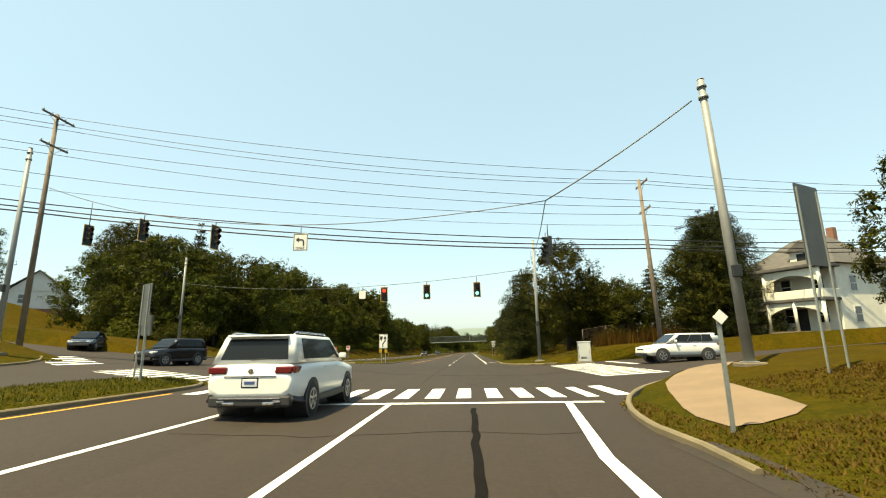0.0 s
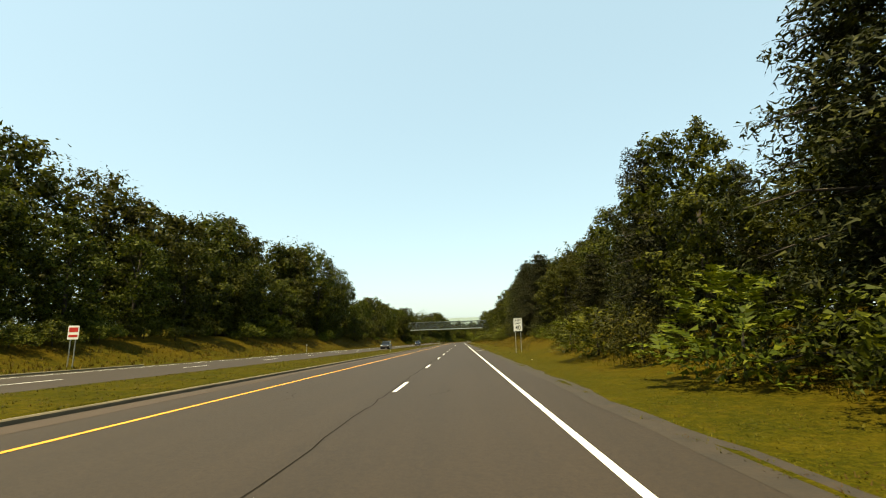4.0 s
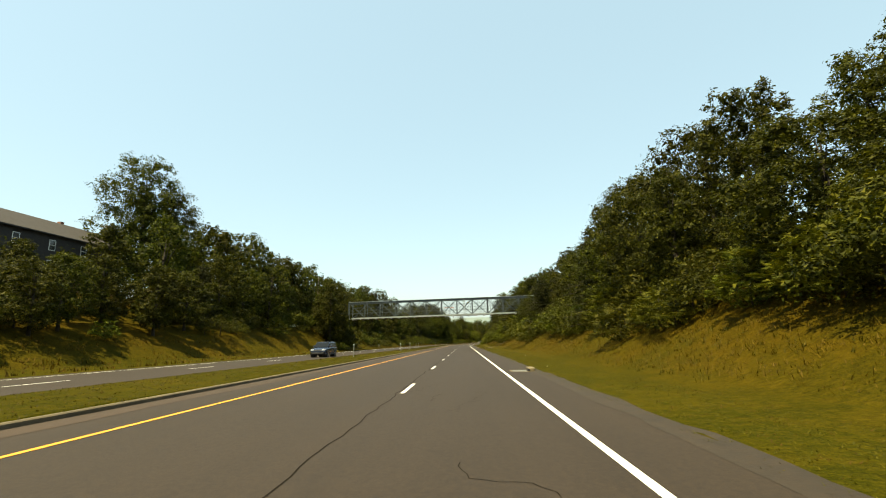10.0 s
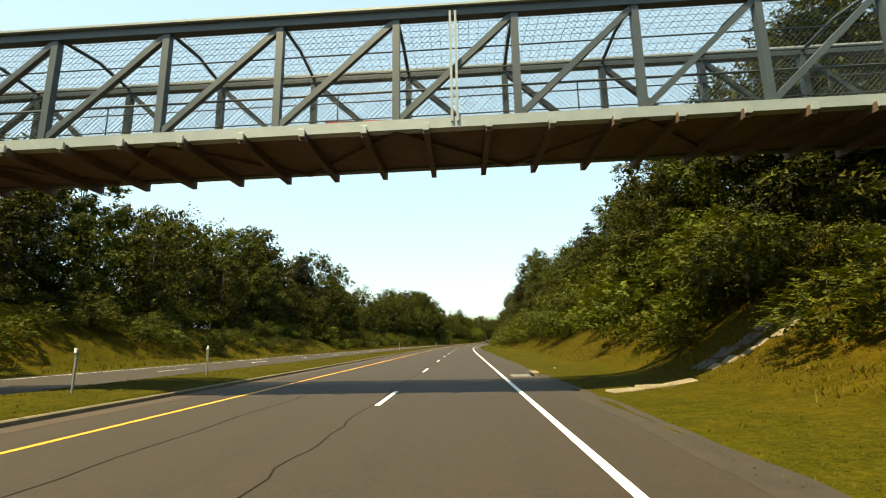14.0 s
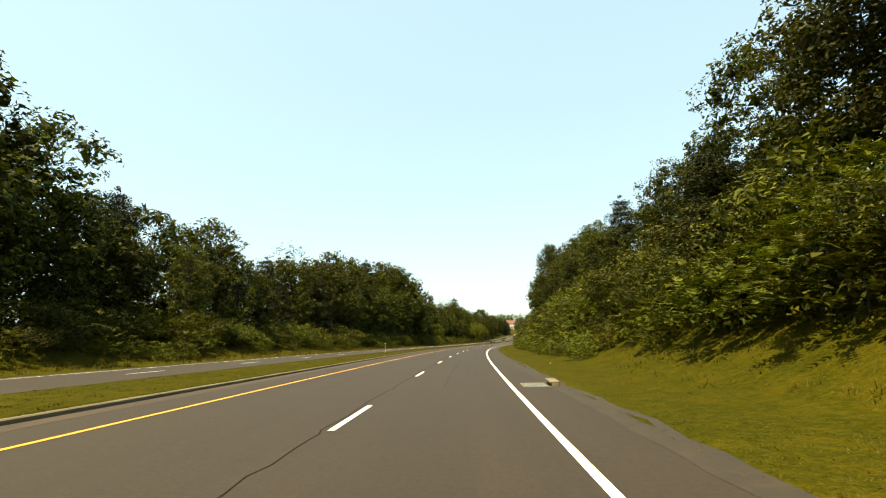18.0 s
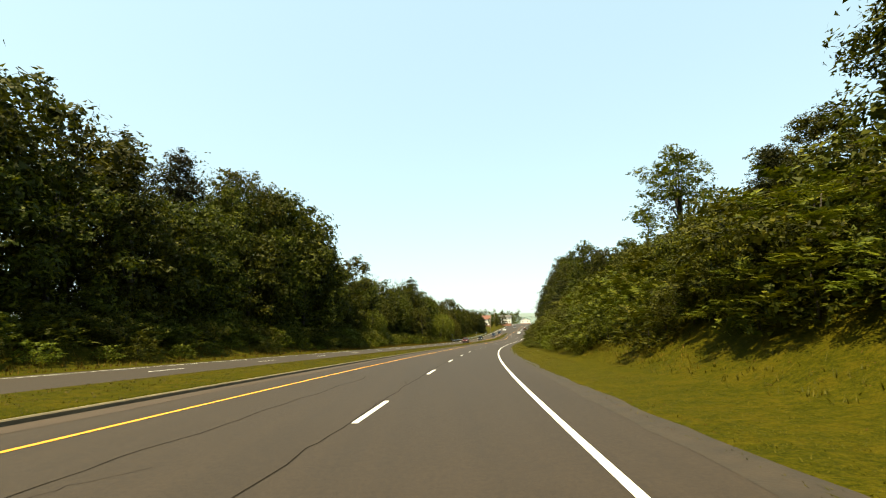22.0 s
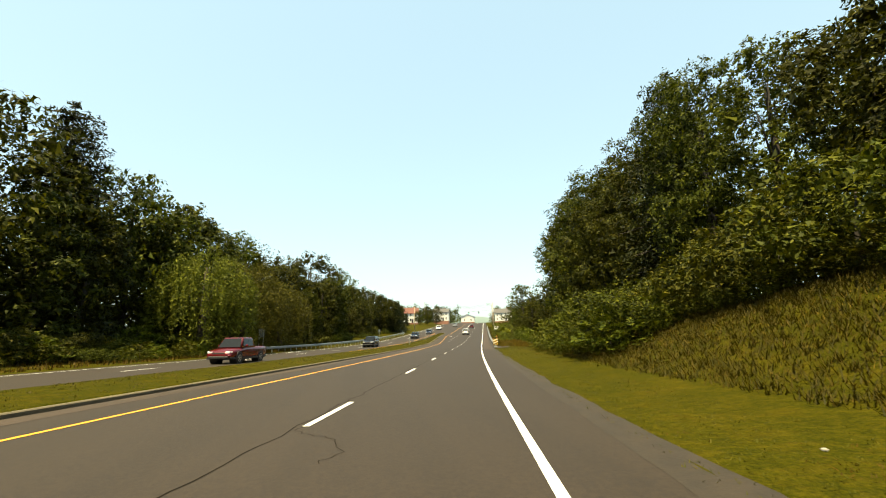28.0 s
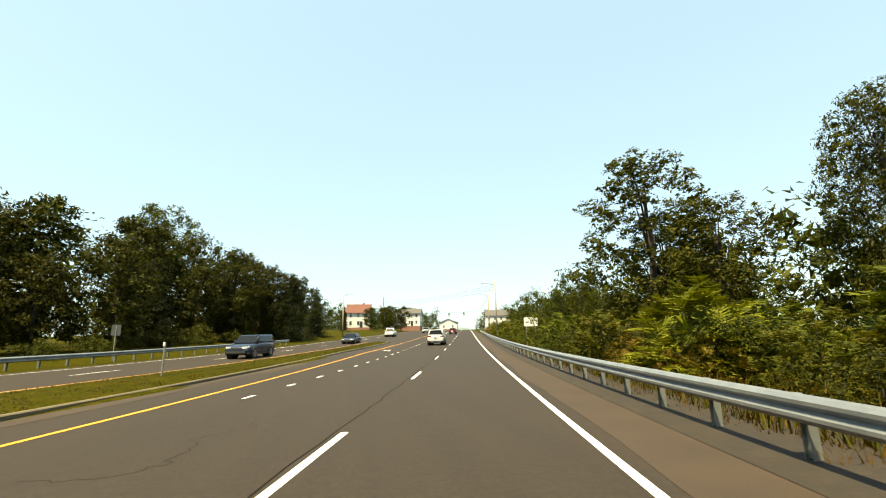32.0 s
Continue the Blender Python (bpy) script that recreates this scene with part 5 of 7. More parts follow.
for u, centre, lit in ((-.85, 6.06, "green"), (-5.5, 5.95, "green"), (-9.5, 5.88, "red")):
    hang(P4, FAR_KNOT, .25, (4.5 - u) / 18.5, centre, 3, "black traffic signal with a yellow border showing %s" % lit, lit)
part_sign = thing("lane_sign", Matrix.Translation(span_point(P4, FAR_KNOT, .25, .868)), "small pale lane-control sign hung from the span wire", "sign")
part("plate", plate_bm(.6, .75), SIGN_WHITE, part_sign, "", Matrix.Translation((0, 0, -.75)))
part("hanger", tube([(0, 0, 0), (0, 0, -.4)], .02, 6), BLACK, part_sign)
for t, c in ((.21, 6.15), (.31, 6.1)):
    hang(KNOT, P2, .5, t, c, -80, "black traffic signal facing the side street", "", False, .3)
for x, c in ((-15.7, 7.3), (-21.2, 8.3), (-26.0, 8.5)):
    hang(KNOT, PL, 1.8, (1.5 - x) / 32.4, c, 80, "dark traffic signal over the far side street")
only = thing("turn_sign", Matrix.Translation(span_point(KNOT, PL, 1.8, .361)), "square white turn-only sign hung from a wire", "sign")
part("plate", plate_bm(.75, .9), SIGN_WHITE, only, "", Matrix.Translation((0, 0, -.9)))
part("border", boxes(((.71, .006, .03), (0, -.009, -.49)), ((.71, .006, .03), (0, -.009, -1.31)), ((.03, .006, .85), (.34, -.009, -.9)), ((.03, .006, .85), (-.34, -.009, -.9))), SIGN_INK, only)
part("arrow", mesh_of("arrow", [(.12, -.012, -1.1), (.20, -.012, -1.1), (.20, -.012, -.86), (.10, -.012, -.74), (-.08, -.012, -.74), (-.08, -.012, -.64), (-.26, -.012, -.78), (-.08, -.012, -.92), (-.08, -.012, -.83), (.07, -.012, -.83), (.12, -.012, -.88)], [(0, 1, 2, 10), (2, 3, 9, 10), (3, 4, 8, 9), (5, 6, 7, 8, 4)], SIGN_INK), None, only)
text_part("lettering", "ONLY", .17, only, (0, -.012, -1.21))
part("hanger", tube([(0, 0, .0), (0, 0, -.46)], .02, 6), BLACK, only)
# utility wires over the crossing
WL, WR = lambda dy, z: road(28.5 + dy, -30.9) + Vector((0, 0, z)), lambda dy, z: road(36 + dy, 12.9) + Vector((0, 0, z))
for dy, zl, zr, sag, r in ((-1.1, 16.3, 14.4, .8, .018), (.2, 16.2, 14.2, .9, .02), (1.2, 16.2, 14.3, 1.0, .02), (-.9, 14.1, 12.1, .6, .02), (.9, 14.1, 12.2, .9, .02),
                           (.1, 12.3, 11.3, .8, .02), (.1, 11.2, 10.4, .7, .014), (.15, 10.2, 9.2, .6, .04), (.15, 9.8, 8.8, .7, .045), (.15, 9.5, 8.5, .75, .05)):
    cable("utility_cable", WL(dy, zl), WR(dy, zr), sag, r, WIRE, "black overhead cable crossing the highway", "overhead cables", 20)
    cable("utility_cable", WR(dy, zr), road(47, 60) + Vector((0, 0, zr + 1)), sag, r, WIRE, "black overhead cable along the side street", "overhead cables")
    cable("utility_cable", WL(dy, zl), road(2, -85) + Vector((0, 0, zl + 1)), sag, r, WIRE, "black overhead cable climbing beside the side street", "overhead cables")


def control_cabinet():
    root = thing("signal_cabinet", Matrix.Translation(gz(37, 7.3)) @ Matrix.Rotation(radians(-8), 4, "Z"), "pale aluminium signal control cabinet on a concrete pad", "cabinet")
    part("pad", boxes(((1.3, 1.0, .3), (0, 0, 0)), bevel=.03), CONCRETE, root)
    part("body", boxes(((.95, .65, 1.5), (0, 0, .90)), bevel=.02), CABINET, root)
    part("roof", boxes(((1.03, .75, .06), (0, 0, 1.68)), bevel=.02), CABINET, root)
    d = part("door", boxes(((.86, .03, 1.36), (0, -.335, .90)), bevel=.01), CABINET, root)
    part("handle", boxes(((.03, .03, .18), (.34, -.36, .95)), bevel=.008), TRIM, d)
    part("hinge", boxes(((.03, .03, .9), (-.44, -.345, .9))), TRIM, d)
    part("vent", boxes(*[((.4, .01, .015), (-.1, -.356, .42 + .03 * k)) for k in range(5)]), TRIM, d)


control_cabinet()


def keep_right_sign(s, u):
    root = thing("arrow_sign", Matrix.Translation(gz(s, u)) @ Matrix.Rotation(heading(s), 4, "Z"), "white curved-arrow sign over two striped hazard plates", "sign")
    for x in (-.22, .22):
        u_post(1.9, (x, .02), root)
        hz = part("hazard_plate", boxes(((.28, .012, .42), (x * 1.3, -.02, 1.15)), bevel=.004), SIGNAL_YELLOW, root, "orange and black striped hazard plate")
        for k in range(3):
            part("stripe", boxes(((.24, .004, .05), (x * 1.3, -.030, 1.02 + .13 * k))), SIGN_INK, hz)
    part("plate", plate_bm(.92, 1.45, .012, .05), SIGN_WHITE, root, "", Matrix.Translation((0, 0, 2.15)))
    part("border", boxes(((.86, .005, .03), (0, -.009, 2.83)), ((.86, .005, .03), (0, -.009, 1.47)), ((.03, .005, 1.39), (.43, -.009, 2.15)), ((.03, .005, 1.39), (-.43, -.009, 2.15))), SIGN_INK, root)
    part("island_symbol", mesh_of("island_symbol", [(-.36, -.011, 2.65), (-.08, -.011, 2.65), (-.10, -.011, 2.35), (-.22, -.011, 2.18), (-.36, -.011, 2.35)], [(0, 1, 2, 3, 4)], SIGN_INK), None, root)
    part("arrow", mesh_of("arrow", [(-.12, -.011, 1.6), (0, -.011, 1.6), (.0, -.011, 1.85), (.24, -.011, 2.15), (.24, -.011, 2.42), (.36, -.011, 2.38), (.17, -.011, 2.72), (.0, -.011, 2.38), (.12, -.011, 2.42), (.12, -.011, 2.2), (-.12, -.011, 1.9)], [(0, 1, 2, 10), (10, 2, 3, 9), (9, 3, 4, 8), (5, 6, 7, 8, 4)], SIGN_INK), None, root)


keep_right_sign(48.0, -10.7)


def sign_back(name, s, u, z, w, h, turn, label, posts=2, post_gap=.5, front=None):
    """A sign seen from behind or aside: plate on U posts."""
    root = thing(name, Matrix.Translation(gz(s, u)) @ Matrix.Rotation(heading(s) + radians(turn), 4, "Z"), label, "sign")
    part("plate", plate_bm(w, h, .012, .05), front or SIGN_BACK, root, "", Matrix.Translation((0, 0, z)))
    for k in range(posts):
        u_post(z + h * .45, ((k - (posts - 1) / 2) * post_gap, .02 if front else -.03), root)
    return root


sign_back("highway_sign", 12.2, 7.5, 3.75, 1.2, 2.2, 30, "large grey sign seen edge-on from behind on two steel posts", 2, 1.0)
sign_back("median_sign", 15.6, -13.2, 2.6, .9, 1.5, -35, "grey back of a sign on the grass island", 2, .55)
sign_back("median_sign", 16.2, -13.5, 1.9, .6, .75, -20, "small grey back of a sign on the grass island", 1)


def do_not_enter(s, u, label, colour):
    root = sign_back("road_sign", s, u, 2.3, .75, .9, 0, label, 2, .35, SIGN_WHITE)
    part("red_panel", boxes(((.62, .006, .3), (0, -.010, 2.48)), ((.62, .006, .16), (0, -.010, 2.08)), bevel=.002), colour, root)
    return root


do_not_enter(62, -27.3, "white and red regulatory sign beside the oncoming carriageway", SIGN_RED)
do_not_enter(96, -27.2, "red wrong-way sign beside the oncoming carriageway", SIGN_RED)
wrong = sign_back("road_sign", 84, -26.6, 2.1, .95, .6, 0, "orange-red sign on two posts beside the oncoming carriageway", 2, .5, SIGN_ORANGE)
part("bar", boxes(((.7, .004, .08), (0, -.009, 2.2)), ((.6, .004, .08), (0, -.009, 2.02))), SIGN_WHITE, wrong)


def delineator(s, u, h=1.15, label="thin steel delineator post with a white reflector", turn=0, diamond=True):
    root = thing("delineator_post", Matrix.Translation(gz(s, u)) @ Matrix.Rotation(heading(s) + radians(turn), 4, "Z"), label, "post", "delineator posts")
    u_post(h, (0, .02), root)
    if diamond:
        part("reflector", boxes(((.17, .012, .17), (0, -.01, h + .02))), SIGN_WHITE, root)
        root.children[-1].matrix_basis = Matrix.Translation((0, 0, h)) @ Matrix.Rotation(radians(45), 4, "Y") @ Matrix.Translation((0, 0, -h))
    else:
        part("reflector", boxes(((.08, .012, .14), (0, -.01, h - .05)), bevel=.01), SIGN_WHITE, root)
    return root


delineator(7.6, 2.35, 1.75, "thin steel post with a white diamond reflector on the dry verge")
for s, u in ((128, -11.2), (139, -26.2), (232, -12.3), (262, -12.0), (276, -12.2), (289, -12.4), (296, -12.6), (320, -26.3), (662, -12.2), (690, -13), (350, -12), (420, -12.2)):
    delineator(s, u, 1.2, "thin grey delineator post on the grass median" if u > -20 else "thin grey delineator post on the far verge", 0, False)

# ---- the footbridge ----
def footbridge():
    s0, depth, ua, ub = 288.2, 3.0, -27.0, 17.0
    bz = lambda u: 7.35 + .018 * u
    th = 3.4
    n = 13
    pu = [ua + (ub - ua) * i / n for i in range(n + 1)]
    origin = road(s0, 0)
    root = thing("footbridge", Matrix.Translation(origin), "grey steel truss footbridge with a mesh cage over the highway", "bridge")
    for k, y in enumerate((0, depth)):
        part("bottom_chord", chord(pu, y, bz, 0, .28, .30), PALE_STEEL if k == 0 else BRIDGE_PAINT, root, "pale flashing along the bottom chord")
        part("top_chord", chord(pu, y, bz, th, .26, .26), BRIDGE_PAINT, root)
        part("roof_edge", chord(pu, y + (-.06 if k == 0 else .06), bz, th + .17, .34, .07), PALE_STEEL, root, "pale roof edge flashing")
        for i, u in enumerate(pu):
            post = bmesh.new()
            beam(post, (u, y, bz(u) + .15), (u, y, bz(u) + th - .12), .20, .20)
            part("post", post, BRIDGE_PAINT, root)
            if i < n:
                v = pu[i + 1]
                up = (u > -18) == (k == 0)
                d = bmesh.new()
                a, b = ((u, y, bz(u) + .12), (v, y, bz(v) + th - .1)) if up else ((u, y, bz(u) + th - .1), (v, y, bz(v) + .12))
                beam(d, a, b, .15, .17)
                part("diagonal", d, BRIDGE_PAINT, root)
        for h, r in ((1.15, .035), (1.75, .022), (2.4, .022)):
            part("handrail", tube([(ua, y + (.14 if k == 0 else -.14), bz(ua) + h), (ub, y + (.14 if k == 0 else -.14), bz(ub) + h)], r, 6), BRIDGE_PAINT, root)
        for i in range(2 * n + 1):
            u = ua + (ub - ua) * i / (2 * n)
            part("rail_post", tube([(u, y + (.14 if k == 0 else -.14), bz(u) + .1), (u, y + (.14 if k == 0 else -.14), bz(u) + 1.15)], .02, 5), BRIDGE_PAINT, root)
    # floor
    for i in range(26):
        u = ua + (ub - ua) * (i + .5) / 26
        fb = bmesh.new()
        box(fb, (.16, depth + .5, .26), (u, depth / 2, bz(u) - .24))
        part("floor_beam", fb, BEAM_BROWN, root, "brown floor beam under the deck")
        part("beam_end", boxes(((.18, .07, .22), (u, -.31, bz(u) - .18)), bevel=.01), PALE_STEEL, root, "pale painted beam end")
    deck = 12
    for i in range(deck):
        y = .05 + (depth - .1) * (i + .5) / deck
        pl = bmesh.new()
        beam(pl, (ua, y, bz(ua) - .06), (ub, y, bz(ub) - .06), (depth - .1) / deck - .015, .07)
        part("deck_plank", pl, BEAM_BROWN, root)
    for i in range(13):
        br = bmesh.new()
        u, v = pu[i], pu[i + 1]
        beam(br, (u, 0 if i % 2 else depth, bz(u) - .16), (v, depth if i % 2 else 0, bz(v) - .16), .10, .08)
        part("wind_brace", br, BEAM_BROWN, root)
    for i in range(n + 1):
        u = pu[i]
        part("roof_bow", tube([(u, 0, bz(u) + th), (u, depth * .5, bz(u) + th + .18), (u, depth, bz(u) + th)], .06, 6), BRIDGE_PAINT, root)
    for x in (-1.75, -1.60):
        part("splice_post", boxes(((.07, .05, th), (x, -.16, bz(x) + th / 2)), bevel=.008), PALE_STEEL, root, "white splice post")
    part("end_frame", boxes(((.25, depth, .25), (ub, depth / 2, bz(ub) + th))), PALE_STEEL, root)
    part("end_frame", boxes(((.22, .22, th), (ub + .12, -.02, bz(ub) + th / 2))), PALE_STEEL, root)
    part("end_frame", boxes(((.22, .22, th), (ua - .12, -.02, bz(ua) + th / 2))), BRIDGE_PAINT, root)
    lamp = bmesh.new()
    bmesh.ops.create_uvsphere(lamp, u_segments=14, v_segments=8, radius=.13, matrix=Matrix.Translation((-.9, .45, bz(0) + 2.6)))
    part("bridge_lamp", lamp, SIGNAL_YELLOW, root, "small round amber bridge lamp")
    tag = boxes(((2.2, .02, .14), (-5.2, depth + .1, bz(-5) + 1.75)))
    part("banner", tag, SIGN_ORANGE, root, "faded orange strip on the far mesh")
    # mesh cage
    verts, faces = [], []

    def wire(a, b, r=.0055):
        a, b = Vector(a), Vector(b)
        d = (b - a).normalized()
        p = d.orthogonal().normalized() * r
        q = d.cross(p).normalized() * r
        o = len(verts)
        verts.extend([a + p, a + q, a - p - q, b + p, b + q, b - p - q])
        faces.extend([(o, o + 1, o + 4, o + 3), (o + 1, o + 2, o + 5, o + 4), (o + 2, o, o + 3, o + 5)])
    gap, h0, h1 = .16, .15, th - .1
    k = ua - 3.4
    while k < ub:
        for y in (.16, depth - .16):
            for sgn in (1, -1):
                x0, x1 = (k, k + (h1 - h0)) if sgn > 0 else (k + (h1 - h0), k)
                if min(x0, x1) >= ua and max(x0, x1) <= ub:
                    wire((x0, y, bz(x0) + h0), (x1, y, bz(x1) + h1))
        k += gap
    for i in range(int((ub - ua) / .3)):
        u = ua + i * .3
        wire((u, 0, bz(u) + th + .04), (u, depth / 2, bz(u) + th + .2))
        wire((u, depth / 2, bz(u) + th + .2), (u, depth, bz(u) + th + .04))
    for j in range(9):
        y = depth * (j + .5) / 9
        zz = th + .04 + .16 * (1 - abs(2 * y / depth - 1))
        wire((ua, y, bz(ua) + zz), (ub, y, bz(ub) + zz))
    tagged(part("mesh_cage", mesh_of("mesh_cage", verts, faces, BRIDGE_PAINT), None, root, "fine chain-link mesh cage"), kind="stuff")
    # abutments
    for u, w in ((ub + 1.2, 2.4), (ua - 1.2, 1.2)):
        ab = thing("bridge_abutment", Matrix.Translation(road(s0, u) + Vector((0, depth / 2, 0))), "concrete footbridge abutment in the bank", "abutment")
        part("block", boxes(((w, depth + .4, 7.6), (0, 0, bz(u) - 4.2)), bevel=.05), STAINED, ab)


def chord(pu, y, bz, dz, w, h):
    bm = bmesh.new()
    beam(bm, (pu[0] - .15, y, bz(pu[0]) + dz), (pu[-1] + .15, y, bz(pu[-1]) + dz), w, h)
    return bm


STAINED = surface("dark_stained_concrete", (0.0266, 0.0251, 0.0198), (0.057, 0.0517, 0.0395), 0.8, 20, 0.95, bump=0.4)
BEAM_BROWN = surface("brown_stained_deck", (0.057, 0.0342, 0.0213), (0.1064, 0.0646, 0.0418), 1.5, 30, 0.8)
footbridge()


# ---- road furniture along the way ----
def speed_sign(s, u):
    root = thing("speed_limit_sign", Matrix.Translation(gz(s, u)) @ Matrix.Rotation(heading(s) + radians(8), 4, "Z"), "white speed limit 40 sign on two steel posts", "sign")
    for x in (-.28, .28):
        u_post(3.3, (x, .02), root)
    z = 2.85
    part("plate", plate_bm(.92, 1.35, .012, .06), SIGN_WHITE, root, "", Matrix.Translation((0, 0, z)))
    part("border", boxes(((.86, .004, .02), (0, -.008, z + .64)), ((.86, .004, .02), (0, -.008, z - .64)), ((.02, .004, 1.29), (.425, -.008, z)), ((.02, .004, 1.29), (-.425, -.008, z))), SIGN_INK, root)
    text_part("lettering", "SPEED", .27, root, (0, -.010, z + .42), None, .98)
    text_part("lettering", "LIMIT", .27, root, (0, -.010, z + .12), None, .98)
    text_part("numerals", "40", .60, root, (0, -.010, z - .33), None, .98)


speed_sign(114.6, 4.2)


def storm_drain(s, u=.82):
    root = thing("storm_drain", on_road(s, u), "concrete storm drain with an iron grate at the road's edge", "drain", "storm drains")
    part("apron", boxes(((.95, .10, .05), (0, -.62, .005)), ((.10, 1.34, .05), (-.48, 0, .005)), ((.95, .10, .05), (0, .62, .005)), bevel=.01), KERB, root)
    # Flat black plate under the bars stands in for the shaded hollow.
    part("pit", boxes(((.86, 1.14, .02), (.0, 0, -.01))), TRIM, root)
    for k in range(9):
        part("grate_bar", boxes(((.03, 1.14, .035), (-.38 + .09 * k, 0, .012))), POST_STEEL, root)
    part("grate_cross", boxes(*[((.82, .03, .03), (0, -.4 + .27 * k, .010)) for k in range(4)]), POST_STEEL, root)
    part("hood", boxes(((.36, 1.2, .10), (.62, 0, .17)), ((.28, .16, .2), (.64, .52, .07)), ((.28, .16, .2), (.64, -.52, .07)), bevel=.04), KERB, root, "thick stained concrete hood")
    root.scale = (.86, .80, .80)
    # Black strip paints the shade in the mouth below the hood.
    part("throat", boxes(((.04, 1.1, .10), (.52, 0, .08))), TRIM, root)


for s in (52.1, 132.4, 173.2, 211.5, 296.4, 380.5):
    storm_drain(s)


def slab(s, u, w, d, label, turn=0):
    bm = boxes(((w, d, .10), (0, 0, 0)), bevel=.03)
    ob = part("concrete_slab", bm, CONCRETE, None, "", Matrix.Translation(gz(s, u, -.005)) @ Matrix.Rotation(heading(s) + radians(turn), 4, "Z"))
    return tagged(ob, label, "slab")




CHUTE_BED = surface("silted_chute_concrete", (.018, .014, .009), (.050, .039, .025), 1.6, 25, 0.95, bump=0.5)
CHUTE_EDGE = surface("sandy_worn_concrete", (.075, .058, .034), (.185, .150, .092), 2.4, 30, 0.9, bump=0.5)


def chute_stone(s, u, w, d, label, turn, mat):
    """A worn slab laid on the slope of the bank."""
    a = gz(s, u)
    east, north = (gz(s, u + .4) - a).normalized(), (gz(s + .4, u) - a).normalized()
    up = east.cross(north).normalized()
    m = Matrix((east, up.cross(east), up)).transposed().to_4x4()
    bm = boxes(((w, d, .16), (0, 0, 0)), bevel=.04)
    for v in bm.verts:
        v.co += Vector((.09, .09, .04)) * noise.noise(v.co * 2.6 + Vector((s, u, 0)))
    tagged(part("drain_chute_slab", bm, mat, None, "", Matrix.Translation(a - up * .03) @ m @ Matrix.Rotation(radians(turn), 4, "Z")), label, "slab", "drain chute slabs")


for k in range(6):
    chute_stone(290.3 - .12 * k + .06 * math.sin(k * 2.7), 5.6 + .40 * k, .36 + .05 * (k % 3), .40 + .07 * math.sin(k * 1.7), "worn pale edging slab of a drain chute on the bank", 12 * math.sin(k * 2.1), CHUTE_EDGE)
for k in range(4):
    chute_stone(291.0 - .08 * k + .1 * math.sin(k * 2.3), 5.7 + .62 * k, .66, .78 + .1 * math.sin(k * 1.9), "silted concrete bed slab of a drain chute on the bank", 5 * math.sin(k * 1.3), CHUTE_BED)
for k in range(3):
    chute_stone(289.4 + .16 * k, 2.7 + .82 * k, .85, .62 - .08 * k, "flat worn slab at the foot of the drain chute", 7 * math.sin(k * 1.9) + 8, CHUTE_EDGE)


def pale_stone(s, u, size):
    bm = bmesh.new()
    bmesh.ops.create_icosphere(bm, subdivisions=2, radius=size)
    for v in bm.verts:
        v.co *= 1 + .35 * noise.noise(v.co * (2.2 / size) + Vector((s, u, 0)))
        v.co.z *= .6
    tagged(part("pale_stone", bm, STONE, None, "", Matrix.Translation(gz(s, u, size * .3))), "small pale stone lying in the verge grass", "stone", "stones on the verge")


STONE = surface("pale_stone", (0.1976, 0.1824, 0.1444), (0.304, 0.2812, 0.2356), 6.0, 60, 0.9)
for k, (s, u) in enumerate(((349.6, 3.1), (348, 4.0), (503, 4.4), (214, 2.6), (392, 3.2), (176, 4.1), (232, 3.8), (300, 2.9), (366, 2.5), (418, 2.2), (445, 3.6), (541, 2.4), (590, 3.2), (98, 3.0))):
    pale_stone(s, u, .04 + .015 * (k % 3))
slab(522.6, 1.78, .24, .20, "small pale concrete cover in the verge", 8)
slab(174.6, 2.35, .5, .35, "flat pale stone on the dry verge", 20)


def guardrail(s0, s1, u, label, face=-1, step=1.9, zoff=0.0):
    """W-beam guardrail on steel posts; face -1 turns its front to smaller u."""
    root = thing("guardrail", Matrix.Translation(gz(s0, u)), label, "guardrail", "guardrails")
    inv = root.matrix_basis.inverted()
    prof = [(0, .0), (.035, .02), (.08, .06), (.08, .10), (.015, .155), (.08, .21), (.08, .25), (.035, .29), (0, .31)]
    sts = stations(s0, s1, 2.0)
    verts, faces = [], []
    for s in sts:
        base = road(s, u, zoff)
        d = road(s, u + face, zoff) - base
        d.z = 0
        d.normalize()
        for a, b in prof:
            verts.append(inv @ (base + d * (a + .10) + Vector((0, 0, .47 + b))))
        for a, b in reversed(prof):
            verts.append(inv @ (base + d * (a + .092) + Vector((0, 0, .47 + b))))
    w = len(prof) * 2
    for i in range(len(sts) - 1):
        for j in range(w):
            a, b = i * w + j, i * w + (j + 1) % w
            faces.append((a, b, b + w, a + w))
    faces += [tuple(range(w)), tuple(reversed(range(len(verts) - w, len(verts))))]
    part("rail", mesh_of("rail", verts, faces, GALVANISED, False), None, root, "galvanised corrugated rail")
    post = boxes(((.10, .012, 1.3), (0, .06, .1)), ((.10, .012, 1.3), (0, -.06, .1)), ((.012, .12, 1.3), (0, 0, .1)))
    pm = bpy.data.meshes.new("post")
    post.to_mesh(pm)
    post.free()
    pm.materials.append(POST_STEEL)
    bb = boxes(((.10, .12, .30), (0, 0, 0)), bevel=.01)
    bmesh_block = bpy.data.meshes.new("block")
    bb.to_mesh(bmesh_block)
    bb.free()
    bmesh_block.materials.append(GALVANISED)
    for s in stations(s0 + .5, s1 - .5, step):
        base = inv @ road(s, u - face * .06, zoff)
        p = part("post", pm, None, root, "", Matrix.Translation(base) @ Matrix.Rotation(heading(s), 4, "Z"))
        part("block", bmesh_block, None, p, "", Matrix.Translation((face * .09, 0, .62)))
    return root


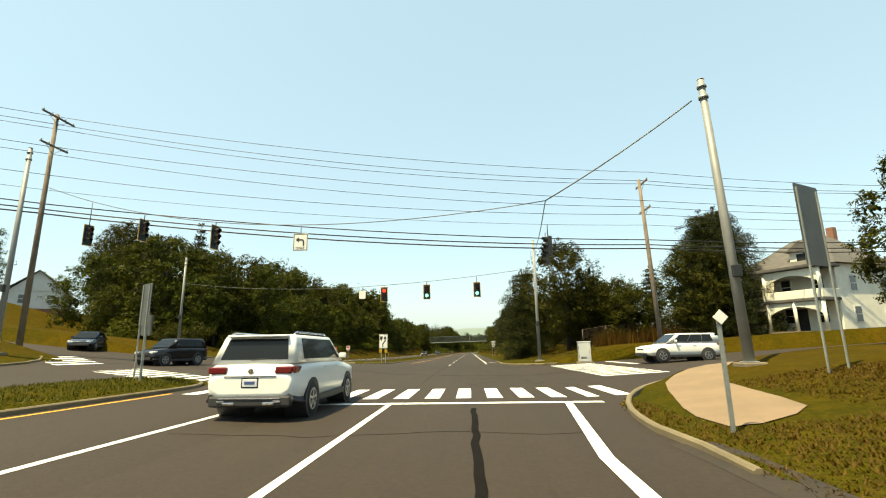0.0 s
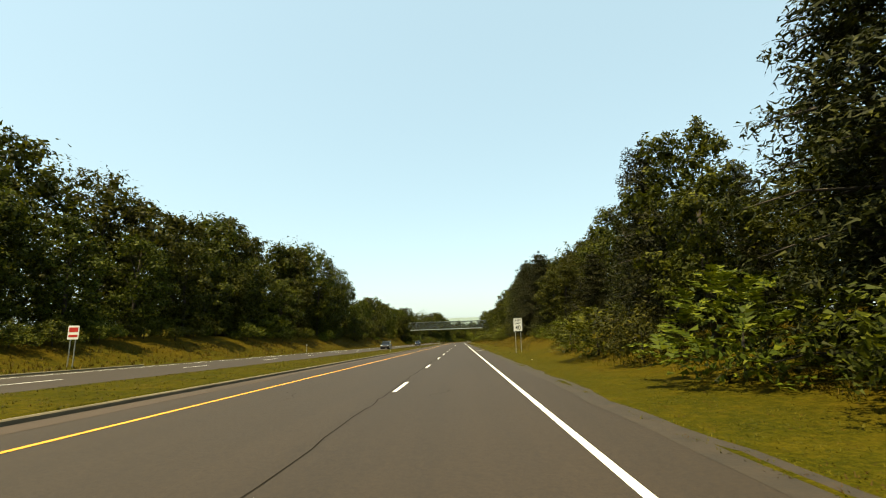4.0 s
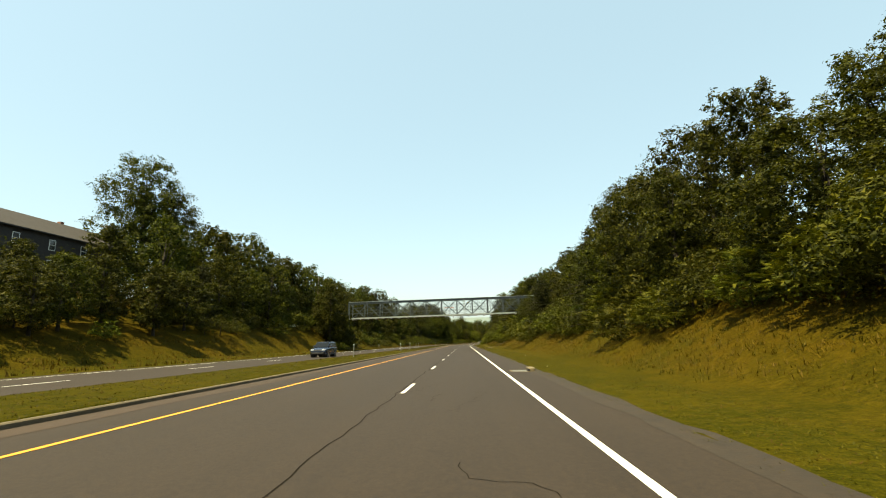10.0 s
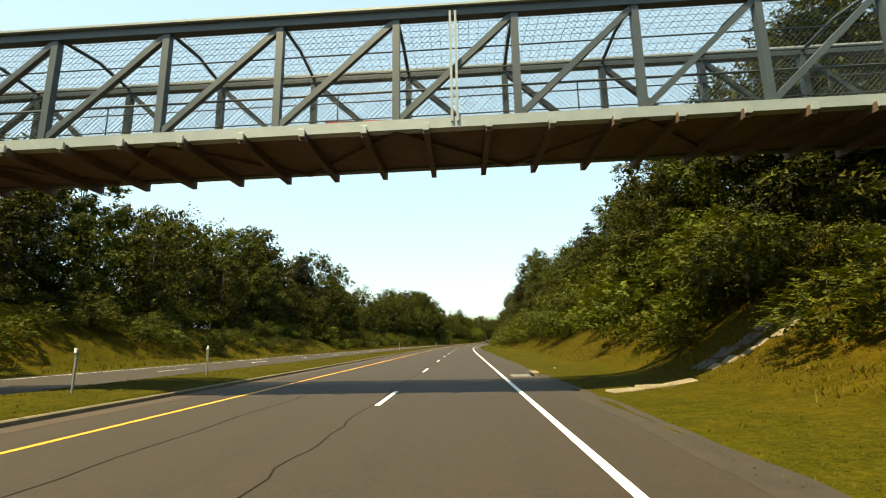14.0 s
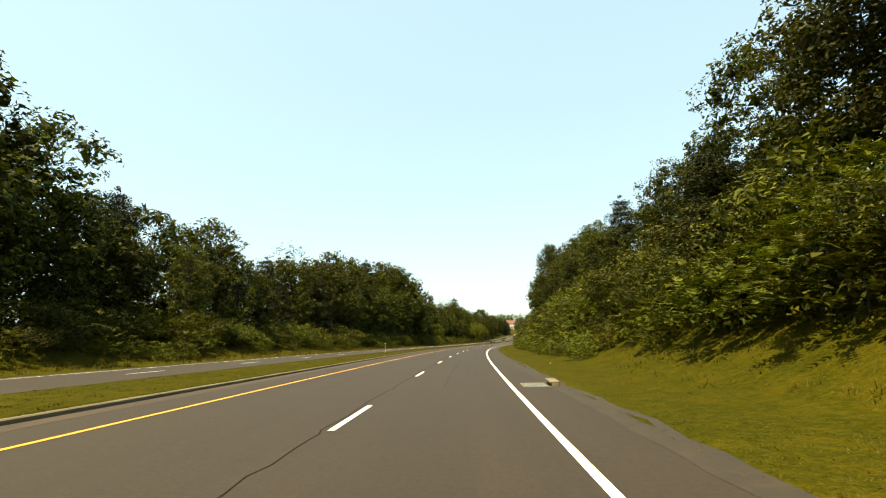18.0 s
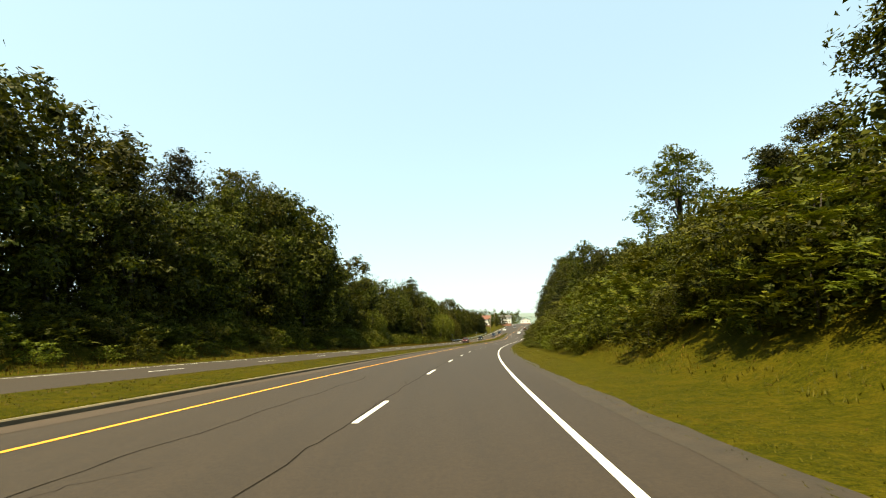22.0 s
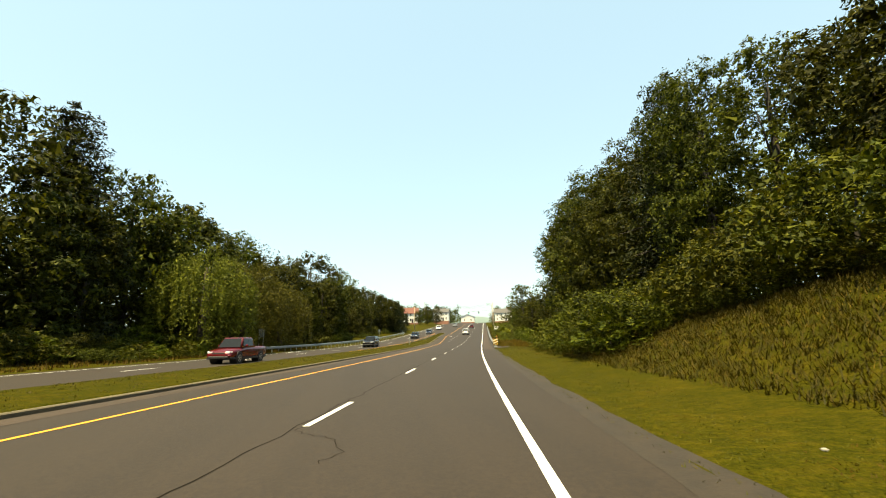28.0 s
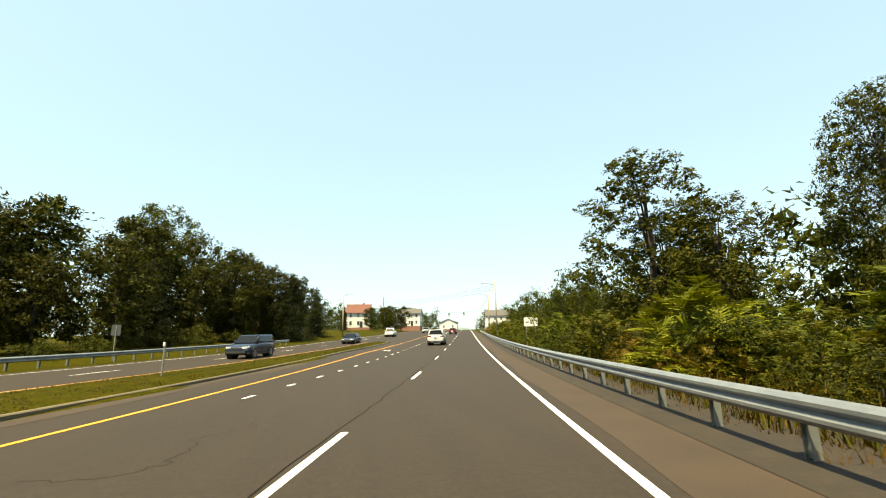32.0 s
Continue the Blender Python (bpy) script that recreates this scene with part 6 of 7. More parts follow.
guardrail(649.5, 790, 1.95, "galvanised guardrail along the road's shoulder")
guardrail(632, 735, -26.0, "galvanised guardrail beyond the oncoming carriageway", 1)


def hazard_board():
    root = thing("hazard_board", Matrix.Translation(road(648.6, 1.95)) @ Matrix.Rotation(heading(648), 4, "Z"), "yellow and black striped hazard board on the rail's end", "sign")
    part("foot", boxes(((.5, .4, .14), (0, 0, .06)), ((.22, .2, .4), (0, 0, .28)), bevel=.02), POST_STEEL, root)
    b = part("board", boxes(((.62, .03, .82), (0, -.12, .80)), bevel=.01), SIGNAL_YELLOW, root)
    for k in range(5):
        z = .46 + .17 * k
        me = mesh_of("stripe", [(-.31, -.139, z - .1), (.31, -.139, z + .14), (.31, -.139, z + .22), (-.31, -.139, z - .02)], [(0, 1, 2, 3)], SIGN_INK if k % 2 == 0 else SIGN_WHITE)
        part("stripe", me, None, b)
    part("marker_stake", tube([(.2, .3, -.1), (.2, .3, 1.7)], .02, 6), SIGN_ORANGE, root)
    part("marker_stake", tube([(-.25, .2, .1), (-.45, .2, 1.2)], .02, 6), SIGNAL_YELLOW, root)


hazard_board()
route = sign_back("route_sign", 713, 3.9, 2.25, 1.15, .75, -6, "white route sign with unreadable dark marks on two posts", 2, .75, SIGN_WHITE)
part("mark", boxes(((.10, .006, .38), (.02, -.010, 2.25)), ((.10, .006, .38), (.20, -.010, 2.25)), ((.26, .006, .10), (-.30, -.010, 2.22)), ((.20, .006, .08), (.40, -.010, 2.36))), SIGN_INK, route)
sign_back("road_sign", 706, -27.6, 2.2, .6, .8, 20, "small pale sign behind the guardrail", 1, 0)
sign_back("road_sign", 640, -27.5, 2.4, .8, 1.1, 10, "grey sign back beside the oncoming carriageway", 2, .5)


def street_lamp(s, u, h, label, reach=3.0, turn=0):
    root = thing("street_lamp", Matrix.Translation(gz(s, u)) @ Matrix.Rotation(heading(s) + radians(turn), 4, "Z"), label, "street lamp", "street lamps")
    part("pole", tube([(0, 0, -.5), (0, 0, h * .5), (0, 0, h)], [.17, .14, .11], 12), PALE_WOOD, root)
    part("arm", tube([(0, 0, h - .9), (reach * .5, 0, h - .45), (reach, 0, h - .4)], .045, 8), GALVANISED, root)
    part("lamp_head", boxes(((.6, .26, .14), (reach + .2, 0, h - .42)), bevel=.05), PALE_STEEL, root)
    return root


PALE_WOOD = surface("pale_pole_wood", (0.2584, 0.1976, 0.1292), (0.3648, 0.2964, 0.2128), 1.5, 25, 0.85)
street_lamp(692, 17.7, 14.2, "pale wooden street lamp pole with a long arm", 3.2)
street_lamp(762, 4.2, 10.5, "pale wooden pole with an arm beside the highway", 2.2, 180)
street_lamp(795, 4.4, 10.5, "pale wooden pole with an arm beside the highway", 2.2, 180)
street_lamp(768, -27.5, 9.5, "pale street lamp pole on the grass slope", 2.0)
utility_pole(850, -34, 12.5, "utility pole with two crossarms behind the houses")
utility_pole(300, -38, 13, "dark utility pole behind the trees on the bank", ((.4, 1.6),))
for k in range(3):
    cable("utility_cable", road(762, 4.2, 10 - .5 * k), road(850, -33.8, 12 - .5 * k), 1.2, .02, WIRE, "black overhead cable across the far highway", "overhead cables")
    cable("utility_cable", road(795, 4.4, 10 - .5 * k), road(905, 5, 11), 1.0, .02, WIRE, "black overhead cable across the far highway", "overhead cables")
# far traffic lights
FP1, FP2 = road(870, 5, 8.2), road(870, -30, 8.2)
steel_pole(870, 5, 7.6, "signal pole at the far crossing")
steel_pole(870, -30, 7.6, "signal pole at the far crossing")
cable("span_wire", FP1, FP2, .8, .03, WIRE, "span wire of the far traffic lights", "span wires")
for t in (.22, .4):
    signal(Matrix.Translation(span_point(FP1, FP2, .8, t)), "small distant traffic signal over the far crossing", "green")


# ---- buildings ----
WALL_CREAM = surface("cream_clapboard", (.58, .56, .46), (.72, .70, .60), 1.2, 20, 0.8)
WALL_WHITE = surface("white_siding", (.50, .50, .47), (.62, .62, .59), 1.2, 20, 0.75)
ROOF_GREY = surface("grey_shingles", (.050, .048, .046), (.095, .090, .085), 2.0, 12, 0.9, bump=0.4)
ROOF_BROWN = surface("brown_shingles", (.016, .014, .013), (.030, .026, .024), 2.0, 12, 0.9, bump=0.4)
ROOF_RED = surface("red_brown_shingles", (0.0836, 0.0342, 0.0243), (0.1368, 0.0532, 0.038), 2.0, 12, 0.9, bump=0.4)
BRICK = surface("brick_foundation", (0.152, 0.0684, 0.0456), (0.2432, 0.1216, 0.0836), 3.0, 12, 0.9)
PANE = plain("window_glass", (0.0228, 0.0266, 0.0304), 0.08, 0, .8)
FRAME_WHITE = plain("window_frame_white", (0.5472, 0.5472, 0.5168), .5)


def house(name, m, w, d, h, rise, wall, roof, label, storeys=2, per=3, porch=False, hip=False):
    """A house with its long side along X; z = 0 at its ground."""
    root = thing(name, m, label, "house")
    part("foundation", boxes(((w + .1, d + .1, 2.6), (0, 0, -.9))), BRICK, root)
    part("wall", boxes(((w, d, h - .4), (0, 0, .4 + (h - .4) / 2))), wall, root)
    e = .45
    if hip:
        v = [(-w / 2 - e, -d / 2 - e, h), (w / 2 + e, -d / 2 - e, h), (w / 2 + e, d / 2 + e, h), (-w / 2 - e, d / 2 + e, h), (-w * .18, 0, h + rise), (w * .18, 0, h + rise)]
        f = [(0, 1, 5, 4), (1, 2, 5), (2, 3, 4, 5), (3, 0, 4), (3, 2, 1, 0)]
        part("roof", mesh_of("roof", v, f, roof), None, root)
    else:
        v = [(-w / 2 - e, -d / 2 - e, h - .1), (w / 2 + e, -d / 2 - e, h - .1), (w / 2 + e, 0, h + rise), (-w / 2 - e, 0, h + rise), (-w / 2 - e, d / 2 + e, h - .1), (w / 2 + e, d / 2 + e, h - .1)]
        v += [(x, y, z + .18) for x, y, z in v]
        f = [(0, 1, 2, 3), (3, 2, 5, 4), (9, 8, 7, 6), (10, 11, 8, 9), (0, 6, 7, 1), (4, 5, 11, 10), (0, 3, 9, 6), (3, 4, 10, 9), (1, 7, 8, 2), (2, 8, 11, 5)]
        part("roof", mesh_of("roof", v, f, roof), None, root)
        for x in (-w / 2, w / 2):
            part("gable", mesh_of("gable", [(x - .1, -d / 2, h - .02), (x - .1, d / 2, h - .02), (x - .1, 0, h + rise), (x + .1, -d / 2, h - .02), (x + .1, d / 2, h - .02), (x + .1, 0, h + rise)], [(2, 1, 0), (3, 4, 5), (0, 1, 4, 3), (1, 2, 5, 4), (2, 0, 3, 5)], wall), None, root)
    part("chimney", boxes(((.6, .6, rise + .8), (w * .2, d * .1, h + rise * .6)), bevel=.02), BRICK, root)

    def window(at, axis):
        ww, hh = .95, 1.45
        size = (ww, .10, hh) if axis == "y" else (.10, ww, hh)
        wd = part("window", boxes((size, at), bevel=.01), FRAME_WHITE, root)
        off = Vector((0, -.03 if at[1] < 0 else .03, 0)) if axis == "y" else Vector((-.03 if at[0] < 0 else .03, 0, 0))
        for dz in (.34, -.34):
            sz = (ww - .16, .07, hh / 2 - .12) if axis == "y" else (.07, ww - .16, hh / 2 - .12)
            part("pane", boxes((sz, tuple(Vector(at) + off + Vector((0, 0, dz))))), PANE, wd)
    for k in range(storeys):
        z = 1.9 + 2.75 * k
        for i in range(per):
            x = w * ((i + .5) / per - .5)
            for y in (-d / 2, d / 2):
                window((x, y, z), "y")
        for i in range(2):
            y = d * ((i + .5) / 2 - .5)
            for x in (-w / 2, w / 2):
                window((x, y, z), "x")
    dr = part("door", boxes(((1.0, .10, 2.1), (w * .12, -d / 2 - .02, 1.45)), bevel=.01), TRIM, root)
    part("handle", boxes(((.05, .08, .05), (w * .12 + .38, -d / 2 - .09, 1.4))), CHROME, dr)
    if porch:
        part("porch_roof", boxes(((w * .6, 2.4, .25), (w * .22, -d / 2 - 1.2, 3.2)), bevel=.04), roof, root)
        part("porch_floor", boxes(((w * .6, 2.4, .5), (w * .22, -d / 2 - 1.2, .25))), CONCRETE, root)
        for x in (-.06, .22, .50):
            part("porch_column", tube([(w * x, -d / 2 - 2.2, .5), (w * x, -d / 2 - 2.2, 3.1)], .14, 10), wall, root)
    return root


def corner_house():
    """Cream house at the crossing: a dormer on the front slope and a two-storey arched porch."""
    w, d, h = 8.6, 8.5, 6.4
    root = house("white_house", Matrix.Translation(road(47, 33, .9)) @ Matrix.Rotation(radians(-68), 4, "Z"), w, d, h, 3.4, WALL_CREAM, ROOF_GREY, "two-storey cream clapboard house with arched porch and grey hip roof", 2, 3, True, True)
    dormer = part("dormer", boxes(((2.4, 2.6, 1.5), (1.6, -2.4, h + .9))), WALL_CREAM, root)
    part("dormer_roof", mesh_of("dormer_roof", [(.15, -4.0, h + 1.6), (3.05, -4.0, h + 1.6), (1.6, -4.0, h + 2.6), (.15, -.6, h + 1.6), (3.05, -.6, h + 1.6), (1.6, -.6, h + 2.6)], [(0, 1, 2), (5, 4, 3), (0, 2, 5, 3), (2, 1, 4, 5), (0, 3, 4, 1)], ROOF_GREY), None, root)
    part("pane", boxes(((1.1, .06, .9), (1.6, -3.72, h + .9))), PANE, dormer)
    px, py = w * .22, -d / 2 - 1.2
    part("balcony_rail", boxes(((w * .6, .10, .75), (px, py - 1.1, 3.72)), ((.10, 2.2, .75), (px + w * .3 - .05, py, 3.72)), ((.10, 2.2, .75), (px - w * .3 + .05, py, 3.72)), bevel=.02), WALL_CREAM, root)
    for x in (-.06, .50):
        part("balcony_column", tube([(w * x, -d / 2 - 2.2, 3.4), (w * x, -d / 2 - 2.2, 6.0)], .16, 10), WALL_CREAM, root)
    part("balcony_roof", boxes(((w * .66, 2.7, .3), (px, py, 6.15)), bevel=.05), ROOF_GREY, root)
    for z, name in ((2.55, "porch_arch"), (5.35, "balcony_arch")):
        half, verts = w * .28, []
        for i in range(13):
            x = -half + 2 * half * i / 12
            verts += [(px + x, py - 1.02, z - .75 * (x / half) ** 2 + .1), (px + x, py - 1.02, z + .6)]
        verts += [(x, y + .14, c) for x, y, c in verts]
        faces = [(2 * i, 2 * i + 2, 2 * i + 3, 2 * i + 1) for i in range(12)] + [(26 + 2 * i, 27 + 2 * i, 29 + 2 * i, 28 + 2 * i) for i in range(12)] + [(2 * i, 26 + 2 * i, 28 + 2 * i, 2 * i + 2) for i in range(12)]
        part(name, mesh_of(name, verts, faces, WALL_CREAM), None, root)
    part("side_wing", boxes(((2.4, 4.0, 2.6), (-w / 2 - 1.2, -.6, 1.3))), WALL_CREAM, root)
    part("side_wing_roof", mesh_of("side_wing_roof", [(-w / 2 - 2.7, -2.9, 2.5), (-w / 2 - 2.7, 1.7, 2.5), (-w / 2, 1.7, 3.7), (-w / 2, -2.9, 3.7), (-w / 2, 1.7, 2.6), (-w / 2, -2.9, 2.6)], [(0, 3, 2, 1), (0, 1, 4, 5), (0, 5, 3), (1, 2, 4)], ROOF_GREY), None, root)


corner_house()
house("cottage", Matrix.Translation(gz(72, -73, -.1)) @ Matrix.Rotation(radians(125), 4, "Z"), 9, 7, 3.2, 3.2, WALL_WHITE, ROOF_GREY, "small white gabled house behind the side street", 1, 2)
house("brown_house", Matrix.Translation(road(248, -61, 10.4)) @ Matrix.Rotation(radians(90), 4, "Z"), 20, 9, 6.0, 2.9, ROOF_BROWN, ROOF_BROWN, "brown house with a long dark roof above the bank", 2, 4)
house("bank_house", Matrix.Translation(road(533.5, 38.5, 11.3)) @ Matrix.Rotation(heading(530) + radians(12), 4, "Z"), 10, 9, 5.6, 2.4, WALL_WHITE, ROOF_GREY, "pale house half hidden by trees above the bank", 2, 3)
house("red_roof_house", Matrix.Translation(road(835, -40, 1.4)) @ Matrix.Rotation(heading(830) + radians(10), 4, "Z"), 8, 8, 5.4, 3.2, WALL_WHITE, ROOF_RED, "white house with a red gabled roof on a lawn", 2, 3)
house("white_house", Matrix.Translation(road(872, -26, 1.6)) @ Matrix.Rotation(heading(830), 4, "Z"), 9, 8, 5.6, 2.2, WALL_WHITE, ROOF_GREY, "white two-storey house on a lawn near the far crossing", 2, 3)
house("far_house", Matrix.Translation(road(905, 14, .4)) @ Matrix.Rotation(heading(830), 4, "Z"), 12, 9, 6.0, 3.0, WALL_WHITE, ROOF_GREY, "pale gabled building at the far crossing", 2, 4)
house("far_house", Matrix.Translation(road(940, -12, .2)) @ Matrix.Rotation(heading(830) + radians(90), 4, "Z"), 14, 10, 4.0, 2.0, WALL_WHITE, ROOF_GREY, "low pale building beyond the far crossing", 1, 4)
house("far_house", Matrix.Translation(road(775, -52, 2.0)) @ Matrix.Rotation(heading(830) + radians(40), 4, "Z"), 10, 8, 3.6, 2.6, WALL_WHITE, ROOF_GREY, "low grey-roofed house behind the lawn trees", 1, 3)


# chain-link fence along the side street
FENCE_RUST = surface("rusted_fence_steel", (0.0456, 0.0342, 0.0266), (0.0988, 0.076, 0.0608), 2.0, 40, 0.8)


def chain_link_fence():
    root = thing("chain_link_fence", Matrix.Translation(gz(48.2, 10)), "rusty chain-link fence overgrown by reeds behind the cabinet", "fence")
    inv = root.matrix_basis.inverted()
    spots = [inv @ gz(48.2 + .12 * i, 10 + 2.4 * i) for i in range(8)]
    for p in spots:
        part("post", tube([p + Vector((0, 0, -.3)), p + Vector((0, 0, 1.95))], .035, 8), FENCE_RUST, root)
    verts, faces = [], []
    for p, q in zip(spots, spots[1:]):
        part("top_rail", tube([p + Vector((0, 0, 1.9)), q + Vector((0, 0, 1.9))], .022, 6), FENCE_RUST, root)
        d = q - p
        for k in range(-8, 12):
            for sgn in (1, -1):
                a, b = k / 12, k / 12 + .75
                if sgn < 0:
                    a, b = b, a
                x0, x1 = min(1, max(0, a)), min(1, max(0, b))
                if x0 == x1:
                    continue
                za, zb = .05 + 1.8 * (x0 - a) / (b - a), .05 + 1.8 * (x1 - a) / (b - a)
                v, w = p + d * x0 + Vector((0, 0, za)), p + d * x1 + Vector((0, 0, zb))
                o = len(verts)
                verts.extend([v, w, w + Vector((0, 0, .012)), v + Vector((0, 0, .012))])
                faces.append((o, o + 1, o + 2, o + 3))
    part("mesh", mesh_of("mesh", verts, faces, FENCE_RUST), None, root, "diamond wire mesh")


chain_link_fence()


def lane_fence():
    """Grey paling fence that climbs beside the access lane."""
    root = thing("paling_fence", Matrix.Translation(gz(667, 15)), "low weathered grey paling fence beside the access lane", "fence")
    inv = root.matrix_basis.inverted()
    n = 44
    for i in range(n):
        k = i / (n - 1)
        p = inv @ gz(667 + 5 * k, 15 + 11.5 * k)
        if i % 6 == 0:
            part("post", boxes(((.10, .10, 1.5), tuple(p + Vector((0, .05, .6)))), bevel=.01), WOOD_POLE, root)
        part("paling", boxes(((.16, .02, 1.15), tuple(p + Vector((0, 0, .55 + .03 * wave(i, 2, 1.3))))), bevel=.004), WOOD_POLE, root)
    for z in (.25, .85):
        a, b = inv @ gz(667, 15), inv @ gz(672, 26.5)
        bm = bmesh.new()
        beam(bm, a + Vector((0, .03, z)), b + Vector((0, .03, z)), .04, .09)
        part("rail", bm, WOOD_POLE, root)


lane_fence()
verts, faces = [], []
for i, s in enumerate(np.arange(660, 722, 2.0)):
    verts += [gz(s, u, .05) for u in (19.2, 20.4, 21.6, 22.8)]
    if i:
        faces += [(4 * i - 4 + j, 4 * i - 3 + j, 4 * i + 1 + j, 4 * i + j) for j in range(3)]
structure("access_lane", mesh_of("access_lane", verts, faces, ASPHALT), "narrow asphalt access lane behind the guardrail", "road")
steel_pole(681, 18.6, 7.5, "thin pale steel pole beside the access lane", .07, .05)
vehicle("white_sedan", Matrix.Translation(gz(694, 21, .06)) @ Matrix.Rotation(heading(694) + radians(170), 4, "Z"), "white", "small white car on the access lane", "car", 4.5, 1.8, 1.45, "sedan")

# ---- planting ----
# skyline height over the road along each side
TOP_RIGHT = ((48, 8), (60, 8.5), (80, 10), (95, 13), (115, 15), (128, 16.2), (135, 14), (141, 14.5), (148, 17), (155, 19), (164, 20), (180, 19), (197, 17.5), (203, 14), (209, 12.5), (214, 16.6), (219, 17.2), (224, 15), (238, 16), (244, 15), (254, 16), (268, 15.5), (274, 15), (278, 13), (284, 14), (290, 15.5), (304, 17.5), (320, 16.5), (345, 15.5), (364, 15), (370, 18.8), (377, 21), (382, 20), (386, 16), (400, 15.6), (412, 16), (417, 17.8), (421, 15), (430, 16.6), (440, 17.2), (450, 19.3), (456, 21.2), (460, 18.6), (464, 15.5), (468, 13), (474, 12), (480, 10), (496, 9), (503, 12.5), (515, 14.3), (526, 16.5), (535, 15), (546, 18), (552, 19.7), (560, 22), (564, 23), (572, 19.5), (584, 20), (592, 18), (603, 15.5), (609, 17.5), (615, 20.2), (621, 21.2), (628, 19.2), (640, 20.6))
TOP_LEFT = ((40, 15), (90, 20), (130, 22), (152, 22.3), (163, 23.2), (173, 25.6), (180, 25.6), (184, 22), (187, 13), (200, 12.5), (206, 15.8), (213, 14), (218, 11.5), (232, 12), (244, 17), (254, 21), (261, 22), (265, 21), (270, 23), (277, 19.8), (290, 18.9), (295, 15), (303, 22.5), (308, 20.5), (321, 22.5), (335, 20), (364, 23), (378, 18), (385, 24), (394, 25.5), (399, 22), (406, 19), (420, 20), (431, 21.5), (437, 17.5), (443, 19), (457, 21), (472, 22.9), (489, 26), (496, 26.9), (503, 26), (513, 28), (521, 30), (534, 30), (540, 23), (545, 20), (559, 24), (563, 21), (586, 20.6), (600, 18.5), (617, 22), (623, 25), (634, 21), (647, 20), (663, 20), (676, 16.2), (680, 21), (686, 23), (690, 20), (693, 15.5), (710, 14.5), (715, 17), (724, 16), (750, 16))


HOUSE_S = 533


def clear_spot(s, u):
    """False where a house, the bridge or a pole stands."""
    return not ((204 < s < 262 and -70 < u < -45) or (HOUSE_S - 10 < s < HOUSE_S + 8 and 27 < u < 46) or (494 < s < 530 and 16.5 < u < 36) or (283 < s < 294 and -31 < u < 19) or (44 < s < 56 and u < 11 and u > 0))


def plant_side():
    s = 51.0
    while s < 636:
        top = float(np.interp(s, *zip(*TOP_RIGHT)))
        pines = .55 if s < 180 else .15
        for row, (u, f) in enumerate(((10.8, .72), (14.8, 1.03))):
            ss, uu = s + rng.uniform(-2, 2), u + rng.uniform(-1.3, 1.3)
            h = max(3.5, top * f * rng.uniform(.88, 1.05) - ground_z(ss, uu))
            if (row == 0 and rng.random() < .4) or not clear_spot(ss, uu):
                continue
            kind = rng.choice(["oak", "maple", "pine", "airy"], p=[.5 * (1 - pines), .4 * (1 - pines), pines, .1 * (1 - pines)])
            plant(kind, ss, uu, h, 1.0 if h > 8 else 1.3)
        s += 5.4
    s = 56.0
    while s < 752:
        top = float(np.interp(s, *zip(*TOP_LEFT)))
        for row, (u, f) in enumerate(((-35.5, .7), (-41, 1.05))):
            ss, uu = s + rng.uniform(-2.5, 2.5), u + rng.uniform(-1.5, 1.5)
            h = max(3.0, top * f * rng.uniform(.88, 1.05) - ground_z(ss, uu))
            if not clear_spot(ss, uu) or (628 < ss < 662 and uu > -38):
                continue
            plant(rng.choice(["far_oak", "far_maple", "pine", "airy"], p=[.52, .34, .08, .06]), ss, uu, h)
        s += 7.0
    for s in np.arange(104, 632, 3.1):
        if clear_spot(s, 8) and not 126 < s < 160:
            plant(rng.choice(["shrub", "sumac", "bramble"], p=[.3, .3, .4]), s + rng.uniform(-1, 1), rng.uniform(7.0, 9.8), rng.uniform(1.3, 3.2))
    for s in np.arange(340, 625, 3.2):
        plant(rng.choice(["shrub", "sumac", "bramble"], p=[.2, .4, .4]), s + rng.uniform(-1, 1), rng.uniform(6.2, 8.0), rng.uniform(1.2, 2.6), 1.15)
    for s in np.arange(58, 752, 3.8):
        plant(rng.choice(["shrub", "dogwood", "sumac"], p=[.5, .4, .1]), s + rng.uniform(-1, 1), -rng.uniform(30.8, 34), rng.uniform(1.4, 3.2), 1.2)


plant_side()
for s in np.arange(262, 350, 2.4):
    plant(rng.choice(["shrub", "dogwood", "bramble"], p=[.4, .3, .3]), s, rng.uniform(8.5, 12.5), rng.uniform(1.8, 3.4), 1.2)
for s in np.arange(450, 512, 2.2):
    plant(rng.choice(["bramble", "sumac"], p=[.55, .45]), s, rng.uniform(7.5, 12.5), rng.uniform(2.2, 3.6), 1.25)
for s in np.arange(196, 240, 3.2):
    plant(rng.choice(["far_oak", "far_maple"]), s, rng.uniform(-34.5, -31), rng.uniform(5.5, 7.5), 1.15)
for s in np.arange(100, 640, 5):
    if not 196 < s < 240:
        plant(rng.choice(["shrub", "dogwood"]), s, rng.uniform(-37.5, -35), rng.uniform(3, 5), 1.3)
for s in np.arange(292, 350, 3.0):
    plant(rng.choice(["shrub", "bramble", "tall_shrub"]), s, -rng.uniform(28, 31.5), rng.uniform(1.4, 2.8), 1.15)
for s in np.arange(578, 610, 1.7):
    plant(rng.choice(["sumac", "bramble", "tall_shrub"]), s, rng.uniform(10.5, 12.2), rng.uniform(1.2, 2.6), 1.15)
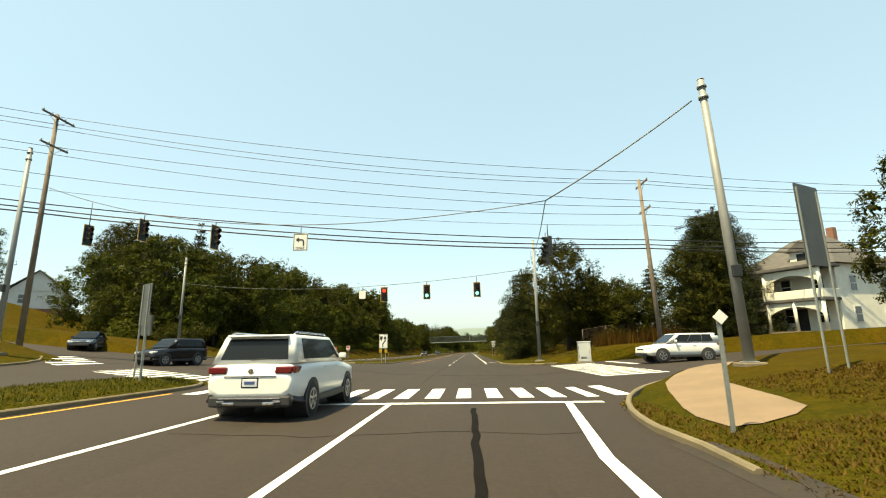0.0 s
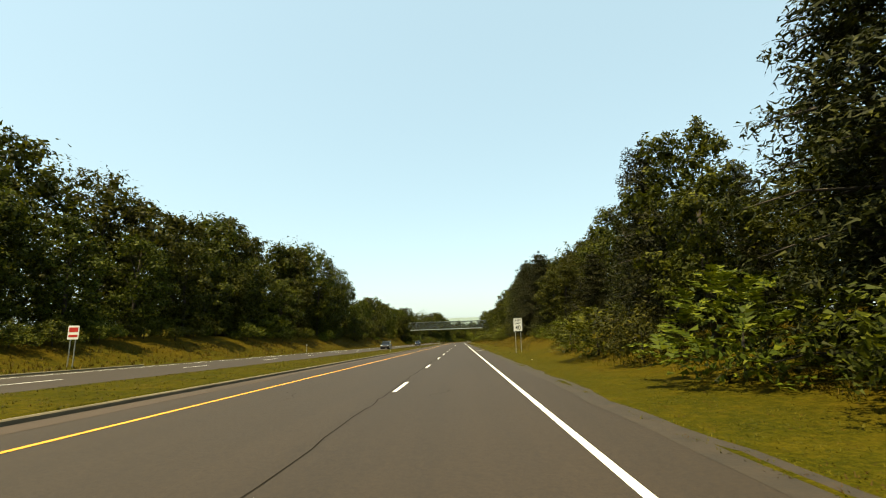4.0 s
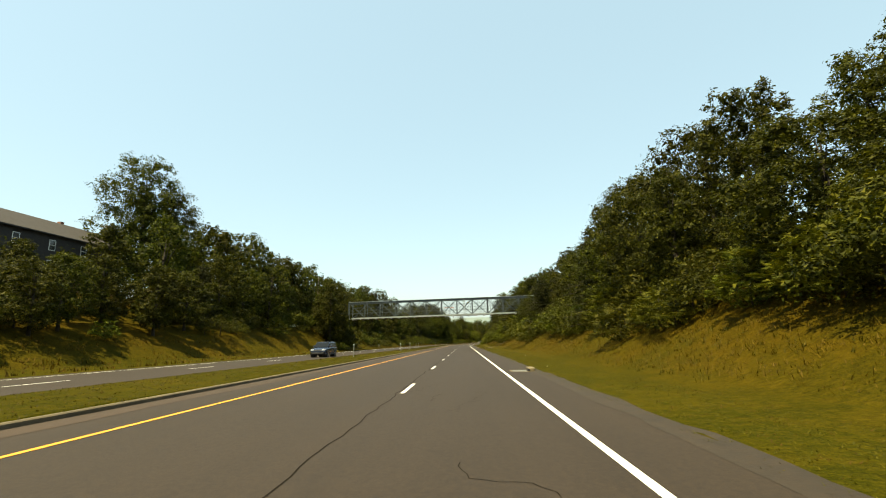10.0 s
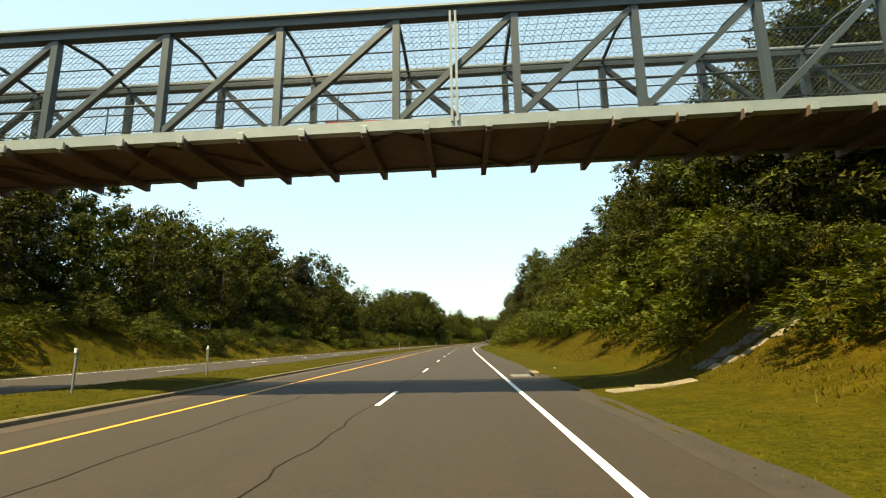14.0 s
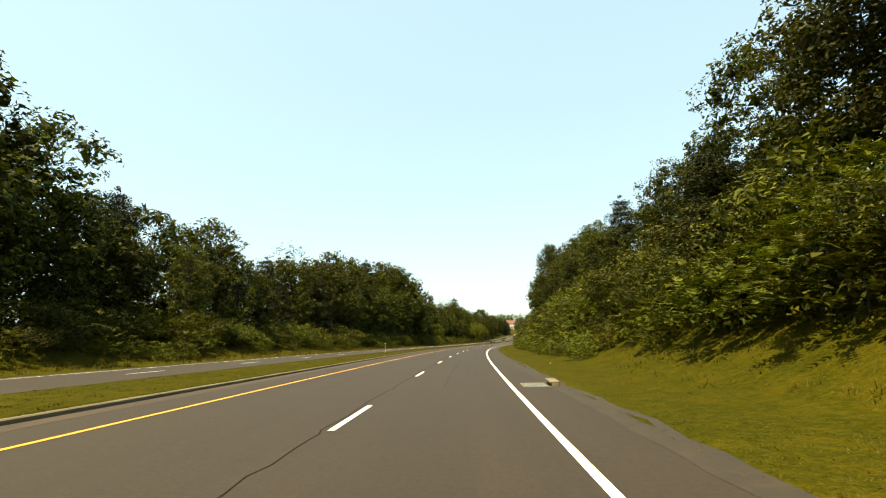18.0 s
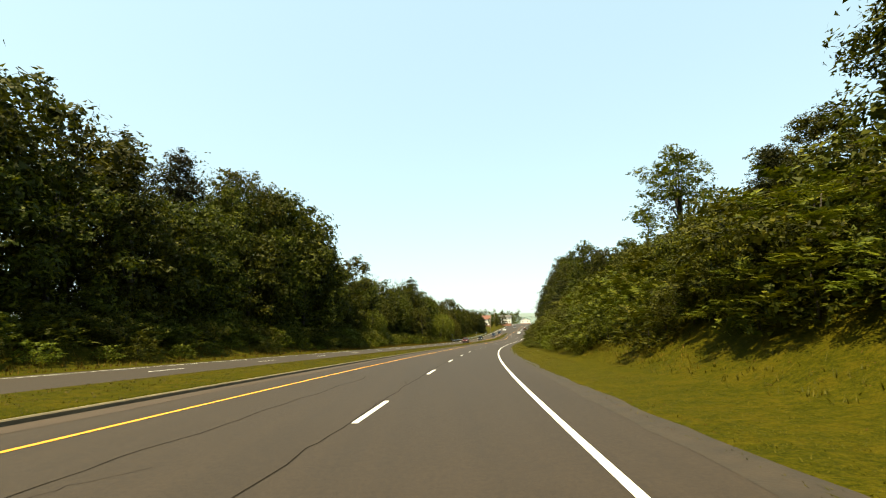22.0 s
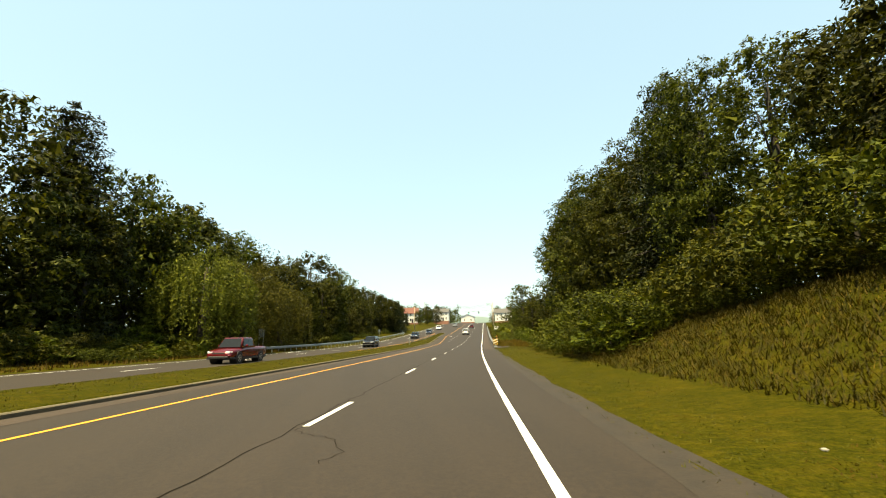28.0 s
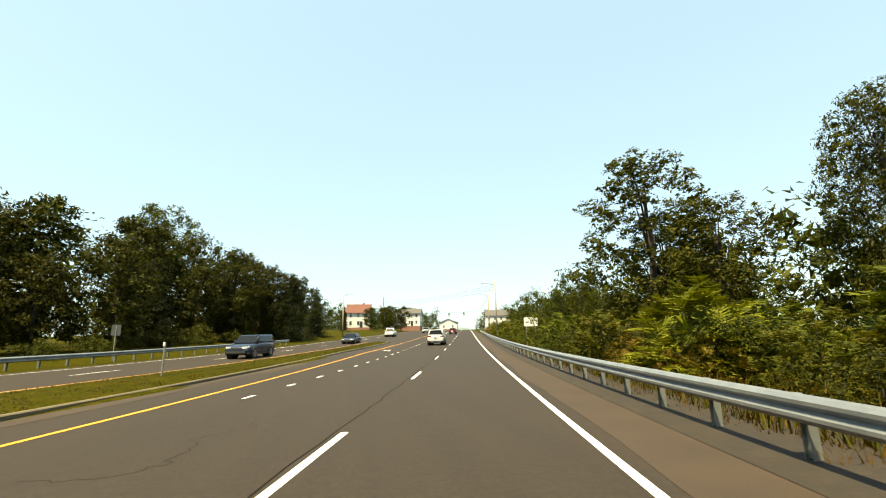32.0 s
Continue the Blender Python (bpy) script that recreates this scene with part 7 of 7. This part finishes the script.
# trees round the crossing
for kind, s, u, h in (("big_pine", 61.3, 5.6, 12.0), ("oak", 51.2, 9.2, 12.8), ("oak", 52.5, 12.5, 8.5), ("oak", 57, 14.5, 8), ("airy", 68, 6.2, 9.4), ("airy", 71, 7.0, 8.5), ("pine", 76, 7.4, 10.5), ("maple", 83, 7.2, 9), ("pine", 90, 8.4, 11), ("shrub", 65, 5.0, 2.6), ("shrub", 73, 5.4, 3), ("bramble", 79, 5.6, 3.2), ("shrub", 86, 5.8, 3), ("bramble", 93, 6, 3.2), ("shrub", 100, 6.2, 3), ("oak", 50.5, 15, 7.5), ("pine", 51, 18.5, 8.5), ("big_pine", 47.5, 22.5, 13.5), ("big_pine", 49, 25.5, 14.5), ("maple", 53, 27, 15), ("oak", 46, 20.5, 9.5), ("maple", 52, 24, 11), ("oak", 28, 38, 9.5), ("oak", 20, 42, 9), ("maple", 60, 30, 11),
                      ("spruce", 64, -42, 19.5), ("maple", 60, -36, 14), ("maple", 68, -44, 17), ("pine", 63, -47, 17), ("maple", 66, -32, 14), ("oak", 70, -50, 20), ("oak", 66, -52, 17), ("oak", 62, -55, 14), ("oak", 78, -66, 17), ("oak", 86, -73, 15), ("maple", 70, -83, 16), ("oak", 64, -80, 14), ("maple", 68, -36, 9.5), ("oak", 57, -48, 8), ("oak", 74, -60, 19), ("maple", 40, -95, 12), ("oak", 20, -80, 14), ("oak", 10, -70, 15), ("shrub", 51, -33, 3.4), ("shrub", 52, -37, 3.2), ("sumac", 50, -41, 3), ("shrub", 53, -29, 2.6), ("sumac", 50, 17, 2.6), ("shrub", 48, 13, 2.4), ("sumac", 46, 28, 2.5), ("oak", 60, 12, 8), ("maple", 66, 16, 8.5)):
    plant(kind, s, u, h)
# single trees that stand out
for kind, s, u, h, w in (("oak", 259, -54, 34 - ground_z(259, -54), 1.0), ("oak", 262, -51, 29 - ground_z(262, -51), .95), ("maple", 256, -52, 27 - ground_z(256, -52), .9), ("maple", 192, -31, 10.5, 1.0), ("maple", 281, -29, 13.5, 1.0), ("maple", 286.2, -27.3, 8.0, .75), ("spruce", 195.5, -36, 15, .9), ("maple", 187, -37, 20, 1.0), ("shrub", 286.2, -27.2, 5.2, .8), ("bramble", 286.4, -28.8, 6.5, .8), ("shrub", 286.0, -26.5, 3.2, .8), ("oak", 285.5, -30.5, 9.5, .8), ("oak", 284.5, -31, 10, .9), ("shrub", 280, -26.8, 2.6, 1.2), ("shrub", 283.5, -27.2, 3, 1.2), ("maple", 296, -30, 12, .9), ("airy", 515, 26, 20, 1.3), ("oak", 456, 12.5, 16, .75), ("oak", 449.5, 11.8, 14.5, .75), ("spruce", 318, 17, 14, 1), ("spruce", 540, 15, 12, .9), ("maple", 513, -40, 26, .95), ("maple", 521, -40.5, 29, .95), ("maple", 529, -41, 29, .9), ("maple", 536, -41, 27, .8),
                         ("airy", 703, 10.8, 15.5, 1.25), ("airy", 699, 12.6, 11, 1.3), ("airy", 707, 13, 12, 1.4), ("maple", 690, 24, 18, .9), ("maple", 686, 30, 19, 1.0), ("maple", 698, 22.5, 17.5, .85), ("oak", 703, 27, 15, 1), ("maple", 735, -34, 13.5, 1), ("maple", 742, -33.5, 12.5, 1), ("oak", 751, -33.5, 12, 1), ("maple", 758, -33, 11.5, 1), ("pine", 764, -32, 10, 1), ("maple", 676, 33, 17, 1), ("oak", 668, 32, 16, 1), ("tall_shrub", 668, 12.6, 3.4, .8), ("oak", 660, 30, 15, 1), ("oak", 655, 14, 22, .9), ("oak", 649, 14.5, 21, .9), ("oak", 643, 13.5, 21, 1), ("oak", 660, 18.5, 20, 1), ("oak", 652, 21, 22, 1), ("oak", 638, 13, 20, 1), ("tall_shrub", 644, 10.5, 3, 1), ("tall_shrub", 650, 11.8, 3, 1), ("bramble", 656, 13, 2.6, 1), ("tall_shrub", 637, 9, 3, 1), ("maple", 17.0, 14.8, 7.5, .9), ("oak", 14.5, 16.5, 8, .9), ("pine", 748, -31, 11, 1.2), ("airy", 741, -50, 23, 1.2), ("pine", 742, -30, 9, 1.1),
                         ("shrub", 613, 5.3, 2.4, 1.0), ("tall_shrub", 616.5, 6.0, 2.8, .9), ("shrub", 620, 6.2, 2.8, 1), ("tall_shrub", 625, 5.7, 3.2, .8), ("tall_shrub", 629, 5.9, 3.0, .8), ("sumac", 610, 7.5, 2.2, 1), ("oak", 625, 11.0, 13, .9), ("oak", 629, 13, 15, .95), ("oak", 832, -30, 9, 1.1), ("oak", 826, -34, 8, 1.1), ("oak", 850, -27, 10, 1.2), ("oak", 876, -36, 11, 1.1), ("spruce", 800, -36, 7, 1.3), ("oak", 890, 24, 11, 1.2), ("oak", 905, -32, 12, 1.2), ("airy", 600, -30, 13, 1.2)):
    plant(kind, s, u, h, w)
for s in np.arange(673, 790, 2.4):
    plant(rng.choice(["sumac", "tall_shrub", "golden", "shrub"], p=[.45, .25, .08, .22]), s, rng.uniform(4.2, 6.2), rng.uniform(1.5, 2.6) + .5 * (s > 684), 1.0)
    plant(rng.choice(["tall_shrub", "bramble"], p=[.7, .3]), s + 1, rng.uniform(8.5, 12.5), rng.uniform(2.8, 4.2), 1.1)
    if s > 700 and rng.random() < .5:
        plant(rng.choice(["oak", "maple", "airy"]), s, rng.uniform(12, 19), rng.uniform(6, 9.5))
for s in np.arange(676, 700, 4):
    plant(rng.choice(["tall_shrub", "sumac"]), s, rng.uniform(12, 15), rng.uniform(2.5, 3.6), 1.2)
for s in np.arange(150, 262, 3.2):
    plant("dogwood", s, rng.uniform(9.5, 12.5), rng.uniform(2.6, 4.0), 1.15)
for s in np.arange(296, 628, 2.8):
    plant("tall_shrub", s, rng.uniform(7.2, 10.0) - (1.2 if s > 505 else 0), rng.uniform(2.4, 4.2), 1.15)
for s in np.arange(482, 578, 2.6):
    plant(rng.choice(["tall_shrub", "sumac"], p=[.65, .35]), s, rng.uniform(5.9, 7.4), rng.uniform(1.5, 2.5), 1.2)
for s in np.arange(166, 258, 3.0):
    plant(rng.choice(["tall_shrub", "sumac"], p=[.5, .5]), s, rng.uniform(8.2, 9.8), rng.uniform(1.8, 3.0), 1.2)
for s in np.arange(300, 628, 4.4):
    plant("dogwood", s, rng.uniform(10.5, 12.5), rng.uniform(3.4, 5.0), 1.15)

for s, u, h in ((287.6, 7.0, 1.9), (286.2, 7.8, 2.3), (284.6, 8.4, 2.5), (288.5, 8.8, 2.2), (282.8, 8.2, 2.2), (281, 9.0, 2.6), (294.5, 6.6, 1.5), (295.6, 7.4, 2.0), (297.5, 6.8, 1.7), (294.6, 8.6, 2.2)):
    plant("bramble" if h < 2.1 else "tall_shrub", s, u, h, 1.0)
for s, u, h in ((686.2, 4.6, 2.9), (688.4, 5.3, 2.6), (681, 5.6, 1.6), (697, 5.0, 2.3)):
    plant("staghorn", s, u, h, 1.0)
for s, u, h in ((684.6, 4.2, 1.5), (685.8, 3.9, 1.3), (689.5, 4.4, 1.7), (692, 4.8, 1.6)):
    plant("golden", s, u, h, 1.0)
for s, u, h in ((138.5, 11.0, 12.5), (145, 9.8, 12.5), (152, 10.2, 12), (158.5, 11.2, 11)):
    plant("big_pine", s, u, h, .9)
for s, u, h in ((297, 15.5, 13), (300, 19, 14), (296.5, 21.5, 13), (303, 13.5, 12)):
    plant("oak", s, u, h, 1.1)
for s in np.arange(392, 452, 2.1):
    plant(rng.choice(["sumac", "bramble"], p=[.6, .4]), s, rng.uniform(5.0, 5.9), rng.uniform(1.1, 2.0), 1.1)
for s in np.arange(482, 578, 2.3):
    plant(rng.choice(["sumac", "bramble", "shrub"], p=[.4, .45, .15]), s, rng.uniform(4.5, 5.4) if s > 512 else rng.uniform(5.2, 6.2), rng.uniform(.9, 1.7), 1.15)
for s in np.arange(372, 640, 2.6):
    plant(rng.choice(["sumac", "bramble", "tall_shrub"], p=[.35, .4, .25]), s, -rng.uniform(28.2, 31), rng.uniform(1.2, 2.6), 1.25)
for s in np.arange(374, 640, 4.2):
    plant(rng.choice(["tall_shrub", "dogwood"]), s, -rng.uniform(31, 33.5), rng.uniform(2.4, 4.2), 1.25)


def willow_mesh():
    """A weeping willow: a domed crown of hanging strands."""
    ps, ns = [], []
    for i in range(300):
        a, r = rng.uniform(0, math.tau), 4.6 * math.sqrt(rng.uniform(.04, 1))
        top = 9.5 - .17 * r * r + rng.uniform(-.8, .6)
        ln = rng.uniform(2.5, 6.0) * (.55 + .1 * r)
        n = int(ln * 16)
        z = np.linspace(top, max(.6, top - ln), n)
        ps.append(np.stack([r * math.cos(a) + rng.normal(size=n) * .12, r * math.sin(a) + rng.normal(size=n) * .12, z], 1))
        nn = rng.normal(size=(n, 3)) + np.array([math.cos(a), math.sin(a), .2])
        ns.append(nn / np.linalg.norm(nn, axis=1)[:, None])
    crown = leaf_mesh("crown", leaves(np.concatenate(ps), np.concatenate(ns), .17, .26), LEAF_WILLOW)
    return limbs_mesh("trunk", ([(0, 0, -.3), (.1, 0, 4), (0, .1, 8)], [.5, .35, .1]), [([(0, 0, 4), (2 * math.cos(a), 2 * math.sin(a), 7.5)], [.18, .06]) for a in (0, 1.3, 2.6, 3.9, 5.1)]), crown


willow = tree_kind("willow_tree", willow_mesh(), "weeping yellow-green willow beside the oncoming carriageway", "tree")
for k, (s, u, f) in enumerate(((633, -31, 1.25), (643, -31.5, 1.3), (653, -31, 1.05), (560, -33, .8))):
    m = Matrix.Translation(gz(s, u)) @ Matrix.Rotation(k * 1.3, 4, "Z") @ Matrix.Diagonal((f, f, f, 1))
    if k:
        w = copy_thing(willow, m)
        w.scale = (f, f, f)
    else:
        willow.matrix_basis = m


def woods(name, spots, count, size, mat, label):
    """Far woods as one mesh of many crowns."""
    cs = []
    for s, u, h in spots:
        base = gz(s, u)
        for k in range(5):
            a, r = rng.uniform(0, 6.28), h * (.26 - .05 * k)
            cs.append((base.x + r * math.cos(a), base.y + r * math.sin(a), base.z + h * (.14 + .17 * k) * rng.uniform(.88, 1.05), h * rng.uniform(.24, .3) * (1 - .1 * k), h * .24 * (1 - .06 * k)))
    p, nn = clump_points(cs, count)
    cp, cn, co = core_points(cs, 20)
    return tagged(part(name, leaf_mesh(name, leaves(np.concatenate([p, cp]), np.concatenate([nn, cn]), np.concatenate([np.full(count, size), co * 2.2])), mat), None), label, "woods", kind="stuff")


top_r, top_l = (lambda s: float(np.interp(s, *zip(*TOP_RIGHT)))), (lambda s: float(np.interp(s, *zip(*TOP_LEFT))))
woods("woods", [(s, u + rng.uniform(-2, 2), (top_r(s) * f - ground_z(s, u)) * rng.uniform(.85, 1.1)) for s in np.arange(66, 640, 6.5) for u, f in ((21, 1.08), (29, 1.15)) if clear_spot(s, u)] + [(s, u, rng.uniform(11, 16)) for s in np.arange(704, 1000, 9) for u in (20, 28, 38, 50)], 190000, .26, LEAF_OAK, "dense green woods behind the bank trees")
woods("woods", [(s, u + rng.uniform(-2, 2), (top_l(s) * f - ground_z(s, u)) * rng.uniform(.85, 1.1)) for s in np.arange(66, 752, 7.5) for u, f in ((-46, 1.08), (-56, 1.12)) if not 204 < s < 268] + [(s, u, rng.uniform(11, 16)) for s in np.arange(790, 1000, 12) for u in (-62, -75, -90)], 190000, .27, LEAF_OAK, "dense green woods beyond the oncoming carriageway")
woods("undergrowth", [(s, u + rng.uniform(-2, 2), rng.uniform(4.5, 6.5)) for s in np.arange(64, 760, 4.5) for u in (-43.5,)] + [(s, u, rng.uniform(4, 6)) for s in np.arange(64, 636, 5) for u in (18.5,) if clear_spot(s, u)], 70000, .17, LEAF_OAK, "dense green undergrowth at the edge of the woods")
woods("woods", [(s, u, rng.uniform(13, 19)) for s in (985, 1000, 1020) for u in range(-150, 160, 9) if not -16 < u < 8], 40000, .55, LEAF_OAK, "far treeline on the rise beyond the crossing")


def hill_range():
    """Far wooded hills, out at the horizon, with the haze of distance put into their colour."""
    verts, faces = [], []
    base = road(1000, 0)
    fwd = Vector((math.sin(radians(13)), math.cos(radians(13)), 0))
    side = Vector((fwd.y, -fwd.x, 0))
    n = 160
    for j, d in enumerate((1100, 1500, 2000, 2600)):
        for i in range(n + 1):
            x = -2600 + 5200 * i / n
            hgt = (0, 46, 90, 115)[j] * (.55 + .9 * abs(noise.noise(Vector((x * .0016, j * .7, 2))))) + 9 * noise.noise(Vector((x * .012, j, 5)))
            p = base + fwd * d + side * x
            verts.append((p.x, p.y, base.z - 6 + hgt))
    for j in range(3):
        for i in range(n):
            a = j * (n + 1) + i
            faces.append((a, a + 1, a + n + 2, a + n + 1))
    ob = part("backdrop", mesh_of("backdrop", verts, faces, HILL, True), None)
    tagged(ob, "wooded hills on the horizon with blue-green haze painted into their colour", "hills", kind="structure")


# Pale blue-green base colour paints the aerial haze over these woods.
HILL = surface("haze_tinted_hill_woods", (0.076, 0.114, 0.1064), (0.1292, 0.1672, 0.152), .004, .05, 1.0)
hill_range()


# ---- grass ----
def blades(name, count, s_range, u_range, h_range, mat, label, lean=.35, keep=None, width=.018, per=4):
    """Tufts of narrow leaning blades scattered over the ground."""
    r3 = np.random.default_rng(len(name) * 7 + count)
    su = np.stack([r3.uniform(*s_range, count), r3.uniform(*u_range, count)], 1)
    spots = np.array([gz(a, b, -.015) for a, b in su if not keep or keep(a, b, r3)])
    n = len(spots) * per
    base = np.repeat(spots, per, 0) + r3.normal(size=(n, 3)) * np.array([.07, .07, 0])
    a = r3.uniform(0, 6.28, n)
    way = np.stack([np.cos(a), np.sin(a), np.zeros(n)], 1)
    side = np.stack([-way[:, 1], way[:, 0], way[:, 2]], 1) * (width * r3.uniform(.7, 1.5, n))[:, None]
    h = np.repeat(r3.uniform(*h_range, len(spots)), per) * r3.uniform(.6, 1.15, n)
    tip = base + way * (lean * h * r3.uniform(.3, 1.6, n))[:, None] + np.array([0, 0, 1.0]) * h[:, None]
    return tagged(part(name, leaf_mesh(name, np.stack([base - side, base + side, tip], 1), mat), None), label, "grass", kind="stuff")


off_street = lambda s, u, r: not (corner_near(u) - .3 < s < corner_far(u) + .3) and not (6.5 < s < 19.5 and 2.7 < u < 9)
blades("verge_grass", 90000, (-2, 648), (1.42, 4.8), (.015, .055), GRASS_BLADE, "short patchy verge grass along the road's edge", 1.4, off_street, .008, 5)
blades("straw_grass", 30000, (-2, 648), (1.42, 6.5), (.015, .06), TALL_GRASS, "straw-coloured dry tufts in the mown verge", 1.4, lambda s, u, r: off_street(s, u, r) and noise.noise(Vector((s * .21, u * .5, 7))) > -.05, .008, 5)
blades("bank_grass", 56000, (-2, 648), (5.2, 11.5), (.06, .22), TALL_GRASS, "tall straw-brown grass on the bank", .8, lambda s, u, r: s > 46 and off_street(s, u, r) and noise.noise(Vector((s * .05, u * .2, 1))) > -.25 + .25 * (s > 330), .009, 5)
blades("bank_green", 34000, (40, 640), (4.6, 12), (.05, .24), GRASS_BLADE, "green weeds among the dry bank grass", .8, lambda s, u, r: off_street(s, u, r) and noise.noise(Vector((s * .09, u * .3, 4))) > .02, .011, 5)
blades("median_grass", 32000, (47, 738), (-14.9, -10.3), (.02, .07), GRASS_BLADE, "mown grass on the median", 1.2, lambda s, u, r: s < 738 and median_bounds(s) and median_bounds(s)[0] + .1 < u < median_bounds(s)[1] - .1, .014, 5)
blades("median_straw", 9000, (47, 738), (-14.9, -10.3), (.02, .07), TALL_GRASS, "dry straw patches on the median", 1.2, lambda s, u, r: s < 738 and median_bounds(s) and median_bounds(s)[0] + .1 < u < median_bounds(s)[1] - .1 and noise.noise(Vector((s * .12, u * .5, 9))) > .0, .014, 5)
blades("far_verge_grass", 14000, (50, 660), (-31, -25.6), (.12, .4), TALL_GRASS, "rough straw grass on the far verge", .4, None, .03, 4)
blades("red_weeds", 130, (404, 424), (6.0, 8.4), (.3, .7), RUST_BLOOM, "rust-red flowering weeds at the foot of the bank", .3, None, .035, 6)
blades("bank_weeds", 15000, (570, 616), (5.0, 12.5), (.06, .28), GRASS_BLADE, "yellow-green weeds on the open bank", .9, None, .014, 5)
blades("reeds", 900, (45.5, 49), (11, 24), (.9, 1.9), TALL_GRASS, "tall dry reeds behind the fence", .2, None, .02, 5)
blades("dry_weeds", 700, (494, 503), (5.5, 8.5), (.7, 1.5), TALL_GRASS, "tall dry weeds in front of the shrubs", .3, None, .02, 5)
blades("dry_grass", 9000, (3, 13), (1.7, 9.5), (.02, .09), TALL_GRASS, "straw-brown dry grass round the path", 1.2, lambda s, u, r: not (7.9 < s and 2.4 < u < 5.2), .012, 5)
blades("roadside_weeds", 5200, (647, 690), (2.6, 16), (.15, .75), TALL_GRASS, "brown-green weeds behind the guardrail", .35, None, .016, 5)
blades("rail_weeds", 9000, (650, 790), (2.5, 4.6), (.06, .45), GRASS_BLADE, "yellow-green weeds under and behind the guardrail", .5, None, .012, 5)
blades("rail_straw", 4500, (650, 790), (2.2, 4.2), (.04, .25), TALL_GRASS, "dry straw under the guardrail", .8, None, .010, 5)
blades("island_grass", 2500, (-4, 17), (-15, -11.4), (.05, .14), GRASS_BLADE, "mown grass on the island before the crossing", .6, None, .014, 4)
